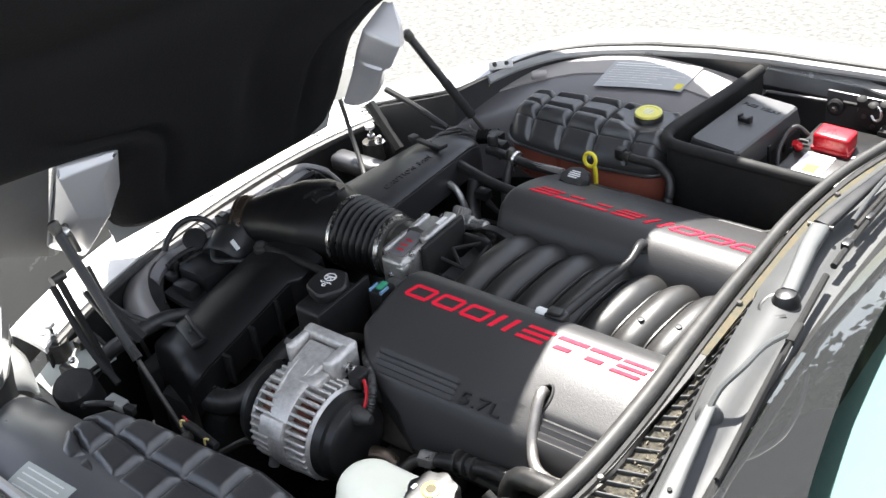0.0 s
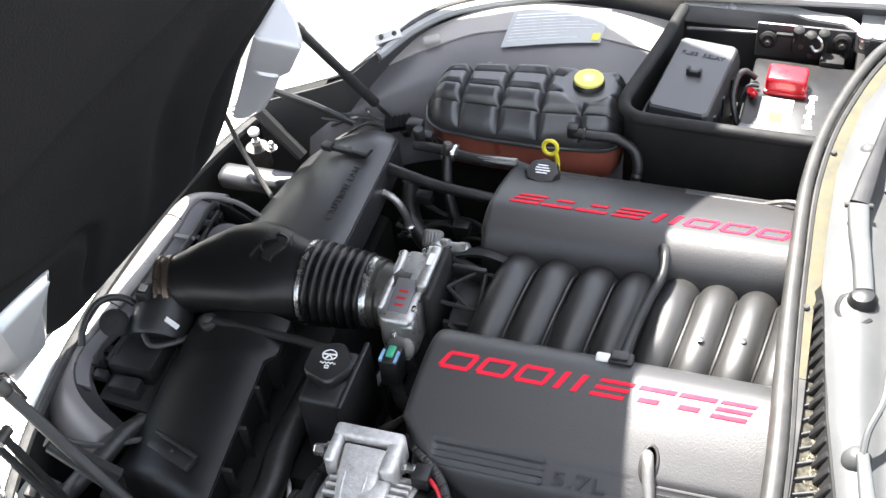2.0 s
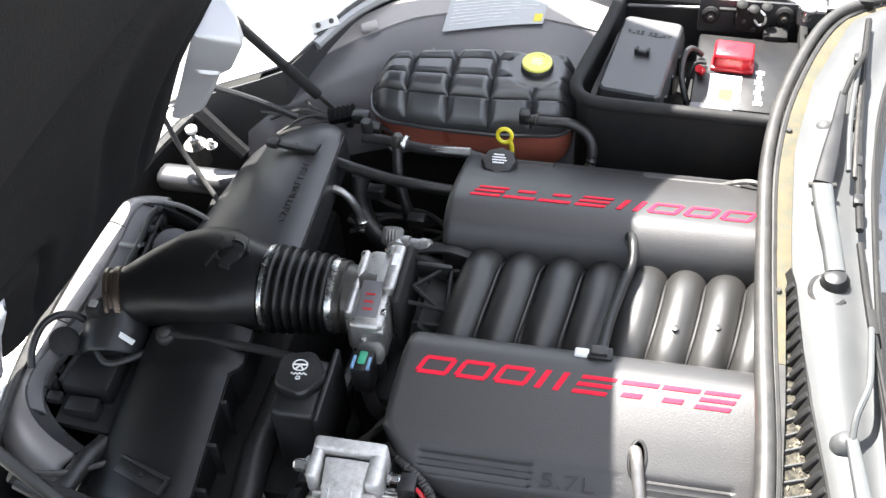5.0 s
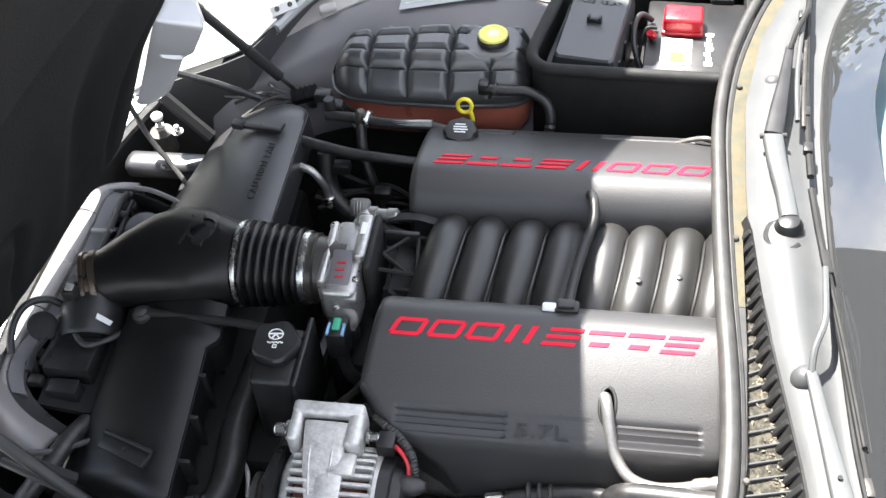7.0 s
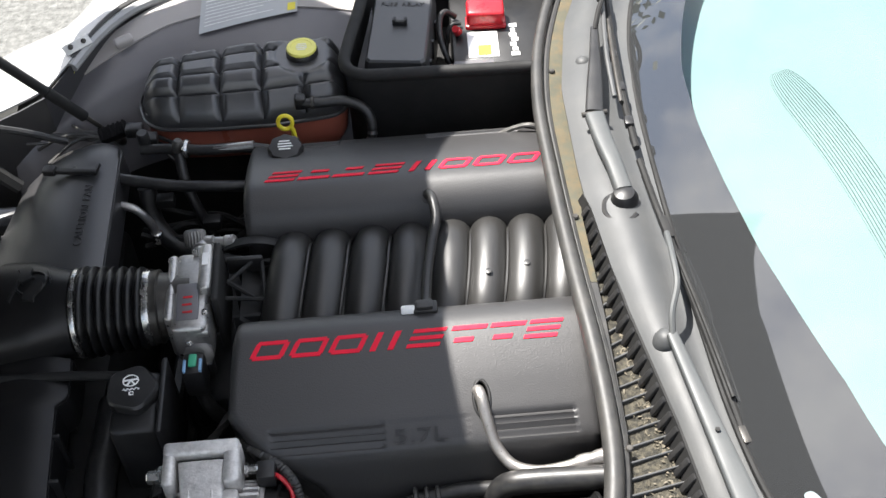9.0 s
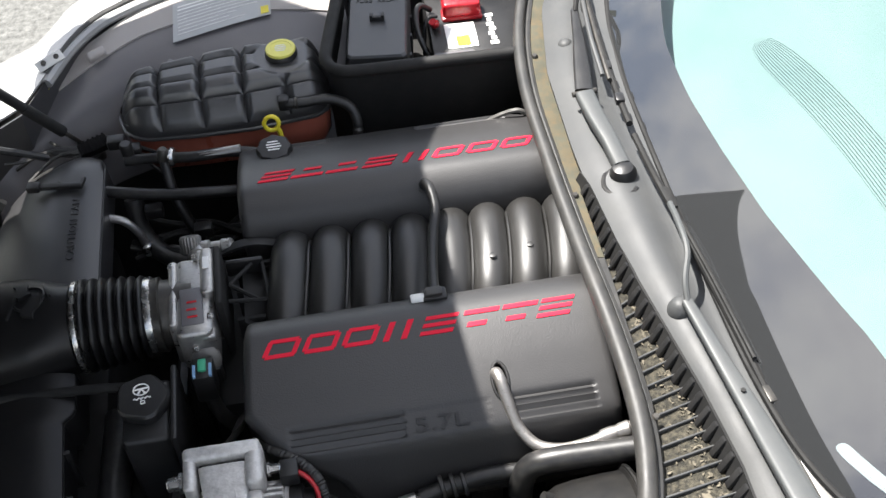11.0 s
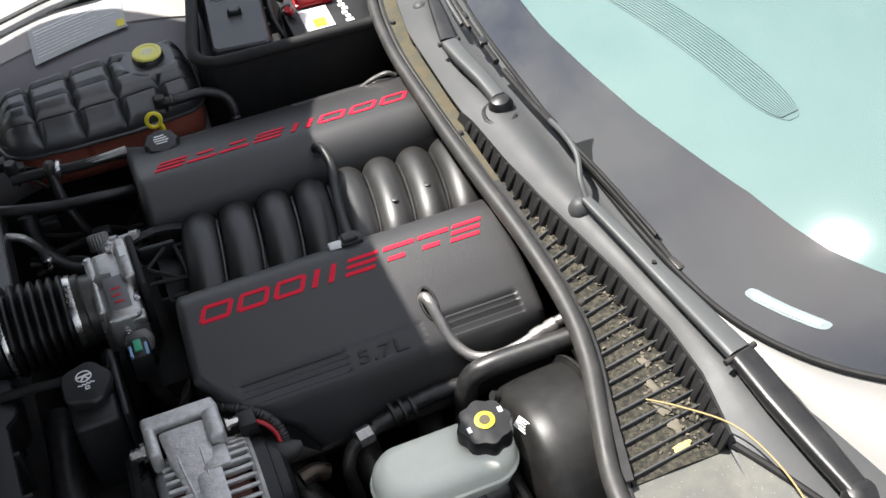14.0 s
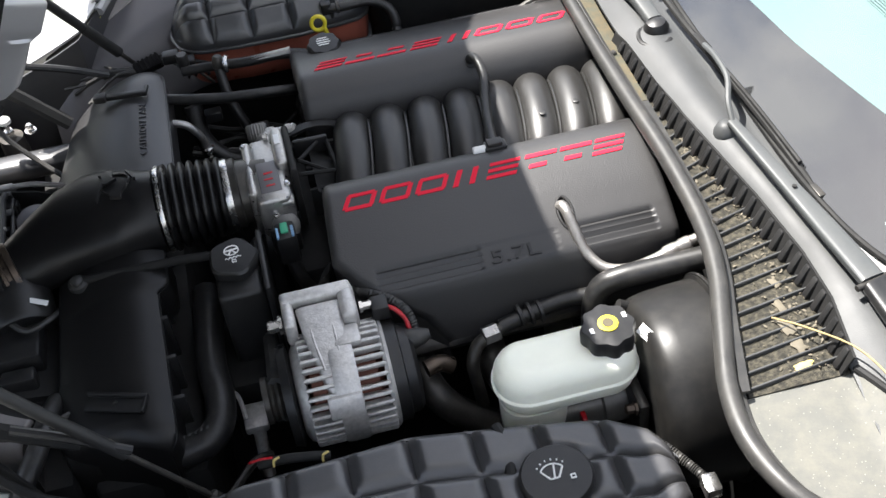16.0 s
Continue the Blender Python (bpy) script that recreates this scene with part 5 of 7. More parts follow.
tg = part("tag", box(-0.014, 0.014, -0.007, 0.007, -0.0005, 0.0005, 0, m=tgm), M_MARK, br, "white printed tag")
for k in range(4):
    part("print_line", box(-0.011, 0.010 - 0.003 * (k % 2), -0.0052 + 0.0030 * k, -0.0040 + 0.0030 * k, 0.0005, 0.0009, 0, m=tgm), M_MATTE, tg)
mc = thing("master_cylinder", "grey cast brake master cylinder with pipe unions", "brake cylinder", (0.0, -0.47, 0.62))
part("cylinder", lathe([(0.018, -0.075), (0.024, -0.073), (0.026, -0.02), (0.024, 0.05), (0.030, 0.052), (0.030, 0.10)], (0, -0.468, 0.650), (1, 0, 0), 28), M_DULLALU, mc)
part("flange", box(0.082, 0.098, -0.530, -0.410, 0.610, 0.700, 0.01), M_DARKSTEEL, mc)
for x, mt in ((-0.04, M_DARKSTEEL), (0.02, M_STEEL)):
    part("union", lathe([(0.007, 0), (0.007, 0.02), (0.004, 0.024)], (x, -0.490, 0.644), (0, -0.8, -0.1), 6), mt, mc, "pipe union nut")
    part("brake_pipe", tube([(x, -0.51, 0.642), (x - 0.015, -0.535, 0.63), (x - 0.05, -0.545, 0.60), (x - 0.08, -0.53, 0.55)], 0.0032, 8), M_DARKSTEEL, mc)
bolt("nut", (0.082, -0.520, 0.690), (-1, 0, 0.1), 0.006, 0.014, mc, M_BRONZE, "brass coloured nut")
part("red_plug", box(0.015, 0.022, -0.515, -0.500, 0.668, 0.684, 0.002), M_REDP, mc, "red plug")
bo = thing("brake_booster", "satin black round brake booster", "brake booster", (0.16, -0.47, 0.55))
part("drum", lathe([(0.030, 0.098), (0.085, 0.100), (0.108, 0.103), (0.119, 0.110), (0.125, 0.122), (0.128, 0.140), (0.130, 0.168), (0.131, 0.198), (0.135, 0.201), (0.135, 0.208), (0.130, 0.211), (0.11, 0.235)], (0, -0.478, 0.655), (1, 0, 0), 56), M_BOOSTER, bo)

part("rim_bead", tube([Vector((0.205, -0.478 + 0.1345 * math.cos(a), 0.655 + 0.1345 * math.sin(a))) for a in np.linspace(0, 2 * math.pi, 61)], 0.0035, 8, 1, smooth=False), M_BOOSTER, bo)
part("check_valve", lathe([(0.012, 0), (0.014, 0.003), (0.012, 0.010), (0.007, 0.012), (0.007, 0.028)], (0.122, -0.405, 0.735), (-0.8, 0.1, 0.5), 16), M_MATTE, bo, "black check valve")

# hoses on the near side of the engine
bh = thing("braided_hose", "braided stainless fuel hose leaving the fuel rail cover", "hose", (0.12, -0.3, 0.72))
part("hose", tube([(0.074, -0.224, 0.745), (0.075, -0.232, 0.775), (0.078, -0.246, 0.779), (0.083, -0.266, 0.762), (0.092, -0.290, 0.737), (0.110, -0.312, 0.724), (0.138, -0.324, 0.724), (0.170, -0.328, 0.733), (0.200, -0.327, 0.744), (0.235, -0.324, 0.752)], 0.0076, 14, 10), M_BRAID, bh)
part("ferrule", lathe([(0.009, 0), (0.0098, 0.003), (0.0098, 0.016), (0.0088, 0.018), (0.0088, 0.022), (0.010, 0.024), (0.010, 0.036), (0.008, 0.038)], (0.188, -0.3275, 0.7395), (0.96, 0.04, 0.27), 18), M_BRAID, bh, "bright crimped ferrule")
hh = thing("heater_hose", "bent black rubber heater hose", "hose", (0.12, -0.33, 0.6))
part("hose", tube([(0.078, -0.350, 0.59), (0.082, -0.345, 0.650), (0.086, -0.340, 0.690), (0.097, -0.337, 0.715), (0.120, -0.340, 0.728), (0.170, -0.345, 0.735), (0.240, -0.353, 0.744)], 0.0155, 16, 8), M_HOSE, hh)
vp = thing("coolant_pipe", "dark bent pipe with an aluminium union nut", "pipe", (-0.06, -0.34, 0.6))
part("pipe", tube([(-0.080, -0.360, 0.560), (-0.085, -0.365, 0.610), (-0.088, -0.358, 0.645), (-0.078, -0.345, 0.665), (-0.060, -0.338, 0.672), (-0.040, -0.332, 0.675)], 0.009, 12), M_DARKSTEEL, vp)
part("nut", lathe([(0.010, -0.012), (0.013, -0.010), (0.013, 0.010), (0.010, 0.012)], (-0.056, -0.336, 0.674), (1, 0.15, 0.05), 6), M_ALU_BRIGHT, vp, "aluminium hex nut")
part("rubber_end", tube([(-0.04, -0.330, 0.675), (0.0, -0.325, 0.682), (0.05, -0.322, 0.69), (0.10, -0.325, 0.69)], 0.011, 12), M_HOSE, vp)
for x in (-0.012, 0.002, 0.016):
    part("collar", lathe([(0.012, -0.003), (0.016, -0.002), (0.016, 0.002), (0.012, 0.003)], (x, -0.325, 0.683), (1, 0.1, 0.1), 20), M_RUBBER, vp)
mf = thing("exhaust_manifold", "dull metal exhaust manifold below the cover", "exhaust manifold", (-0.05, -0.36, 0.5))
for k in range(4):
    part("runner", tube([(-0.15 + 0.10 * k, -0.29, 0.600), (-0.148 + 0.095 * k, -0.335, 0.600), (-0.12 + 0.085 * k, -0.365, 0.570), (-0.05 + 0.05 * k, -0.375, 0.51)], 0.021, 12), M_DARKSTEEL, mf)
part("heat_shield", tube([(-0.150, -0.350, 0.650), (-0.130, -0.345, 0.650), (-0.115, -0.345, 0.640)], 0.012, 12), M_BRONZE, mf, "dull bronze metal sleeve")

# ---- tanks ----


def quilt(x0, x1, ya, yb, ncx, ncy, top, height, r, cap, cap_r, slope=0.0, nu=120, nv=72, bulge=0.011):
    """The pillowed top of a moulded tank between the lines ya(x) and yb(x)."""
    def f(u, v):
        x = x0 + (x1 - x0) * u
        a, b = ya(x), yb(x)
        y = a + (b - a) * v
        d = min((x - x0), (x1 - x), (y - a), (b - y))
        e = max(0.0, 1 - d / r)
        z = top + slope * (x - x0) - r * (1 - math.sqrt(max(0, 1 - e * e)))
        fu, fv = (u * ncx) % 1, (v * ncy) % 1
        pil = min(1, 2.9 * (1 - abs(2 * fu - 1)), 2.1 * (1 - abs(2 * fv - 1)))
        pil = pil * (2 - pil) * 0.85 + 0.15 * pil
        c = math.hypot(x - cap[0], y - cap[1])
        k = min(1, max(0, (c - cap_r) / 0.012))
        return Vector((x, y, z + bulge * (pil - 1) * k - bulge * 0.6 * (1 - k)))
    bm = sheet(f, nu, nv)
    return bm, f


ct = thing("coolant_tank", "quilted black coolant tank over a brown translucent lower shell", "coolant tank", (-0.25, 0.42, 0.65))
CT0, CT1 = -0.412, -0.078


def ct_end(x):
    """How far the tank's plan draws in towards its rounded ends."""
    a, b = max(0.0, 1 - (x - CT0) / 0.052), max(0.0, 1 - (CT1 - x) / 0.034)
    return 0.050 * (1 - math.sqrt(max(0, 1 - a * a))) + 0.030 * (1 - math.sqrt(max(0, 1 - b * b)))


def ct_a(x):
    return lerp([(CT0, 0.360), (-0.30, 0.350), (-0.20, 0.348), (CT1, 0.362)], x) + ct_end(x)


def ct_b(x):
    return lerp([(CT0, 0.466), (-0.34, 0.484), (-0.24, 0.505), (-0.12, 0.508), (CT1, 0.502)], x) - 0.8 * ct_end(x)


CAP_AT = (-0.145, 0.446)
CT_Z = 0.747      # the lower edge of the quilted skin


def ct_f(u, v):
    x = CT0 + (CT1 - CT0) * u
    y = ct_a(x) + (ct_b(x) - ct_a(x)) * v
    near, far = max(0.0, 1 - v / 0.40), max(0.0, 1 - (1 - v) / 0.20)
    end = max(max(0.0, 1 - (x - CT0) / 0.040), max(0.0, 1 - (CT1 - x) / 0.030))
    e = min(1.0, (near ** 2.6 + far ** 2.4 + end ** 2.4) ** (1 / 2.5))
    z = CT_Z + (0.800 - CT_Z) * (1 - e ** 2.0)
    fu, fv = (u * 5) % 1, lerp([(0, 0), (0.22, 1), (0.46, 2), (0.73, 3), (1, 4)], v) % 1
    pil = min(1, 3.2 * (1 - abs(2 * fu - 1)), 2.2 * (1 - abs(2 * fv - 1)))
    pil = 0.5 * pil + 0.5 * pil * (2 - pil)
    c = math.hypot(x - CAP_AT[0], y - CAP_AT[1])
    k = min(1, max(0, (c - 0.044) / 0.008))
    g = 0.0150 * (pil - 1) * k * (0.55 + 0.45 * min(1, 6 * min(v, 1 - v, u, 1 - u)))
    return Vector((x, y, z + g - 0.004 * (1 - k)))


part("quilted_top", sheet(ct_f, 150, 96), M_TANK, ct, "quilted glossy black tank top")


def rim_line(grow=0.0, z=CT_Z, n=40):
    """The tank's outline, grown outwards."""
    pts = []
    for us, v in ((np.linspace(0, 1, n), 0), (np.linspace(1, 0, n), 1)):
        for u in us:
            p = ct_f(u, v)
            pts.append(Vector((p.x, p.y, z)) + Vector((p.x - (CT0 + CT1) / 2, 3 * (p.y - 0.43), 0)).normalized() * grow)
    return pts


part("side_skirt", loft([rim_line(0, CT_Z + 0.001), rim_line(0.0015, CT_Z - 0.004), rim_line(0.0005, CT_Z - 0.014)], cap=False), M_TANK, ct)
part("seam_bead", tube([*rim_line(0.002, CT_Z - 0.012), rim_line(0.002, CT_Z - 0.012)[0]], 0.0034, 8, 1, smooth=False), M_TANK, ct)
part("lower_shell", loft([rim_line(-0.002, CT_Z - 0.013), rim_line(-0.003, CT_Z - 0.040), rim_line(-0.006, 0.678), rim_line(-0.020, 0.655)]), M_BROWN, ct, "brown translucent lower shell")
part("collar", lathe([(0.047, -0.016), (0.0455, 0.002), (0.0425, 0.0045), (0.0395, 0.003), (0.0385, -0.010), (0.030, -0.012), (0.029, -0.008)], (*CAP_AT, 0.787), (0, 0, 1), 44), M_TANK, ct, "raised black filler collar")
cc = part("cap", lathe([(0.025, 0), (0.026, 0.002), (0.026, 0.014), (0.024, 0.017), (0.018, 0.018)], (*CAP_AT, 0.787), (0, 0, 1), 40), M_PLASTIC, ct, "black screw cap")
ctop = part("cap_top", lathe([(0.0220, 0), (0.0242, 0.001), (0.0242, 0.004), (0.0228, 0.0056), (0.0175, 0.0058), (0.0170, 0.0050), (0.006, 0.0048)], (*CAP_AT, 0.8042), (0, 0, 1), 40, 0.012, 18), M_OLIVE, cc, "yellow-green cap top")
for k in range(4):
    part("print_bar", box(-0.010 + 0.002 * abs(k - 1.5), 0.010 - 0.002 * abs(k - 1.5), -0.0009, 0.0009, 0, 0.0005, 0, m=Matrix.Translation((CAP_AT[0], CAP_AT[1] - 0.007 + 0.0046 * k, 0.8091))), M_MARK, ctop)
part("overflow_hose", tube([(-0.148, 0.356, 0.768), (-0.120, 0.353, 0.768), (-0.078, 0.352, 0.768), (-0.048, 0.341, 0.754), (-0.042, 0.323, 0.722), (-0.060, 0.304, 0.684), (-0.12, 0.285, 0.665), (-0.16, 0.275, 0.66)], lambda t: 0.0082 + (0.0012 * math.sin(t * 190) if t > 0.55 else 0), 12, 16), M_HOSE, ct, "black rubber return hose")
part("hose_nipple", box(-0.160, -0.142, 0.349, 0.368, 0.758, 0.780, 0.004), M_PLASTIC, ct)
part("hose_clip", lathe([(0.0088, -0.003), (0.0104, -0.002), (0.0104, 0.002), (0.0088, 0.003)], (-0.132, 0.3545, 0.768), (1, -0.1, 0), 18), M_DARKSTEEL, ct)
part("strap_eye", box(-0.330, -0.322, 0.486, 0.496, 0.752, 0.780, 0.002), M_TANK, ct)

wt = thing("washer_tank", "quilted black washer fluid tank with a marked round cap", "washer tank", (-0.2, -0.62, 0.6))


def wt_hi(x):
    return lerp([(-0.50, -0.575), (-0.47, -0.530), (-0.40, -0.515), (-0.20, -0.505), (-0.05, -0.530), (0.03, -0.548), (0.07, -0.575), (0.095, -0.62)], x)


def wt_lo(x):
    return lerp([(-0.50, -0.60), (-0.46, -0.645), (-0.35, -0.70), (-0.1, -0.735), (0.05, -0.72), (0.095, -0.68)], x)


bm, wt_f = quilt(-0.50, 0.095, wt_lo, wt_hi, 8, 3, 0.742, 0.05, 0.024, (-0.050, -0.622), 0.040, bulge=0.012)
part("quilted_top", bm, M_TANK, wt, "quilted black tank top")
part("side_wall", sheet(lambda u, v: Vector((-0.50 + 0.595 * u, wt_hi(-0.50 + 0.595 * u), 0.722 - 0.12 * v)), 40, 3, 0.004, (0, -1, 0)), M_TANK, wt)
part("channel", tube([(-0.098, -0.530, 0.738), (-0.088, -0.565, 0.732), (-0.096, -0.59, 0.732), (-0.100, -0.62, 0.732)], 0.007, 8), M_MATTE, wt)
wc = part("cap", lathe([(0.036, -0.006), (0.043, -0.004), (0.043, 0.006), (0.040, 0.010), (0.015, 0.011)], (-0.050, -0.622, 0.738), (0, 0, 1), 44), M_PLASTIC, wt, "round black cap with white symbol")
wm = frame_at((-0.054, -0.618, 0.7495), (1, 0.05, 0), (0, 0, 1))
sym = mark_tube([(0.016 * math.cos(a), -0.006 + 0.016 * math.sin(a)) for a in np.linspace(0.6, 2.55, 14)], 0.0010, wm)
for pts in ([(0.013, 0.003), (0.005, -0.010)], [(-0.013, 0.003), (-0.005, -0.010)], [(0.005, -0.010), (-0.005, -0.010)], [(0.0, -0.009), (0.004, 0.008)],
            [(0.018, -0.016), (0.023, -0.016), (0.023, -0.011), (0.018, -0.011), (0.018, -0.016)]):
    join(sym, mark_tube(pts, 0.0012, wm))
for k in range(6):
    a = 0.7 + 0.35 * k
    join(sym, mark_tube([(0.019 * math.cos(a), -0.004 + 0.019 * math.sin(a)), (0.021 * math.cos(a), -0.004 + 0.021 * math.sin(a))], 0.0010, wm))
part("symbol", sym, M_MARK, wc, "white windscreen washer symbol")
ch = thing("washer_line", "ribbed black hose with a bright fitting by the washer tank", "hose", (0.1, -0.63, 0.66))
part("hose", tube([(0.072, -0.575, 0.715), (0.090, -0.600, 0.712), (0.108, -0.625, 0.705), (0.122, -0.648, 0.700)], lambda t: 0.0058 + 0.0010 * math.sin(t * 170), 10, 20), M_RUBBER, ch)
part("fitting", box(0.112, 0.132, -0.672, -0.645, 0.693, 0.712, 0.004), M_STEEL, ch, "bright square fitting")
wcl = thing("wire_clip", "small brass wire clips on a harness beside the washer tank", "clip", (-0.33, -0.50, 0.72))
part("conduit", tube([(-0.380, -0.485, 0.712), (-0.35, -0.492, 0.722), (-0.32, -0.498, 0.724), (-0.295, -0.500, 0.718)], 0.006, 10), M_MATTE, wcl)
for x, y in ((-0.362, -0.490), (-0.304, -0.499)):
    part("clip", tube([(x, y - 0.012, 0.726), (x + 0.002, y - 0.012, 0.738), (x + 0.009, y - 0.010, 0.739)], 0.0016, 6, 2), M_SCRAP, wcl, "brass coloured clip")
part("red_wire", tube([(-0.392, -0.478, 0.712), (-0.378, -0.484, 0.722), (-0.362, -0.490, 0.728)], 0.0016, 6), M_REDP, wcl, "thin red wire")

# ---- oil cap, pipes and wires behind the engine's right bank ----
oc = thing("oil_cap", "lobed black oil cap with pale print and a yellow dipstick ring", "oil cap", (-0.173, 0.246, 0.74))
part("neck", lathe([(0.021, -0.03), (0.021, 0.0)], (-0.172, 0.246, 0.772), (0, 0.15, 1), 24), M_PLASTIC, oc)
ocap = part("cap", lathe([(0.018, -0.010), (0.0255, -0.008), (0.0265, 0.009), (0.0235, 0.013), (0.008, 0.014)], (-0.172, 0.243, 0.770), (0, -0.10, 1), 48, 0.05, 8), M_PLASTIC, oc, "lobed black cap")
for k in range(4):
    part("print_line", box(-0.012 + 0.002 * abs(k - 1.5), 0.012 - 0.003 * abs(k - 1.2), -0.0011, 0.0011, 0, 0.0006, 0, m=frame_at((-0.172, 0.2350 + 0.0052 * k, 0.7834 + 0.0005 * k), (1, 0, 0), (0, -0.10, 1))), M_MARK, ocap)
dp = thing("dipstick", "yellow dipstick ring on a thin tube", "dipstick", (-0.165, 0.295, 0.70))
part("ring", tube([Vector((-0.172 + 0.011 * math.cos(a), 0.292 + 0.002 * math.sin(a), 0.786 + 0.012 * math.sin(a))) for a in np.linspace(0, 2 * math.pi, 21)], 0.0034, 8, 1, smooth=False), M_YELLOW, dp)
part("stem", tube([(-0.164, 0.291, 0.776), (-0.161, 0.290, 0.762), (-0.160, 0.288, 0.70)], 0.004, 8, 3), M_YELLOW, dp)
lines = thing("coolant_lines", "black rubber and metal coolant lines beside the tank", "pipes", (-0.34, 0.30, 0.68))
part("upper_hose", tube([(-0.405, 0.312, 0.735), (-0.36, 0.306, 0.738), (-0.30, 0.292, 0.742), (-0.24, 0.288, 0.745), (-0.19, 0.282, 0.735), (-0.15, 0.272, 0.71)], 0.0085, 12), M_HOSE, lines)
part("steel_sleeve", tube([(-0.318, 0.297, 0.741), (-0.285, 0.290, 0.744), (-0.225, 0.287, 0.749)], 0.0074, 14), M_ALU_BRIGHT, lines, "bright metal sleeve")
part("lower_hose", tube([(-0.455, 0.268, 0.725), (-0.42, 0.258, 0.722), (-0.35, 0.246, 0.715), (-0.28, 0.240, 0.712), (-0.20, 0.245, 0.70)], 0.009, 12), M_HOSE, lines)
part("tee", lathe([(0.007, -0.010), (0.009, -0.008), (0.009, 0.008), (0.006, 0.012)], (-0.345, 0.300, 0.747), (0.2, 0.1, 1), 14), M_DARKSTEEL, lines, "dark pipe fitting")
part("tee_clamp", lathe([(0.013, -0.004), (0.015, 0), (0.013, 0.004)], (-0.332, 0.299, 0.742), (1, -0.2, 0), 16), M_STEEL, lines)
part("valve_cap", lathe([(0.009, 0), (0.010, 0.004), (0.010, 0.020), (0.008, 0.024)], (-0.400, 0.322, 0.738), (0, 0, 1), 14), M_PLASTIC, lines)
part("drop_hose", tube([(-0.345, 0.298, 0.735), (-0.340, 0.270, 0.700), (-0.325, 0.245, 0.66), (-0.30, 0.22, 0.60)], 0.0085, 10), M_HOSE, lines)
part("big_hose", tube([(-0.40, 0.262, 0.70), (-0.395, 0.235, 0.65), (-0.36, 0.205, 0.62), (-0.29, 0.175, 0.61), (-0.22, 0.16, 0.60)], 0.015, 14), M_HOSE, lines)
ac = thing("service_line", "bright aluminium service line with a ribbed end", "pipe", (-0.40, 0.22, 0.6))
part("pipe", tube([(-0.462, 0.230, 0.700), (-0.440, 0.226, 0.702), (-0.415, 0.221, 0.695), (-0.398, 0.216, 0.672), (-0.392, 0.214, 0.645)], 0.0065, 12, 6), M_ALU_BRIGHT, ac)
part("valve", lathe([(0.008, 0), (0.010, 0.002), (0.008, 0.006), (0.010, 0.010), (0.008, 0.014), (0.010, 0.018), (0.007, 0.024)], (-0.392, 0.214, 0.650), (0.05, -0.02, -1), 14), M_STEEL, ac)
wl1 = thing("wire_harness", "tangled black wire harness beside the engine", "wires", (-0.32, 0.25, 0.6))
rnd = random.Random(4)
for k in range(9):
    a = Vector((-0.42 + 0.03 * rnd.random(), 0.20 + 0.10 * rnd.random(), 0.605 + 0.04 * rnd.random()))
    b = Vector((-0.24 + 0.05 * rnd.random(), 0.18 + 0.10 * rnd.random(), 0.605 + 0.04 * rnd.random()))
    mids = [a.lerp(b, t) + Vector((0, 0.03 * (rnd.random() - 0.5), 0.05 * (rnd.random() - 0.6))) for t in (0.33, 0.66)]
    part("wire", tube([a, *mids, b], 0.0035 + 0.002 * rnd.random(), 7, 5), M_MATTE if k % 3 else M_HOSE, wl1)
for x, y, z in ((-0.395, 0.335, 0.735), (-0.42, 0.36, 0.735), (-0.37, 0.24, 0.69), (-0.30, 0.21, 0.665)):
    part("connector", box(x - 0.014, x + 0.014, y - 0.010, y + 0.010, z - 0.009, z + 0.009, 0.003), M_PLASTIC, wl1)
cr = thing("wire_connector", "dull black multi-pin connector on the wheelhouse", "connector", (-0.46, 0.40, 0.72))
cf = frame_at((-0.462, 0.392, 0.708), (1, 0.35, 0), (0.0, -0.4, 1))
part("shell", box(-0.026, 0.022, -0.012, 0.012, -0.010, 0.006, 0.003, m=cf), M_INSUL, cr)
for k in range(6):
    part("ridge", box(-0.024 + 0.008 * k, -0.020 + 0.008 * k, -0.0125, 0.0125, 0.004, 0.008, 0.001, 1, m=cf), M_INSUL, cr)
rnc = random.Random(11)
for k in range(7):
    p = cf @ Vector((0.018, -0.010 + 0.003 * k, 0))
    e = Vector((-0.40 + 0.05 * rnc.random(), 0.36 - 0.05 * rnc.random(), 0.69 + 0.03 * rnc.random()))
    part("lead", tube([p, p.lerp(e, 0.4) + Vector((0, 0.01 * rnc.random(), 0.016 * rnc.random())), p.lerp(e, 0.75) + Vector((0.01, -0.012, 0.012 * rnc.random())), e], 0.0022 + 0.001 * rnc.random(), 6, 4), M_HOSE, cr)
    q = cf @ Vector((-0.024, -0.010 + 0.003 * k, 0))
    e = Vector((-0.56 - 0.06 * rnc.random(), 0.36 + 0.10 * rnc.random(), 0.66 + 0.03 * rnc.random()))
    part("lead", tube([q, q.lerp(e, 0.35) + Vector((0, 0, 0.014 * rnc.random())), q.lerp(e, 0.7) + Vector((0, 0.02 * rnc.random(), 0)), e], 0.0025 + 0.001 * rnc.random(), 6, 4), M_RUBBER, cr)
fb = thing("fender_bracket", "bright steel bracket with two holes on the fender edge", "bracket", (-0.515, 0.545, 0.77))
part("plate", box(-0.024, 0.024, -0.009, 0.009, -0.002, 0.002, 0.002, m=frame_at((-0.520, 0.526, 0.786), (1, 0.72, 0.05), (0.25, -0.5, 0.8))), M_BAR, fb)
for d in (-0.012, 0.012):
    part("hole_bush", lathe([(0.0045, 0), (0.0045, 0.004), (0.003, 0.005)], (-0.520 + 0.81 * d, 0.526 + 0.58 * d, 0.787), (0.25, -0.5, 0.8), 12), M_DARKSTEEL, fb)
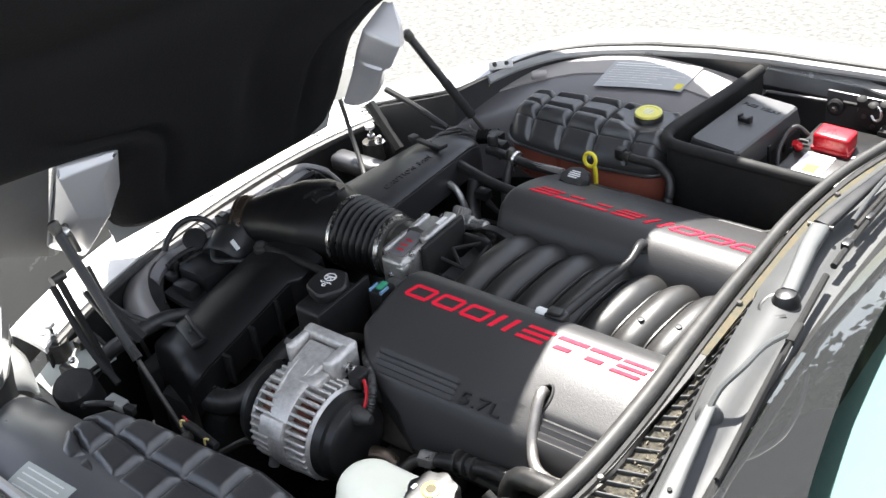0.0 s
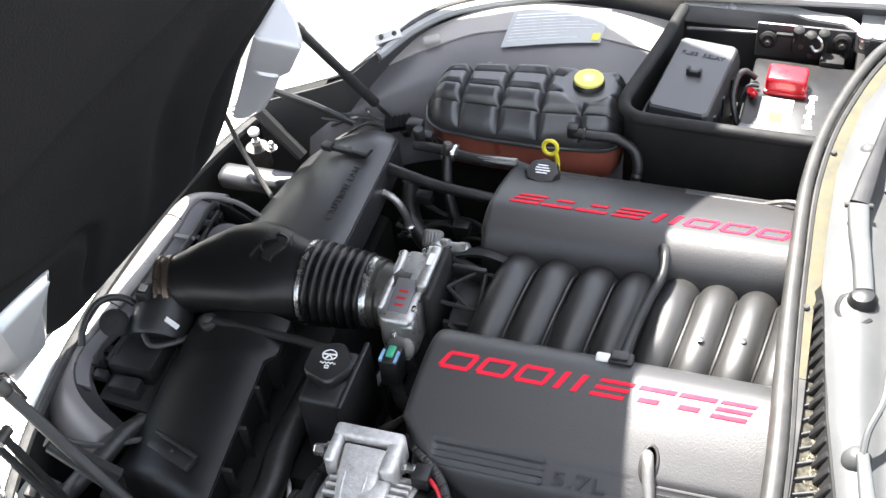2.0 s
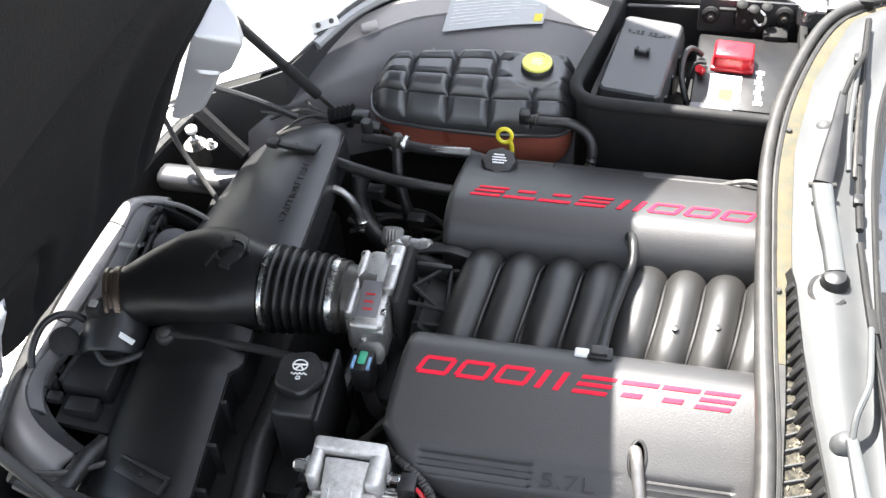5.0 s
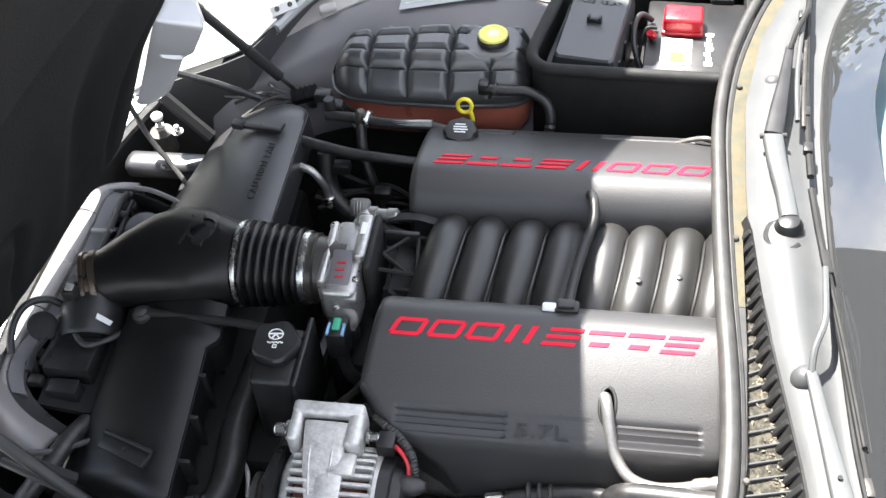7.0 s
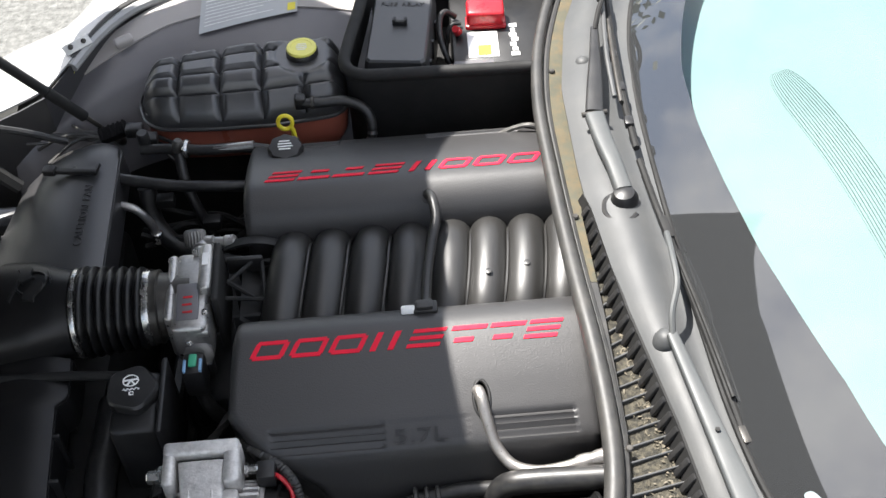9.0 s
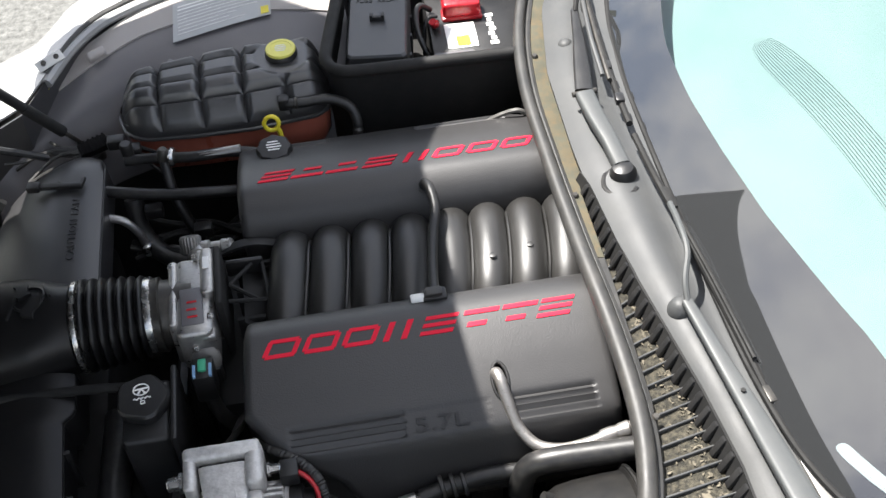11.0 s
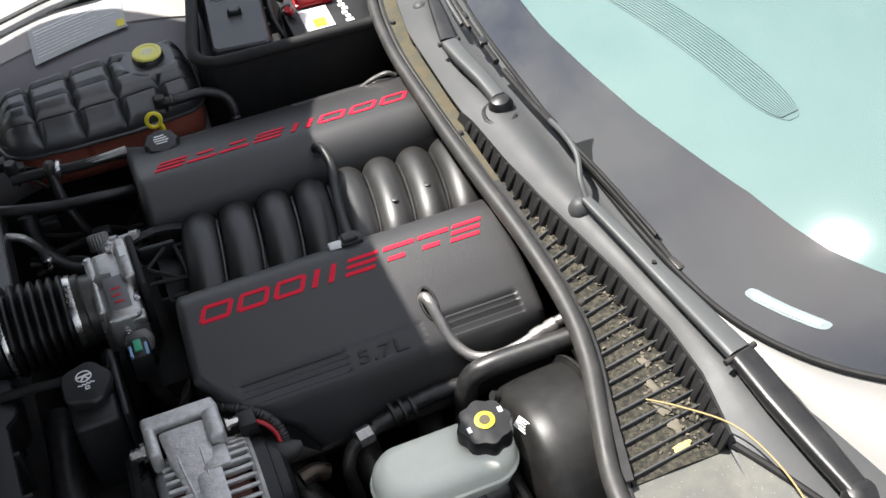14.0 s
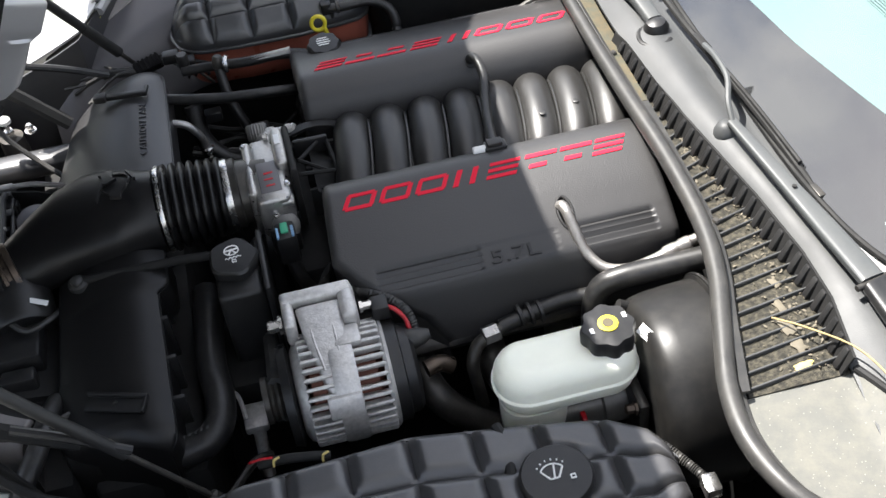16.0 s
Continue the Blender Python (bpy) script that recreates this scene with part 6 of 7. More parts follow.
pb = thing("fender_pad", "small cream rubber pad under the fender edge", "pad", (-0.451, 0.556, 0.75))
part("pad", box(-0.016, 0.016, -0.009, 0.009, -0.008, 0.008, 0.005, 3, m=frame_at((-0.451, 0.556, 0.764), (1, 0.5, 0.05), (0.1, -0.3, 0.95))), M_LEDGE, pb)
pk = thing("pinch_valve", "small brass bleed screw under the fender edge", "screw", (-0.535, 0.50, 0.75))
part("body", lathe([(0.004, 0), (0.005, 0.003), (0.005, 0.007), (0.003, 0.008)], (-0.535, 0.500, 0.752), (0.3, -0.7, 0.5), 12), M_OLIVE, pk)
for s in (1, -1):
    bs = thing("bump_stop", "bright threaded hood bump stop with a rubber head", "bump stop", (-0.70, 0.32 * s, 0.66), "bump stops")
    z0 = 0.672 if s > 0 else 0.69
    x0, y0 = (-0.706, 0.322) if s > 0 else (-0.742, -0.445)
    part("stud", lathe([(0.004, 0), (0.004, 0.030)], (x0, y0, z0), (0, 0, 1), 12), M_STEEL, bs)
    part("nut", lathe([(0.008, 0), (0.008, 0.008)], (x0, y0, z0 + 0.006), (0, 0, 1), 6), M_STEEL, bs)
    part("head", lathe([(0.004, 0), (0.010, 0.002), (0.010, 0.008), (0.006, 0.012)], (x0, y0, z0 + 0.028), (0, 0, 1), 18), M_BAR, bs, "pale round head")
    part("base", lathe([(0.022, -0.04), (0.020, 0)], (x0, y0, z0), (0, 0, 1), 18), M_DARKSTEEL, bs)
    if s < 0:
        continue
    sp = thing("hinge_bolt", "bright hinge bolt with a washer", "bolt", (-0.66, 0.31 * s, 0.67), "hinge bolts")
    part("washer", lathe([(0.010, 0), (0.010, 0.002)], (-0.668, 0.305 * s, 0.688), (0, 0, 1), 18), M_STEEL, sp)
    part("head", lathe([(0.006, 0), (0.006, 0.010), (0.004, 0.012)], (-0.668, 0.305 * s, 0.690), (0, 0, 1), 6), M_STEEL, sp)

# ---- battery corner ----
tub = thing("battery_tub", "black plastic battery tub with a rubber topped edge", "battery tub", (0.05, 0.48, 0.5))
edge = [(-0.025, 0.640, 0.826), (-0.045, 0.54, 0.820), (-0.072, 0.425, 0.814), (-0.076, 0.390, 0.812), (-0.062, 0.366, 0.812), (-0.030, 0.357, 0.812), (0.08, 0.352, 0.813), (0.225, 0.345, 0.815)]
part("edge_seal", tube(edge, 0.0100, 14, 8), M_MATTE, tub, "rounded black rubber edge")
line = glide(edge, 6)
part("wall", sheet(lambda u, v: line[min(len(line) - 1, int(round(u * (len(line) - 1))))] + Vector((0, 0, -0.008 - 0.30 * v)), len(line) - 1, 4, 0.006, (0.3, 0.95, 0)), M_MATTE, tub)
part("floor", box(-0.05, 0.24, 0.36, 0.66, 0.655, 0.665, 0.003), M_MATTE, tub)
fz = thing("fuse_box", "black fuse box with a satin lid and a small latch", "fuse box", (0.02, 0.49, 0.68))
fm = frame_at((0.016, 0.490, 0.790), (1, -0.14, 0.05), (0, -0.02, 1))
part("base", box(-0.052, 0.052, -0.092, 0.098, -0.11, -0.022, 0.006, m=fm), M_PLASTIC, fz)
lid = part("lid", loft([[fm @ Vector(q) for q in [(hx - c, -hy, z), (hx, -hy + c, z), (hx, hy - c, z), (hx - c, hy, z), (-hx + c, hy, z), (-hx, hy - c, z), (-hx, -hy + c, z), (-hx + c, -hy, z)]]
                        for hx, hy, c, z in ((0.052, 0.098, 0.006, -0.028), (0.052, 0.098, 0.006, -0.012), (0.048, 0.093, 0.006, 0.012), (0.045, 0.090, 0.006, 0.0155))]), M_LID, fz, "satin black lid", 25)
lt = part("latch", box(-0.010, 0.010, -0.004, 0.004, 0.015, 0.024, 0.002, m=fm), M_PLASTIC, fz)
part("latch_ear", box(-0.012, -0.007, -0.004, 0.007, 0.015, 0.027, 0.001, m=fm), M_PLASTIC, lt)
part("latch_ear", box(0.007, 0.012, -0.004, 0.007, 0.015, 0.027, 0.001, m=fm), M_PLASTIC, lt)
writing("lid_words", "FUSE  RELAY", 0.013, fm @ Matrix.Translation((0.0, 0.052, 0.0158)), M_RUBBER, fz, 0.0007, "moulded words")
for k in range(3):
    part("rib", box(0.047, 0.055, -0.06 + 0.05 * k, -0.052 + 0.05 * k, -0.05, -0.012, 0.001, m=fm), M_PLASTIC, fz)
bt = thing("battery", "dark grey car battery with a white label", "battery", (0.18, 0.51, 0.66))
bmx = frame_at((0.188, 0.500, 0.768), (1, -0.03, 0.0), (0, 0, 1))
part("case", box(-0.088, 0.088, -0.080, 0.105, -0.115, 0, 0.006, m=bmx), M_PLASTIC, bt)
part("white_label", box(-0.062, -0.012, -0.066, 0.000, 0.0, 0.0012, 0, m=bmx), M_MARK, bt, "white paper label")
part("orange_flash", box(-0.046, -0.024, -0.062, -0.036, 0.0013, 0.0022, 0, m=bmx), M_YELLOW, bt, "orange warning flash")
for k in range(7):
    part("print_bar", box(0.008 + 0.003 * (k % 2), 0.022 - 0.002 * (k % 3), -0.066 + 0.0125 * k, -0.057 + 0.0125 * k, 0.0, 0.0012, 0, m=bmx), M_MARK, bt, "white print bar")
part("hold_down", box(-0.088, -0.02, -0.100, -0.072, -0.020, 0.002, 0.004, m=bmx), M_LINER, bt, "dark hold-down")
rc = thing("terminal_cover", "bright red battery terminal cover", "terminal cover", (0.155, 0.525, 0.77))
rm = frame_at((0.158, 0.528, 0.790), (1, -0.05, 0), (0, -0.05, 1))
part("cover", box(-0.030, 0.033, -0.018, 0.024, -0.022, 0.010, 0.006, 3, m=rm), M_REDP, rc)
part("lip", box(-0.032, 0.036, -0.021, 0.010, -0.024, -0.014, 0.004, m=rm), M_REDP, rc)
part("cable", tube([(0.118, 0.520, 0.775), (0.104, 0.518, 0.776), (0.096, 0.51, 0.768), (0.092, 0.50, 0.745), (0.090, 0.49, 0.72)], 0.0035, 10), M_HOSE, rc, "black battery lead")
part("boot", lathe([(0.006, 0), (0.008, 0.004), (0.006, 0.018)], (0.112, 0.500, 0.772), (-0.3, -0.5, 0.8), 14), M_REDP, rc, "small red boot")
part("black_cable", tube([(0.110, 0.540, 0.775), (0.092, 0.535, 0.790), (0.082, 0.515, 0.785), (0.083, 0.48, 0.765), (0.10, 0.45, 0.73)], 0.005, 10), M_HOSE, rc, "black cable")
ht = thing("steel_bracket", "dark stamped bracket with bolts behind the battery", "bracket", (0.2, 0.64, 0.75))
part("plate", box(0.098, 0.258, 0.642, 0.648, 0.745, 0.812, 0.004), M_TANK, ht, "glossy dark plate")
part("latch_plate", loft([oval((x, 0.632, z), (1, 0, 0), (0, 0, 1), a, c, 20, 3) for x, z, a, c in ((0.186, 0.782, 0.030, 0.024), (0.186, 0.782, 0.030, 0.024))] +
                         [oval((0.186, 0.626, 0.782), (1, 0, 0), (0, 0, 1), 0.027, 0.021, 20, 3)]), M_MATTE, ht, "black latch plate")
for x, z, h in ((0.166, 0.806, 0.014), (0.186, 0.803, 0.008), (0.206, 0.806, 0.012)):
    part("lobe", lathe([(0.004, -0.004), (0.009, -0.003), (0.009, h - 0.003), (0.005, h)], (x, 0.630, z), (0, -0.3, 1), 16), M_MATTE, ht)
for x, z, r in ((0.118, 0.784, 0.015), (0.236, 0.792, 0.015), (0.238, 0.770, 0.012)):
    part("boss", lathe([(r * 0.7, 0), (r, 0.003), (r, 0.012), (r * 0.7, 0.015), (r * 0.3, 0.013)], (x, 0.644, z), (0, -1, 0.15), 20), M_MATTE, ht, "round black boss")
part("spring", tube([(0.196, 0.618, 0.812), (0.204, 0.614, 0.806), (0.205, 0.612, 0.794), (0.196, 0.612, 0.788), (0.188, 0.614, 0.796)], 0.0022, 8, 5), M_STEEL, ht, "bright wire spring")
part("cross_bar", box(0.130, 0.168, 0.632, 0.640, 0.794, 0.800, 0.002), M_MATTE, ht)
for x, z in ((0.118, 0.784), (0.172, 0.784), (0.188, 0.768), (0.236, 0.792), (0.238, 0.770)):
    bolt("bolt", (x, 0.629, z), (0, -1, 0.1), 0.0045, 0.006, ht, M_DARKSTEEL)
part("lower_catch", box(0.205, 0.245, 0.598, 0.628, 0.762, 0.778, 0.006), M_MATTE, ht)

# ---- loose fittings at the front corner ----
hm = thing("headlamp_motor", "dull black headlamp lift motor with a round end", "motor", (-0.655, -0.486, 0.60))
part("body", lathe([(0.030, -0.06), (0.036, -0.055), (0.036, -0.006), (0.032, 0.0), (0.012, 0.002)], (-0.655, -0.486, 0.664), (0.15, -0.25, 1), 28), M_MATTE, hm)
part("bracket", box(-0.715, -0.640, -0.470, -0.455, 0.62, 0.665, 0.004), M_DARKSTEEL, hm)
part("lead", tube([(-0.62, -0.50, 0.645), (-0.59, -0.505, 0.668), (-0.555, -0.485, 0.668), (-0.53, -0.465, 0.655)], 0.005, 8), M_RUBBER, hm)
hl = thing("headlamp_housing", "clouded pale plastic headlamp housing behind the crossbar", "headlamp housing", (-0.70, -0.46, 0.62))
part("shell", sheet(lambda u, v: Vector((-0.742 + 0.062 * u, -0.385 - 0.115 * v, 0.668 - 0.030 * u + 0.010 * math.sin(math.pi * v) - 0.02 * v)), 14, 14, 0.006), M_LAMP, hl)
part("rim", tube([(-0.742, -0.385, 0.670), (-0.712, -0.383, 0.657), (-0.682, -0.390, 0.641), (-0.678, -0.44, 0.645), (-0.680, -0.498, 0.622)], 0.004, 8, 5), M_PLASTIC, hl, "black rubber rim")
part("catch", box(-0.728, -0.708, -0.425, -0.405, 0.664, 0.682, 0.004), M_DARKSTEEL, hl)
part("screw", lathe([(0.006, 0), (0.006, 0.006), (0.003, 0.008)], (-0.704, -0.448, 0.664), (0.3, 0, 1), 6), M_STEEL, hl)
pg = thing("wire_plug", "pale grey wire plug on a black lead", "connector", (-0.55, -0.478, 0.655))
part("plug", box(-0.575, -0.535, -0.488, -0.468, 0.655, 0.672, 0.004), M_GREYMARK, pg)
part("sleeve", box(-0.538, -0.515, -0.484, -0.472, 0.656, 0.670, 0.003), M_MATTE, pg)
pg2 = thing("wire_plug", "small ivory wire plug on a black lead", "connector", (-0.70, -0.551, 0.65))
part("plug", box(-0.712, -0.690, -0.558, -0.545, 0.652, 0.666, 0.003), M_TRIM, pg2)
part("lead", tube([(-0.70, -0.55, 0.655), (-0.68, -0.535, 0.66), (-0.665, -0.525, 0.64)], 0.004, 8), M_RUBBER, pg2)
ha = thing("hood_prop", "black stamped steel prop beside the gas strut", "hood prop", (-0.68, -0.42, 0.63))
part("arm", loft([oval(c, (0.9, 0.1, 0.3), (0, 1, 0), w, 0.004, 12, 4) for c, w in (((-0.708, -0.420, 0.812), 0.006), ((-0.688, -0.420, 0.755), 0.008), ((-0.668, -0.420, 0.690), 0.011), ((-0.655, -0.420, 0.640), 0.014))]), M_MATTE, ha)
part("pin", lathe([(0.008, -0.012), (0.008, 0.012)], (-0.708, -0.420, 0.812), (0, 1, 0), 14), M_DARKSTEEL, ha)
part("brace", tube([(-0.715, -0.430, 0.80), (-0.66, -0.435, 0.70), (-0.60, -0.44, 0.655)], 0.006, 8), M_MATTE, ha)
gs = thing("ground_strap", "thin grey braided strap behind the cover", "strap", (0.19, 0.25, 0.74))
part("strap", tube([(0.150, 0.262, 0.752), (0.175, 0.258, 0.768), (0.200, 0.252, 0.778), (0.215, 0.250, 0.770)], 0.0038, 8), M_DULLALU, gs)
part("lug", box(0.140, 0.156, 0.256, 0.268, 0.748, 0.756, 0.002), M_STEEL, gs)
dg = thing("gap_bracket", "dark stamped bracket in the gap beside the cowl", "bracket", (0.50, -0.80, 0.75))
part("plate", box(0.440, 0.540, -0.815, -0.785, 0.770, 0.800, 0.006), M_DARKSTEEL, dg)
part("knuckle", lathe([(0.012, -0.02), (0.012, 0.02)], (0.470, -0.790, 0.800), (1, 0.2, 0), 16), M_STEEL, dg)
part("arm", box(0.480, 0.560, -0.800, -0.780, 0.795, 0.808, 0.004), M_DARKSTEEL, dg)

bs2 = thing("bump_stop", "grey rubber bump stop with a flat round head behind the battery", "bump stop", (0.268, 0.605, 0.80), "bump stops")
part("stem", lathe([(0.008, 0), (0.010, 0.01), (0.007, 0.022)], (0.268, 0.605, 0.812), (0, 0, 1), 16), M_STEEL, bs2)
part("head", lathe([(0.006, 0), (0.014, 0.002), (0.014, 0.006), (0.008, 0.009)], (0.268, 0.605, 0.832), (0.1, -0.1, 1), 20), M_LINER, bs2)

# ---- cowl, wipers and windshield ----
SEAL = [(0.520, 0.72, 0.815), (0.385, 0.665, 0.818), (0.300, 0.595, 0.820), (0.240, 0.43, 0.820), (0.214, 0.27, 0.820), (0.212, 0.10, 0.820), (0.216, -0.07, 0.820), (0.223, -0.23, 0.820), (0.221, -0.36, 0.818),
        (0.206, -0.45, 0.815), (0.180, -0.53, 0.812), (0.155, -0.61, 0.808), (0.150, -0.68, 0.804), (0.170, -0.75, 0.80), (0.215, -0.80, 0.79)]
cs = thing("cowl_seal", "thick dusty grey-black rubber cowl seal along the engine bay", "rubber seal", (0.22, 0, 0.8))
part("bulb", tube(SEAL, lambda t: 0.0085 + 0.0035 * min(1, max(0, (t - 0.22) / 0.25)), 16, 8), M_SEAL, cs)
part("base_strip", tube([(x + 0.014, y, z - 0.009) for x, y, z in SEAL], 0.006, 8, 8), M_SEAL, cs)
seal_x = lambda y: lerp(sorted((p[1], p[0]) for p in SEAL), y)

cw = thing("cowl_panel", "grey plastic cowl panel below the windshield", "cowl", (0.3, 0, 0.7), kind="structure")
WS = [(-0.95, 0.86), (-0.80, 0.66), (-0.70, 0.535), (-0.62, 0.458), (-0.53, 0.402), (-0.40, 0.372), (-0.2, 0.360), (0.05, 0.357), (0.28, 0.360), (0.42, 0.380), (0.55, 0.42), (0.65, 0.49), (0.75, 0.60), (0.95, 0.86)]
_ys = np.linspace(-0.95, 0.95, 77)
_xs = np.convolve(np.pad([lerp(WS, v) for v in _ys], 4, mode="edge"), np.ones(9) / 9, mode="valid")
ws_x = lambda y: float(np.interp(y, _ys, _xs))      # the windshield's lower edge, smoothed
# the trough's edges: near the seal, and below the wipers
tr_lo = lambda y: lerp([(-0.62, 0.176), (-0.53, 0.200), (-0.45, 0.224), (-0.34, 0.243), (-0.16, 0.246), (0.02, 0.244), (0.05, 0.246)], y)
tr_hi = lambda y: lerp([(-0.62, 0.296), (-0.53, 0.312), (-0.45, 0.312), (-0.34, 0.300), (-0.16, 0.272), (0.02, 0.255), (0.05, 0.248)], y)


TRIM_Y = (-0.10, 0.68)


def trim(u, v):
    y = TRIM_Y[0] + (TRIM_Y[1] - TRIM_Y[0]) * u
    x0 = seal_x(y) + 0.012
    x1 = tr_lo(y) if y < 0.05 else x0 + 0.027
    return Vector((x0 + (x1 - x0) * v, y, 0.813 - 0.002 * v))


part("trim_strip", sheet(trim, 60, 3, 0.004), M_TRIM, cw, "dusty beige trim strip")
TRIM_Y = (-0.62, -0.101)
part("seal_flange", sheet(trim, 40, 3, 0.004), M_SEAL, cw, "grey-black rubber flange")
for y in (0.331, 0.018, -0.36):
    part("screw", lathe([(0.0045, 0), (0.0050, 0.001), (0.0035, 0.003)], (seal_x(y) + 0.020, y, 0.8135), (0, 0, 1), 14), M_DARKSTEEL, cw)


def deck(u, v):
    y = -0.86 + 1.62 * u
    x0 = tr_hi(y) if -0.62 < y < 0.05 else (0.297 - (y + 0.62) * -0.10 if y <= -0.62 else seal_x(y) + 0.036)
    x1 = ws_x(y) - 0.006
    x = x0 + (x1 - x0) * v
    up = lerp([(-0.86, 0.788), (-0.62, 0.803), (-0.45, 0.812), (0.0, 0.828), (0.3, 0.828), (0.55, 0.822), (0.76, 0.82)], y)
    return Vector((x, y, up + 0.012 * math.sin(math.pi * min(1, v * 1.3)) + 0.006 * v))


part("deck", sheet(deck, 70, 10, 0.004), M_COWL, cw)


def deck_z(x, y):
    a, b = deck((y + 0.86) / 1.62, 0), deck((y + 0.86) / 1.62, 1)
    return deck((y + 0.86) / 1.62, min(1, max(0, (x - a.x) / (b.x - a.x)))).z if x > a.x else 0.0


def shelf(u, v):
    y = -0.86 + 0.24 * u
    x0 = seal_x(max(-0.80, y)) + 0.012
    x = x0 + (0.296 + 0.42 * (-0.62 - y) - x0) * v
    return Vector((x, y, max(0.796 - 0.02 * (-0.62 - y), deck_z(x, y) + 0.003)))


part("shelf", sheet(shelf, 16, 16, 0.004), M_SHELF, cw, "dusty grey end shelf")
part("shelf_groove", tube([(0.300 + 0.42 * (-0.62 - y), y, deck_z(0.300 + 0.42 * (-0.62 - y), y) + 0.003) for y in (-0.622, -0.66, -0.70, -0.74, -0.78, -0.84)], 0.005, 8, 3), M_MATTE, cw, "dark drain groove")
gr = thing("cowl_grille", "black slatted cowl grille holding leaf litter", "grille", (0.27, -0.3, 0.77))


def mesh_floor(u, v):
    y = -0.62 + 0.66 * u
    return Vector((tr_lo(y) + (tr_hi(y) - tr_lo(y)) * v, y, 0.7985 - 0.0008 * math.sin(9 * v)))


part("mesh", sheet(mesh_floor, 60, 10, 0.003), M_MESH, gr, "fine dusty mesh")


def back_wall(u, v):
    y = -0.62 + 0.67 * u
    return Vector((tr_hi(y) - 0.012 * (1 - v), y, 0.797 + 0.028 * v))


part("back_wall", sheet(back_wall, 60, 3, 0.003, (1, 0, 0)), M_MATTE, gr)
NS = 30
for k in range(NS):
    y = 0.035 - 0.65 * (k + 0.5) / NS
    a, b = tr_lo(y), tr_hi(y)
    m = frame_at(((a + b) / 2, y, 0.803), (b - a, 0.015, 0), (0, 0, 1))
    part("slat", box(-(b - a) / 2, (b - a) / 2, -0.0013, 0.0013, -0.006, 0.0005, 0.0008, 1, m=m), M_COWL, gr)
    m = frame_at((b - 0.009, y, 0.811), (0.5, 0.12, 0.85), (-0.85, 0, 0.5))
    part("rib", box(-0.015, 0.015, -0.0070, 0.0034, -0.006, 0.002, 0.0030, 2, m=m), M_PLASTIC, gr)
lf = bmesh.new()
rnd = random.Random(11)
for k in range(520):
    u = rnd.random() ** 1.2
    y = -0.605 + 0.62 * u
    x = tr_lo(y) + (tr_hi(y) - tr_lo(y)) * min(0.95, max(0.03, rnd.gauss(0.68, 0.18)))
    s = 0.0010 + 0.0024 * rnd.random()
    m = Matrix.Translation((x, y, 0.7995 + 0.002 * rnd.random())) @ Euler((rnd.uniform(-0.7, 0.7), rnd.uniform(-0.7, 0.7), rnd.uniform(0, 6))).to_matrix().to_4x4()
    vs = [lf.verts.new(m @ Vector(q)) for q in ((-s, -s * 0.4, 0), (0, -s * 0.6, s * 0.2), (s * 1.3, 0, 0), (0, s * 0.6, s * 0.15), (-s, s * 0.4, 0))]
    lf.faces.new(vs)
solo("leaf_litter", lf, M_LEAF, "dry leaf litter and seeds caught in the cowl grille", "leaf litter", "stuff")


def scrap(x, y, a, b, seed):
    """A ragged flake of leaf."""
    r = random.Random(seed)
    edge = [0.55 + 0.55 * r.random() for _ in range(16)]
    rings = []
    for z, q in ((0, 0.95), (0.0012, 1.0), (0.0026, 0.6)):
        rings.append([p.lerp(Vector((x, y, p.z)), 1 - q * edge[k]) + Vector((0, 0, 0.002 * edge[(k * 5) % 16])) for k, p in enumerate(oval((x, y, 0.7990 + z), (1, 0.2, 0), (-0.2, 1, 0), a, b, 16, 2.6))])
    return loft(rings)


for k, (x, y, a, b) in enumerate(((0.250, -0.598, 0.014, 0.007), (0.258, -0.570, 0.009, 0.012), (0.256, -0.540, 0.008, 0.015), (0.262, -0.505, 0.007, 0.013), (0.272, -0.470, 0.006, 0.012))):
    solo("leaf_scrap", scrap(x, y, a, b, k), M_SCRAP if k == 0 else M_LEAF,
         "yellowish scrap of dry leaf on the grille" if k == 0 else "pale ragged scrap of leaf under the slats", "debris", group="scraps")
solo("dry_stalk", tube([(0.244, -0.524, 0.806), (0.268, -0.555, 0.816), (0.303, -0.604, 0.825), (0.319, -0.652, 0.826), (0.324, -0.714, 0.824), (0.322, -0.80, 0.806)], 0.0012, 6, 8), M_STRAW, "thin curved dry stalk lying over the grille", "stalk")


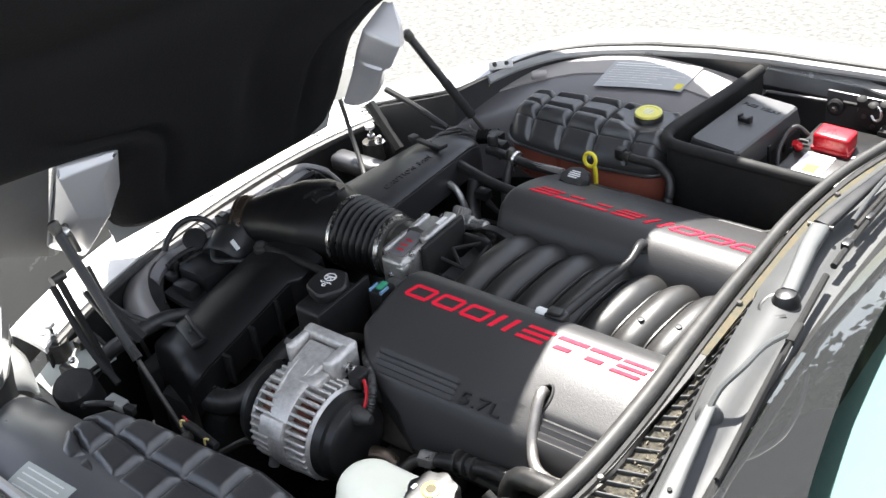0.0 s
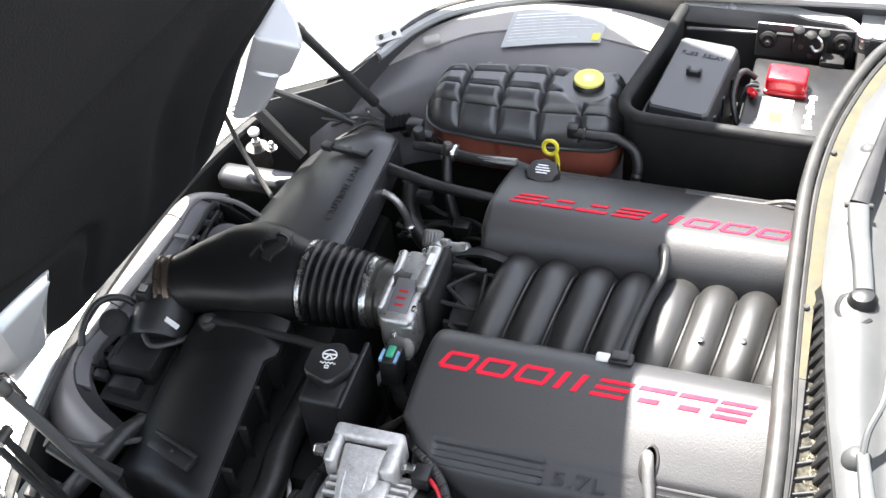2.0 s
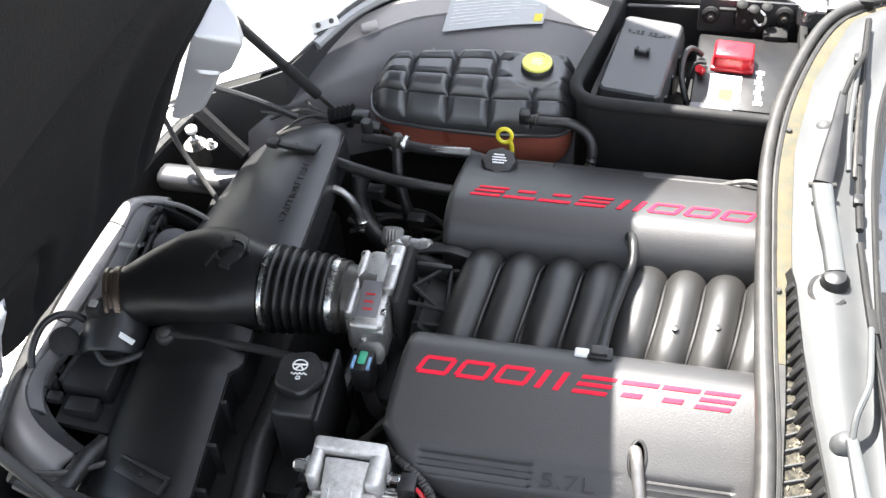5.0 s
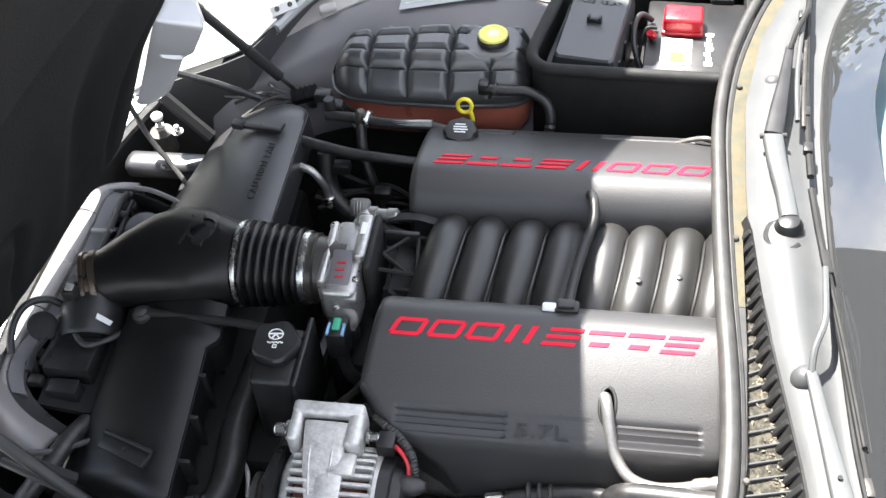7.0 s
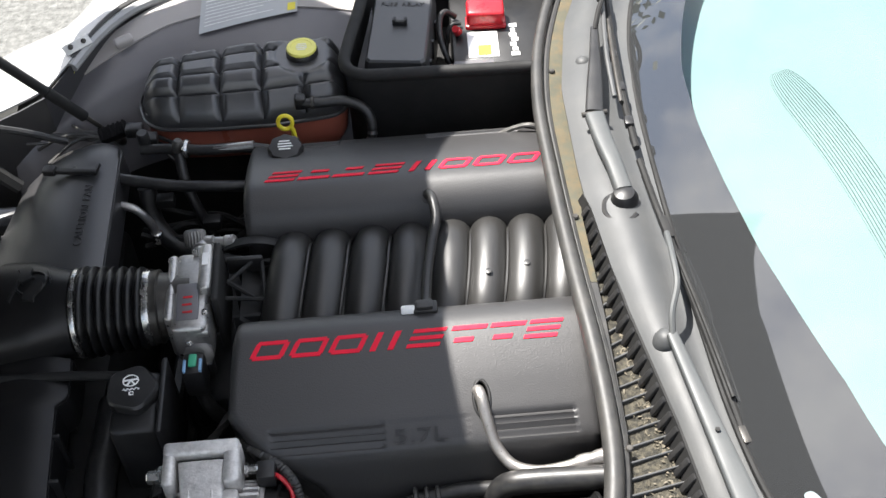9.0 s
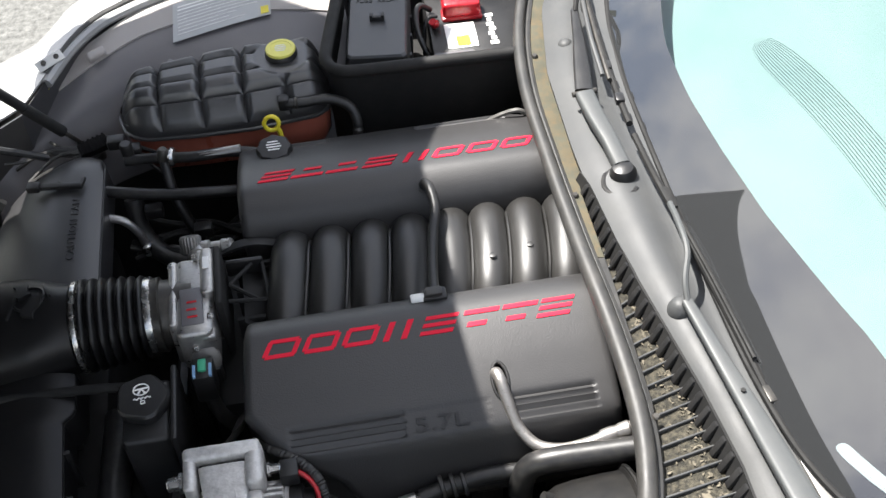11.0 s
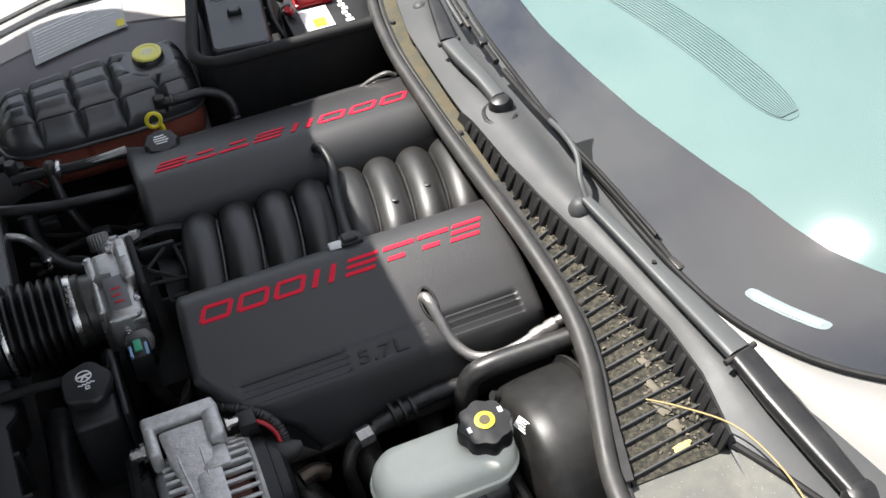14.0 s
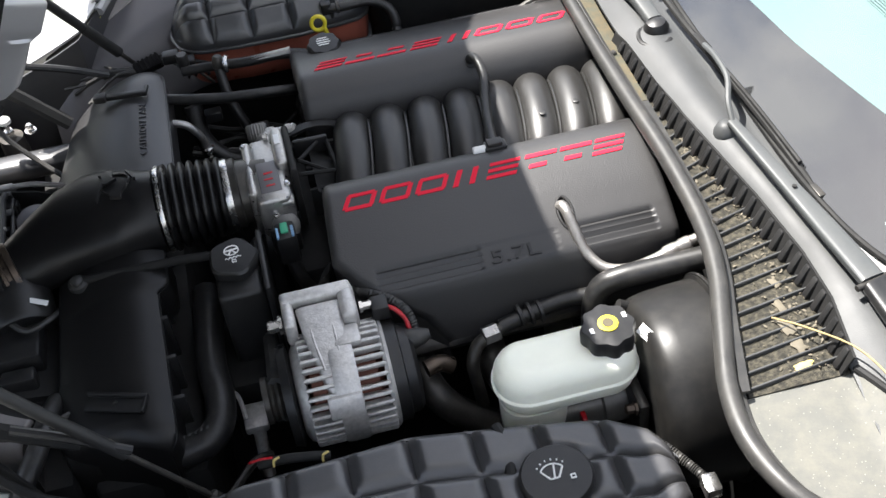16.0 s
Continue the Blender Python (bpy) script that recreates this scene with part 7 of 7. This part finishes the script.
def wiper(kind):
    near = kind == "near"
    t = thing("wiper", "grey-black windshield wiper arm with a thin rubber blade", "windshield wiper", (0.36, -0.5 if near else 0.1, 0.82), "wipers")
    if near:
        part("pivot_cap", lathe([(0.010, -0.02), (0.018, -0.016), (0.020, 0.004), (0.016, 0.014), (0.008, 0.017)], (0.378, -0.745, 0.822), (0, 0, 1), 24), M_PLASTIC, t)
        part("lower_arm", loft([oval(c, (0.97, 0.24, 0), (0, 0, 1), w, h, 16, 3.5) for c, w, h in (((0.378, -0.75, 0.828), 0.014, 0.010), ((0.372, -0.68, 0.832), 0.017, 0.010), ((0.366, -0.60, 0.834), 0.018, 0.010), ((0.363, -0.535, 0.836), 0.017, 0.009))]), M_PLASTIC, t)
        part("hinge_pin", lathe([(0.004, -0.024), (0.004, 0.024)], (0.362, -0.532, 0.838), (0.97, 0.24, 0), 10), M_DARKSTEEL, t)
        part("upper_arm", loft([oval(c, (0.985, 0.17, 0), (0, 0, 1), w, h, 16, 3.5) for c, w, h in (((0.362, -0.530, 0.838), 0.016, 0.007), ((0.348, -0.44, 0.842), 0.014, 0.007), ((0.330, -0.33, 0.848), 0.010, 0.006), ((0.314, -0.228, 0.852), 0.007, 0.005))]), M_ARM, t)
        part("rivet", lathe([(0.003, 0), (0.003, 0.002)], (0.337, -0.37, 0.853), (0, 0, 1), 10), M_MATTE, t)
        part("hook", tube([(0.314, -0.230, 0.853), (0.317, -0.205, 0.868), (0.329, -0.170, 0.880), (0.333, -0.120, 0.878), (0.338, -0.070, 0.862)], 0.0042, 8), M_ARM, t)
        part("bridge", box(-0.020, 0.020, -0.006, 0.006, -0.005, 0.005, 0.002, m=frame_at((0.342, -0.052, 0.852), (0.10, -1, 0), (0, 0, 1))), M_MATTE, t)
        part("blade", tube([(0.330, 0.075, 0.856), (0.336, 0.0, 0.852), (0.344, -0.08, 0.850), (0.354, -0.18, 0.846), (0.364, -0.28, 0.838), (0.374, -0.375, 0.826)], 0.0052, 8, 5), M_MATTE, t, "thin black rubber blade")
        part("blade_clip", box(-0.012, 0.012, -0.005, 0.005, -0.004, 0.004, 0.001, m=frame_at((0.373, -0.366, 0.830), (0.1, -1, -0.1), (0, 0, 1))), M_DARKSTEEL, t)
        part("splint", tube([(0.346, -0.10, 0.854), (0.357, -0.20, 0.851), (0.369, -0.32, 0.842)], 0.0032, 8, 4), M_MATTE, t)
    else:
        part("pivot_cap", lathe([(0.010, -0.02), (0.018, -0.014), (0.019, 0.002), (0.014, 0.012), (0.006, 0.015)], (0.300, 0.018, 0.842), (-0.1, 0, 1), 24), M_PLASTIC, t)
        part("lower_arm", loft([oval(c, (1, 0.10, 0), (0, 0, 1), w, h, 16, 3.5) for c, w, h in (((0.300, 0.025, 0.848), 0.012, 0.010), ((0.294, 0.07, 0.856), 0.012, 0.009), ((0.286, 0.12, 0.860), 0.013, 0.009), ((0.282, 0.168, 0.862), 0.014, 0.008))]), M_ARM, t)
        part("hinge_pin", lathe([(0.004, -0.018), (0.004, 0.018)], (0.282, 0.170, 0.864), (1, 0.1, 0), 10), M_DARKSTEEL, t)
        part("upper_arm", loft([oval(c, (0.98, -0.2, 0), (0, 0, 1), w, h, 16, 3.5) for c, w, h in (((0.282, 0.172, 0.864), 0.013, 0.006), ((0.292, 0.23, 0.866), 0.012, 0.006), ((0.302, 0.29, 0.868), 0.009, 0.005), ((0.312, 0.36, 0.868), 0.006, 0.004))]), M_PLASTIC, t)
        part("hook", tube([(0.312, 0.355, 0.870), (0.322, 0.385, 0.884), (0.335, 0.42, 0.884), (0.344, 0.46, 0.868)], 0.004, 8), M_MATTE, t)
        part("blade", tube([(0.330, 0.10, 0.856), (0.330, 0.20, 0.858), (0.334, 0.30, 0.860), (0.342, 0.42, 0.858), (0.356, 0.56, 0.852)], 0.0052, 8, 5), M_MATTE, t, "thin black rubber blade")
        for k in range(5):
            part("claw", box(-0.009, 0.009, -0.0065, 0.0065, -0.006, 0.005, 0.002, m=frame_at((0.3285 + 0.0005 * k * k, 0.15 + 0.075 * k, 0.861), (0.05, 1, 0), (0, 0, 1))), M_PLASTIC, t)
        part("bow", tube([(0.316, 0.20, 0.866), (0.318, 0.28, 0.874), (0.326, 0.36, 0.876), (0.338, 0.45, 0.868)], 0.0038, 8, 5), M_COWL, t, "grey blade bow")
        part("splint", tube([(0.324, 0.19, 0.864), (0.328, 0.27, 0.866), (0.336, 0.38, 0.866)], 0.0034, 8, 4), M_DARKSTEEL, t)
    return t


wiper("near")
wiper("far")
nz = thing("washer_nozzle", "black rubber washer hose loop at the wiper pivot", "washer hose", (0.29, 0.0, 0.83))
part("hose", tube([(0.285, 0.030, 0.838), (0.274, 0.020, 0.836), (0.272, 0.000, 0.834), (0.284, -0.016, 0.835), (0.302, -0.018, 0.838), (0.312, -0.010, 0.838)], 0.0038, 8), M_HOSE, nz)
nz2 = thing("washer_jet", "grey rubber washer jet dome on the cowl", "washer jet", (0.311, -0.219, 0.82))
part("dome", lathe([(0.018, -0.012), (0.017, 0.0), (0.012, 0.010), (0.005, 0.014)], (0.310, -0.222, 0.834), (-0.1, 0, 1), 24), M_COWL, nz2)
nz3 = thing("washer_jet", "grey rubber washer jet dome on the cowl", "washer jet", (0.29, 0.31, 0.82))
part("dome", lathe([(0.016, -0.012), (0.015, 0.0), (0.010, 0.009), (0.004, 0.012)], (0.290, 0.320, 0.832), (-0.1, 0, 1), 24), M_COWL, nz3)

RAKE = math.tan(radians(27))


def glass_at(y, s, off=0.0):
    """A place on the windshield: across, back from its lower edge, and off its outer face."""
    x = ws_x(y) + s
    z = 0.838 + RAKE * s * (1.14 - 0.55 * s) - 0.085 * (y - 0.02) ** 2 + RAKE * 0.80 * (x - s - 0.357)
    return Vector((x, y, z + off))


frit_w = lambda y: lerp([(-0.8, 0.13), (-0.52, 0.120), (-0.35, 0.113), (-0.13, 0.082), (0.0, 0.07), (0.12, 0.062), (0.25, 0.062), (0.4, 0.08), (0.8, 0.13)], y)
wsd = thing("windshield", "raked green-tinted windshield with a black border", "windshield", (0.6, 0, 0.85), kind="structure")
pane = part("pane", sheet(lambda u, v: glass_at(-0.80 + 1.6 * u, frit_w(-0.80 + 1.6 * u) + 0.64 * v), 60, 30, 0.0), M_GLASS, wsd, "green-tinted glass")
pane.visible_shadow = False

part("border", sheet(lambda u, v: glass_at(-0.80 + 1.6 * u, -0.004 + (frit_w(-0.80 + 1.6 * u) + 0.004) * v, 0.0), 60, 8, 0.004), M_FRIT, wsd, "black printed glass border")
part("lower_moulding", tube([glass_at(y, -0.004, -0.002) for y in np.linspace(-0.80, 0.80, 50)], 0.0045, 8, 2), M_MATTE, wsd, "black rubber moulding")


def strip_at(u, v, lift):
    """A place on the identity strip behind the border's clear window: along it and across."""
    return glass_at(-0.462 - 0.090 * u, 0.027 + 0.0055 * v + 0.007 * u, lift)


def rounded(a, p):
    return math.copysign(abs(a) ** p, a)


part("clear_window", loft([[strip_at(0.5 + 0.56 * rounded(math.cos(a), 0.22), 0.5 + 1.25 * rounded(math.sin(a), 0.7), lift) for a in np.linspace(0, 2 * math.pi, 48, endpoint=False)] for lift in (0.0004, 0.0010)]), M_DASHVENT, wsd, "clear window in the border")
part("identity_plate", sheet(lambda u, v: strip_at(0.04 + 0.92 * u, v, 0.0016), 12, 2, 0.0005), M_MARK, wsd, "white identity strip")


def corner(u, v):
    y = -0.80 + 0.40 * u
    x0 = lerp([(-0.80, 0.410), (-0.60, 0.400), (-0.50, 0.385), (-0.40, 0.372)], y)
    x1 = ws_x(y) - 0.004
    return Vector((x0 + (x1 - x0) * v, y, deck((y + 0.86) / 1.62, 0.9).z + 0.005 + (glass_at(y, -0.006).z - 0.003 - deck((y + 0.86) / 1.62, 0.9).z - 0.005) * v ** 1.5))


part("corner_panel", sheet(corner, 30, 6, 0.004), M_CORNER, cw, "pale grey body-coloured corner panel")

dash = thing("dashboard", "pale dashboard top under the windshield", "dashboard", (0.6, 0, 0.8), kind="structure")
part("top", sheet(lambda u, v: glass_at(-0.76 + 1.52 * u, 0.07 + 0.65 * v, -0.056 - 0.149 * v), 40, 20, 0.01), M_DASH, dash)


def vent_at(u, v, lift=0.0):
    """The long rounded defroster vent in the dashboard top."""
    y = 0.246 - 0.470 * u
    w = 0.060 * max(0.05, 1 - abs(2 * u - 1) ** 6) ** 0.5
    x = 0.566 + 0.068 * u + 0.012 * math.sin(math.pi * u) + w * (v - 0.5)
    s = x - ws_x(y)
    return glass_at(y, s, -0.0555 - 0.149 * (s - 0.07) / 0.65 + lift)


d = part("vent", sheet(lambda u, v: vent_at(u, v, 0.0006), 60, 4, 0.0005), M_DASHVENT, dash, "slotted defroster vent")
for k in range(13):
    part("slat", sheet(lambda u, v: vent_at(0.02 + 0.96 * u, 0.04 + 0.071 * k + 0.046 * v, 0.0026), 60, 1, 0.0018), M_DASH, d)
cabin = thing("cabin_shell", "dark cabin of the car behind the dashboard", "cabin", (1.2, 0, 0.5), kind="structure")
part("floor", box(0.45, 2.4, -0.75, 0.75, 0.45, 0.47, 0.0), M_MATTE, cabin)
part("roof", sheet(lambda u, v: Vector((1.10 + 1.2 * u, -0.62 + 1.24 * v, 1.17 + 0.03 * math.sin(math.pi * v) - 0.10 * u * u)), 12, 12, 0.02), M_PAINT, cabin)
part("rear", box(2.35, 2.38, -0.8, 0.8, 0.45, 1.05, 0.0), M_PAINT, cabin)
for s in (1, -1):
    part("door_side", box(0.55, 2.38, 0.80 * s - 0.01, 0.80 * s + 0.01, 0.45, 0.86, 0.0), M_PAINT, cabin)

# ---- trees that the windshield mirrors ----
M_BARK = surf("bark", (0.12, 0.09, 0.065), 0.9, var=0.4, scale=6, bump=0.8, grain=40, dist=0.01)
M_FOLIAGE = surf("foliage", (0.055, 0.085, 0.030), 0.6, var=0.4, scale=3, bump=0)
for n, (tx, ty, th) in enumerate(((-11.0, 9.5, 7.5), (-7.0, 13.0, 8.0), (-13.5, 4.5, 7.0))):
    rnd = random.Random(20 + n)
    t = thing("tree", "leafy green tree standing beyond the gravel", "tree", (tx, ty, 0), "trees")
    part("trunk", tube([(tx, ty, 0), (tx + 0.1, ty, th * 0.2), (tx + 0.05, ty + 0.1, th * 0.45), (tx, ty, th * 0.75)], lambda q: 0.22 * (1 - 0.8 * q), 10), M_BARK, t)
    tips = []
    for k in range(9):
        a, e = 2.4 * k, rnd.uniform(0.2, 0.9)
        p = Vector((tx, ty, th * rnd.uniform(0.28, 0.6)))
        q = p + Vector((math.cos(a), math.sin(a), e)) * th * rnd.uniform(0.2, 0.32)
        part("limb", tube([p, p.lerp(q, 0.5) + Vector((0, 0, 0.15)), q], lambda w: 0.08 * (1 - 0.75 * w), 7, 4), M_BARK, t)
        tips += [q, p.lerp(q, 0.65)]
    vs, fs = [], []
    for k in range(5200):
        c = rnd.choice(tips) + Vector((rnd.gauss(0, 0.55), rnd.gauss(0, 0.55), rnd.gauss(0.1, 0.45)))
        u = Vector((rnd.gauss(0, 1), rnd.gauss(0, 1), rnd.gauss(0, 1))).normalized()
        w = u.orthogonal().normalized()
        s = rnd.uniform(0.13, 0.24)
        i = len(vs)
        vs += [c - u * s, c + w * s * 0.5, c + u * s, c - w * s * 0.5]
        fs.append((i, i + 1, i + 2, i + 3))
    me = bpy.data.meshes.new("crown")
    me.from_pydata(vs, [], fs)
    me.materials.append(M_FOLIAGE)
    crown = new("crown", me)
    crown.parent, crown.matrix_parent_inverse = t, t.matrix_basis.inverted()
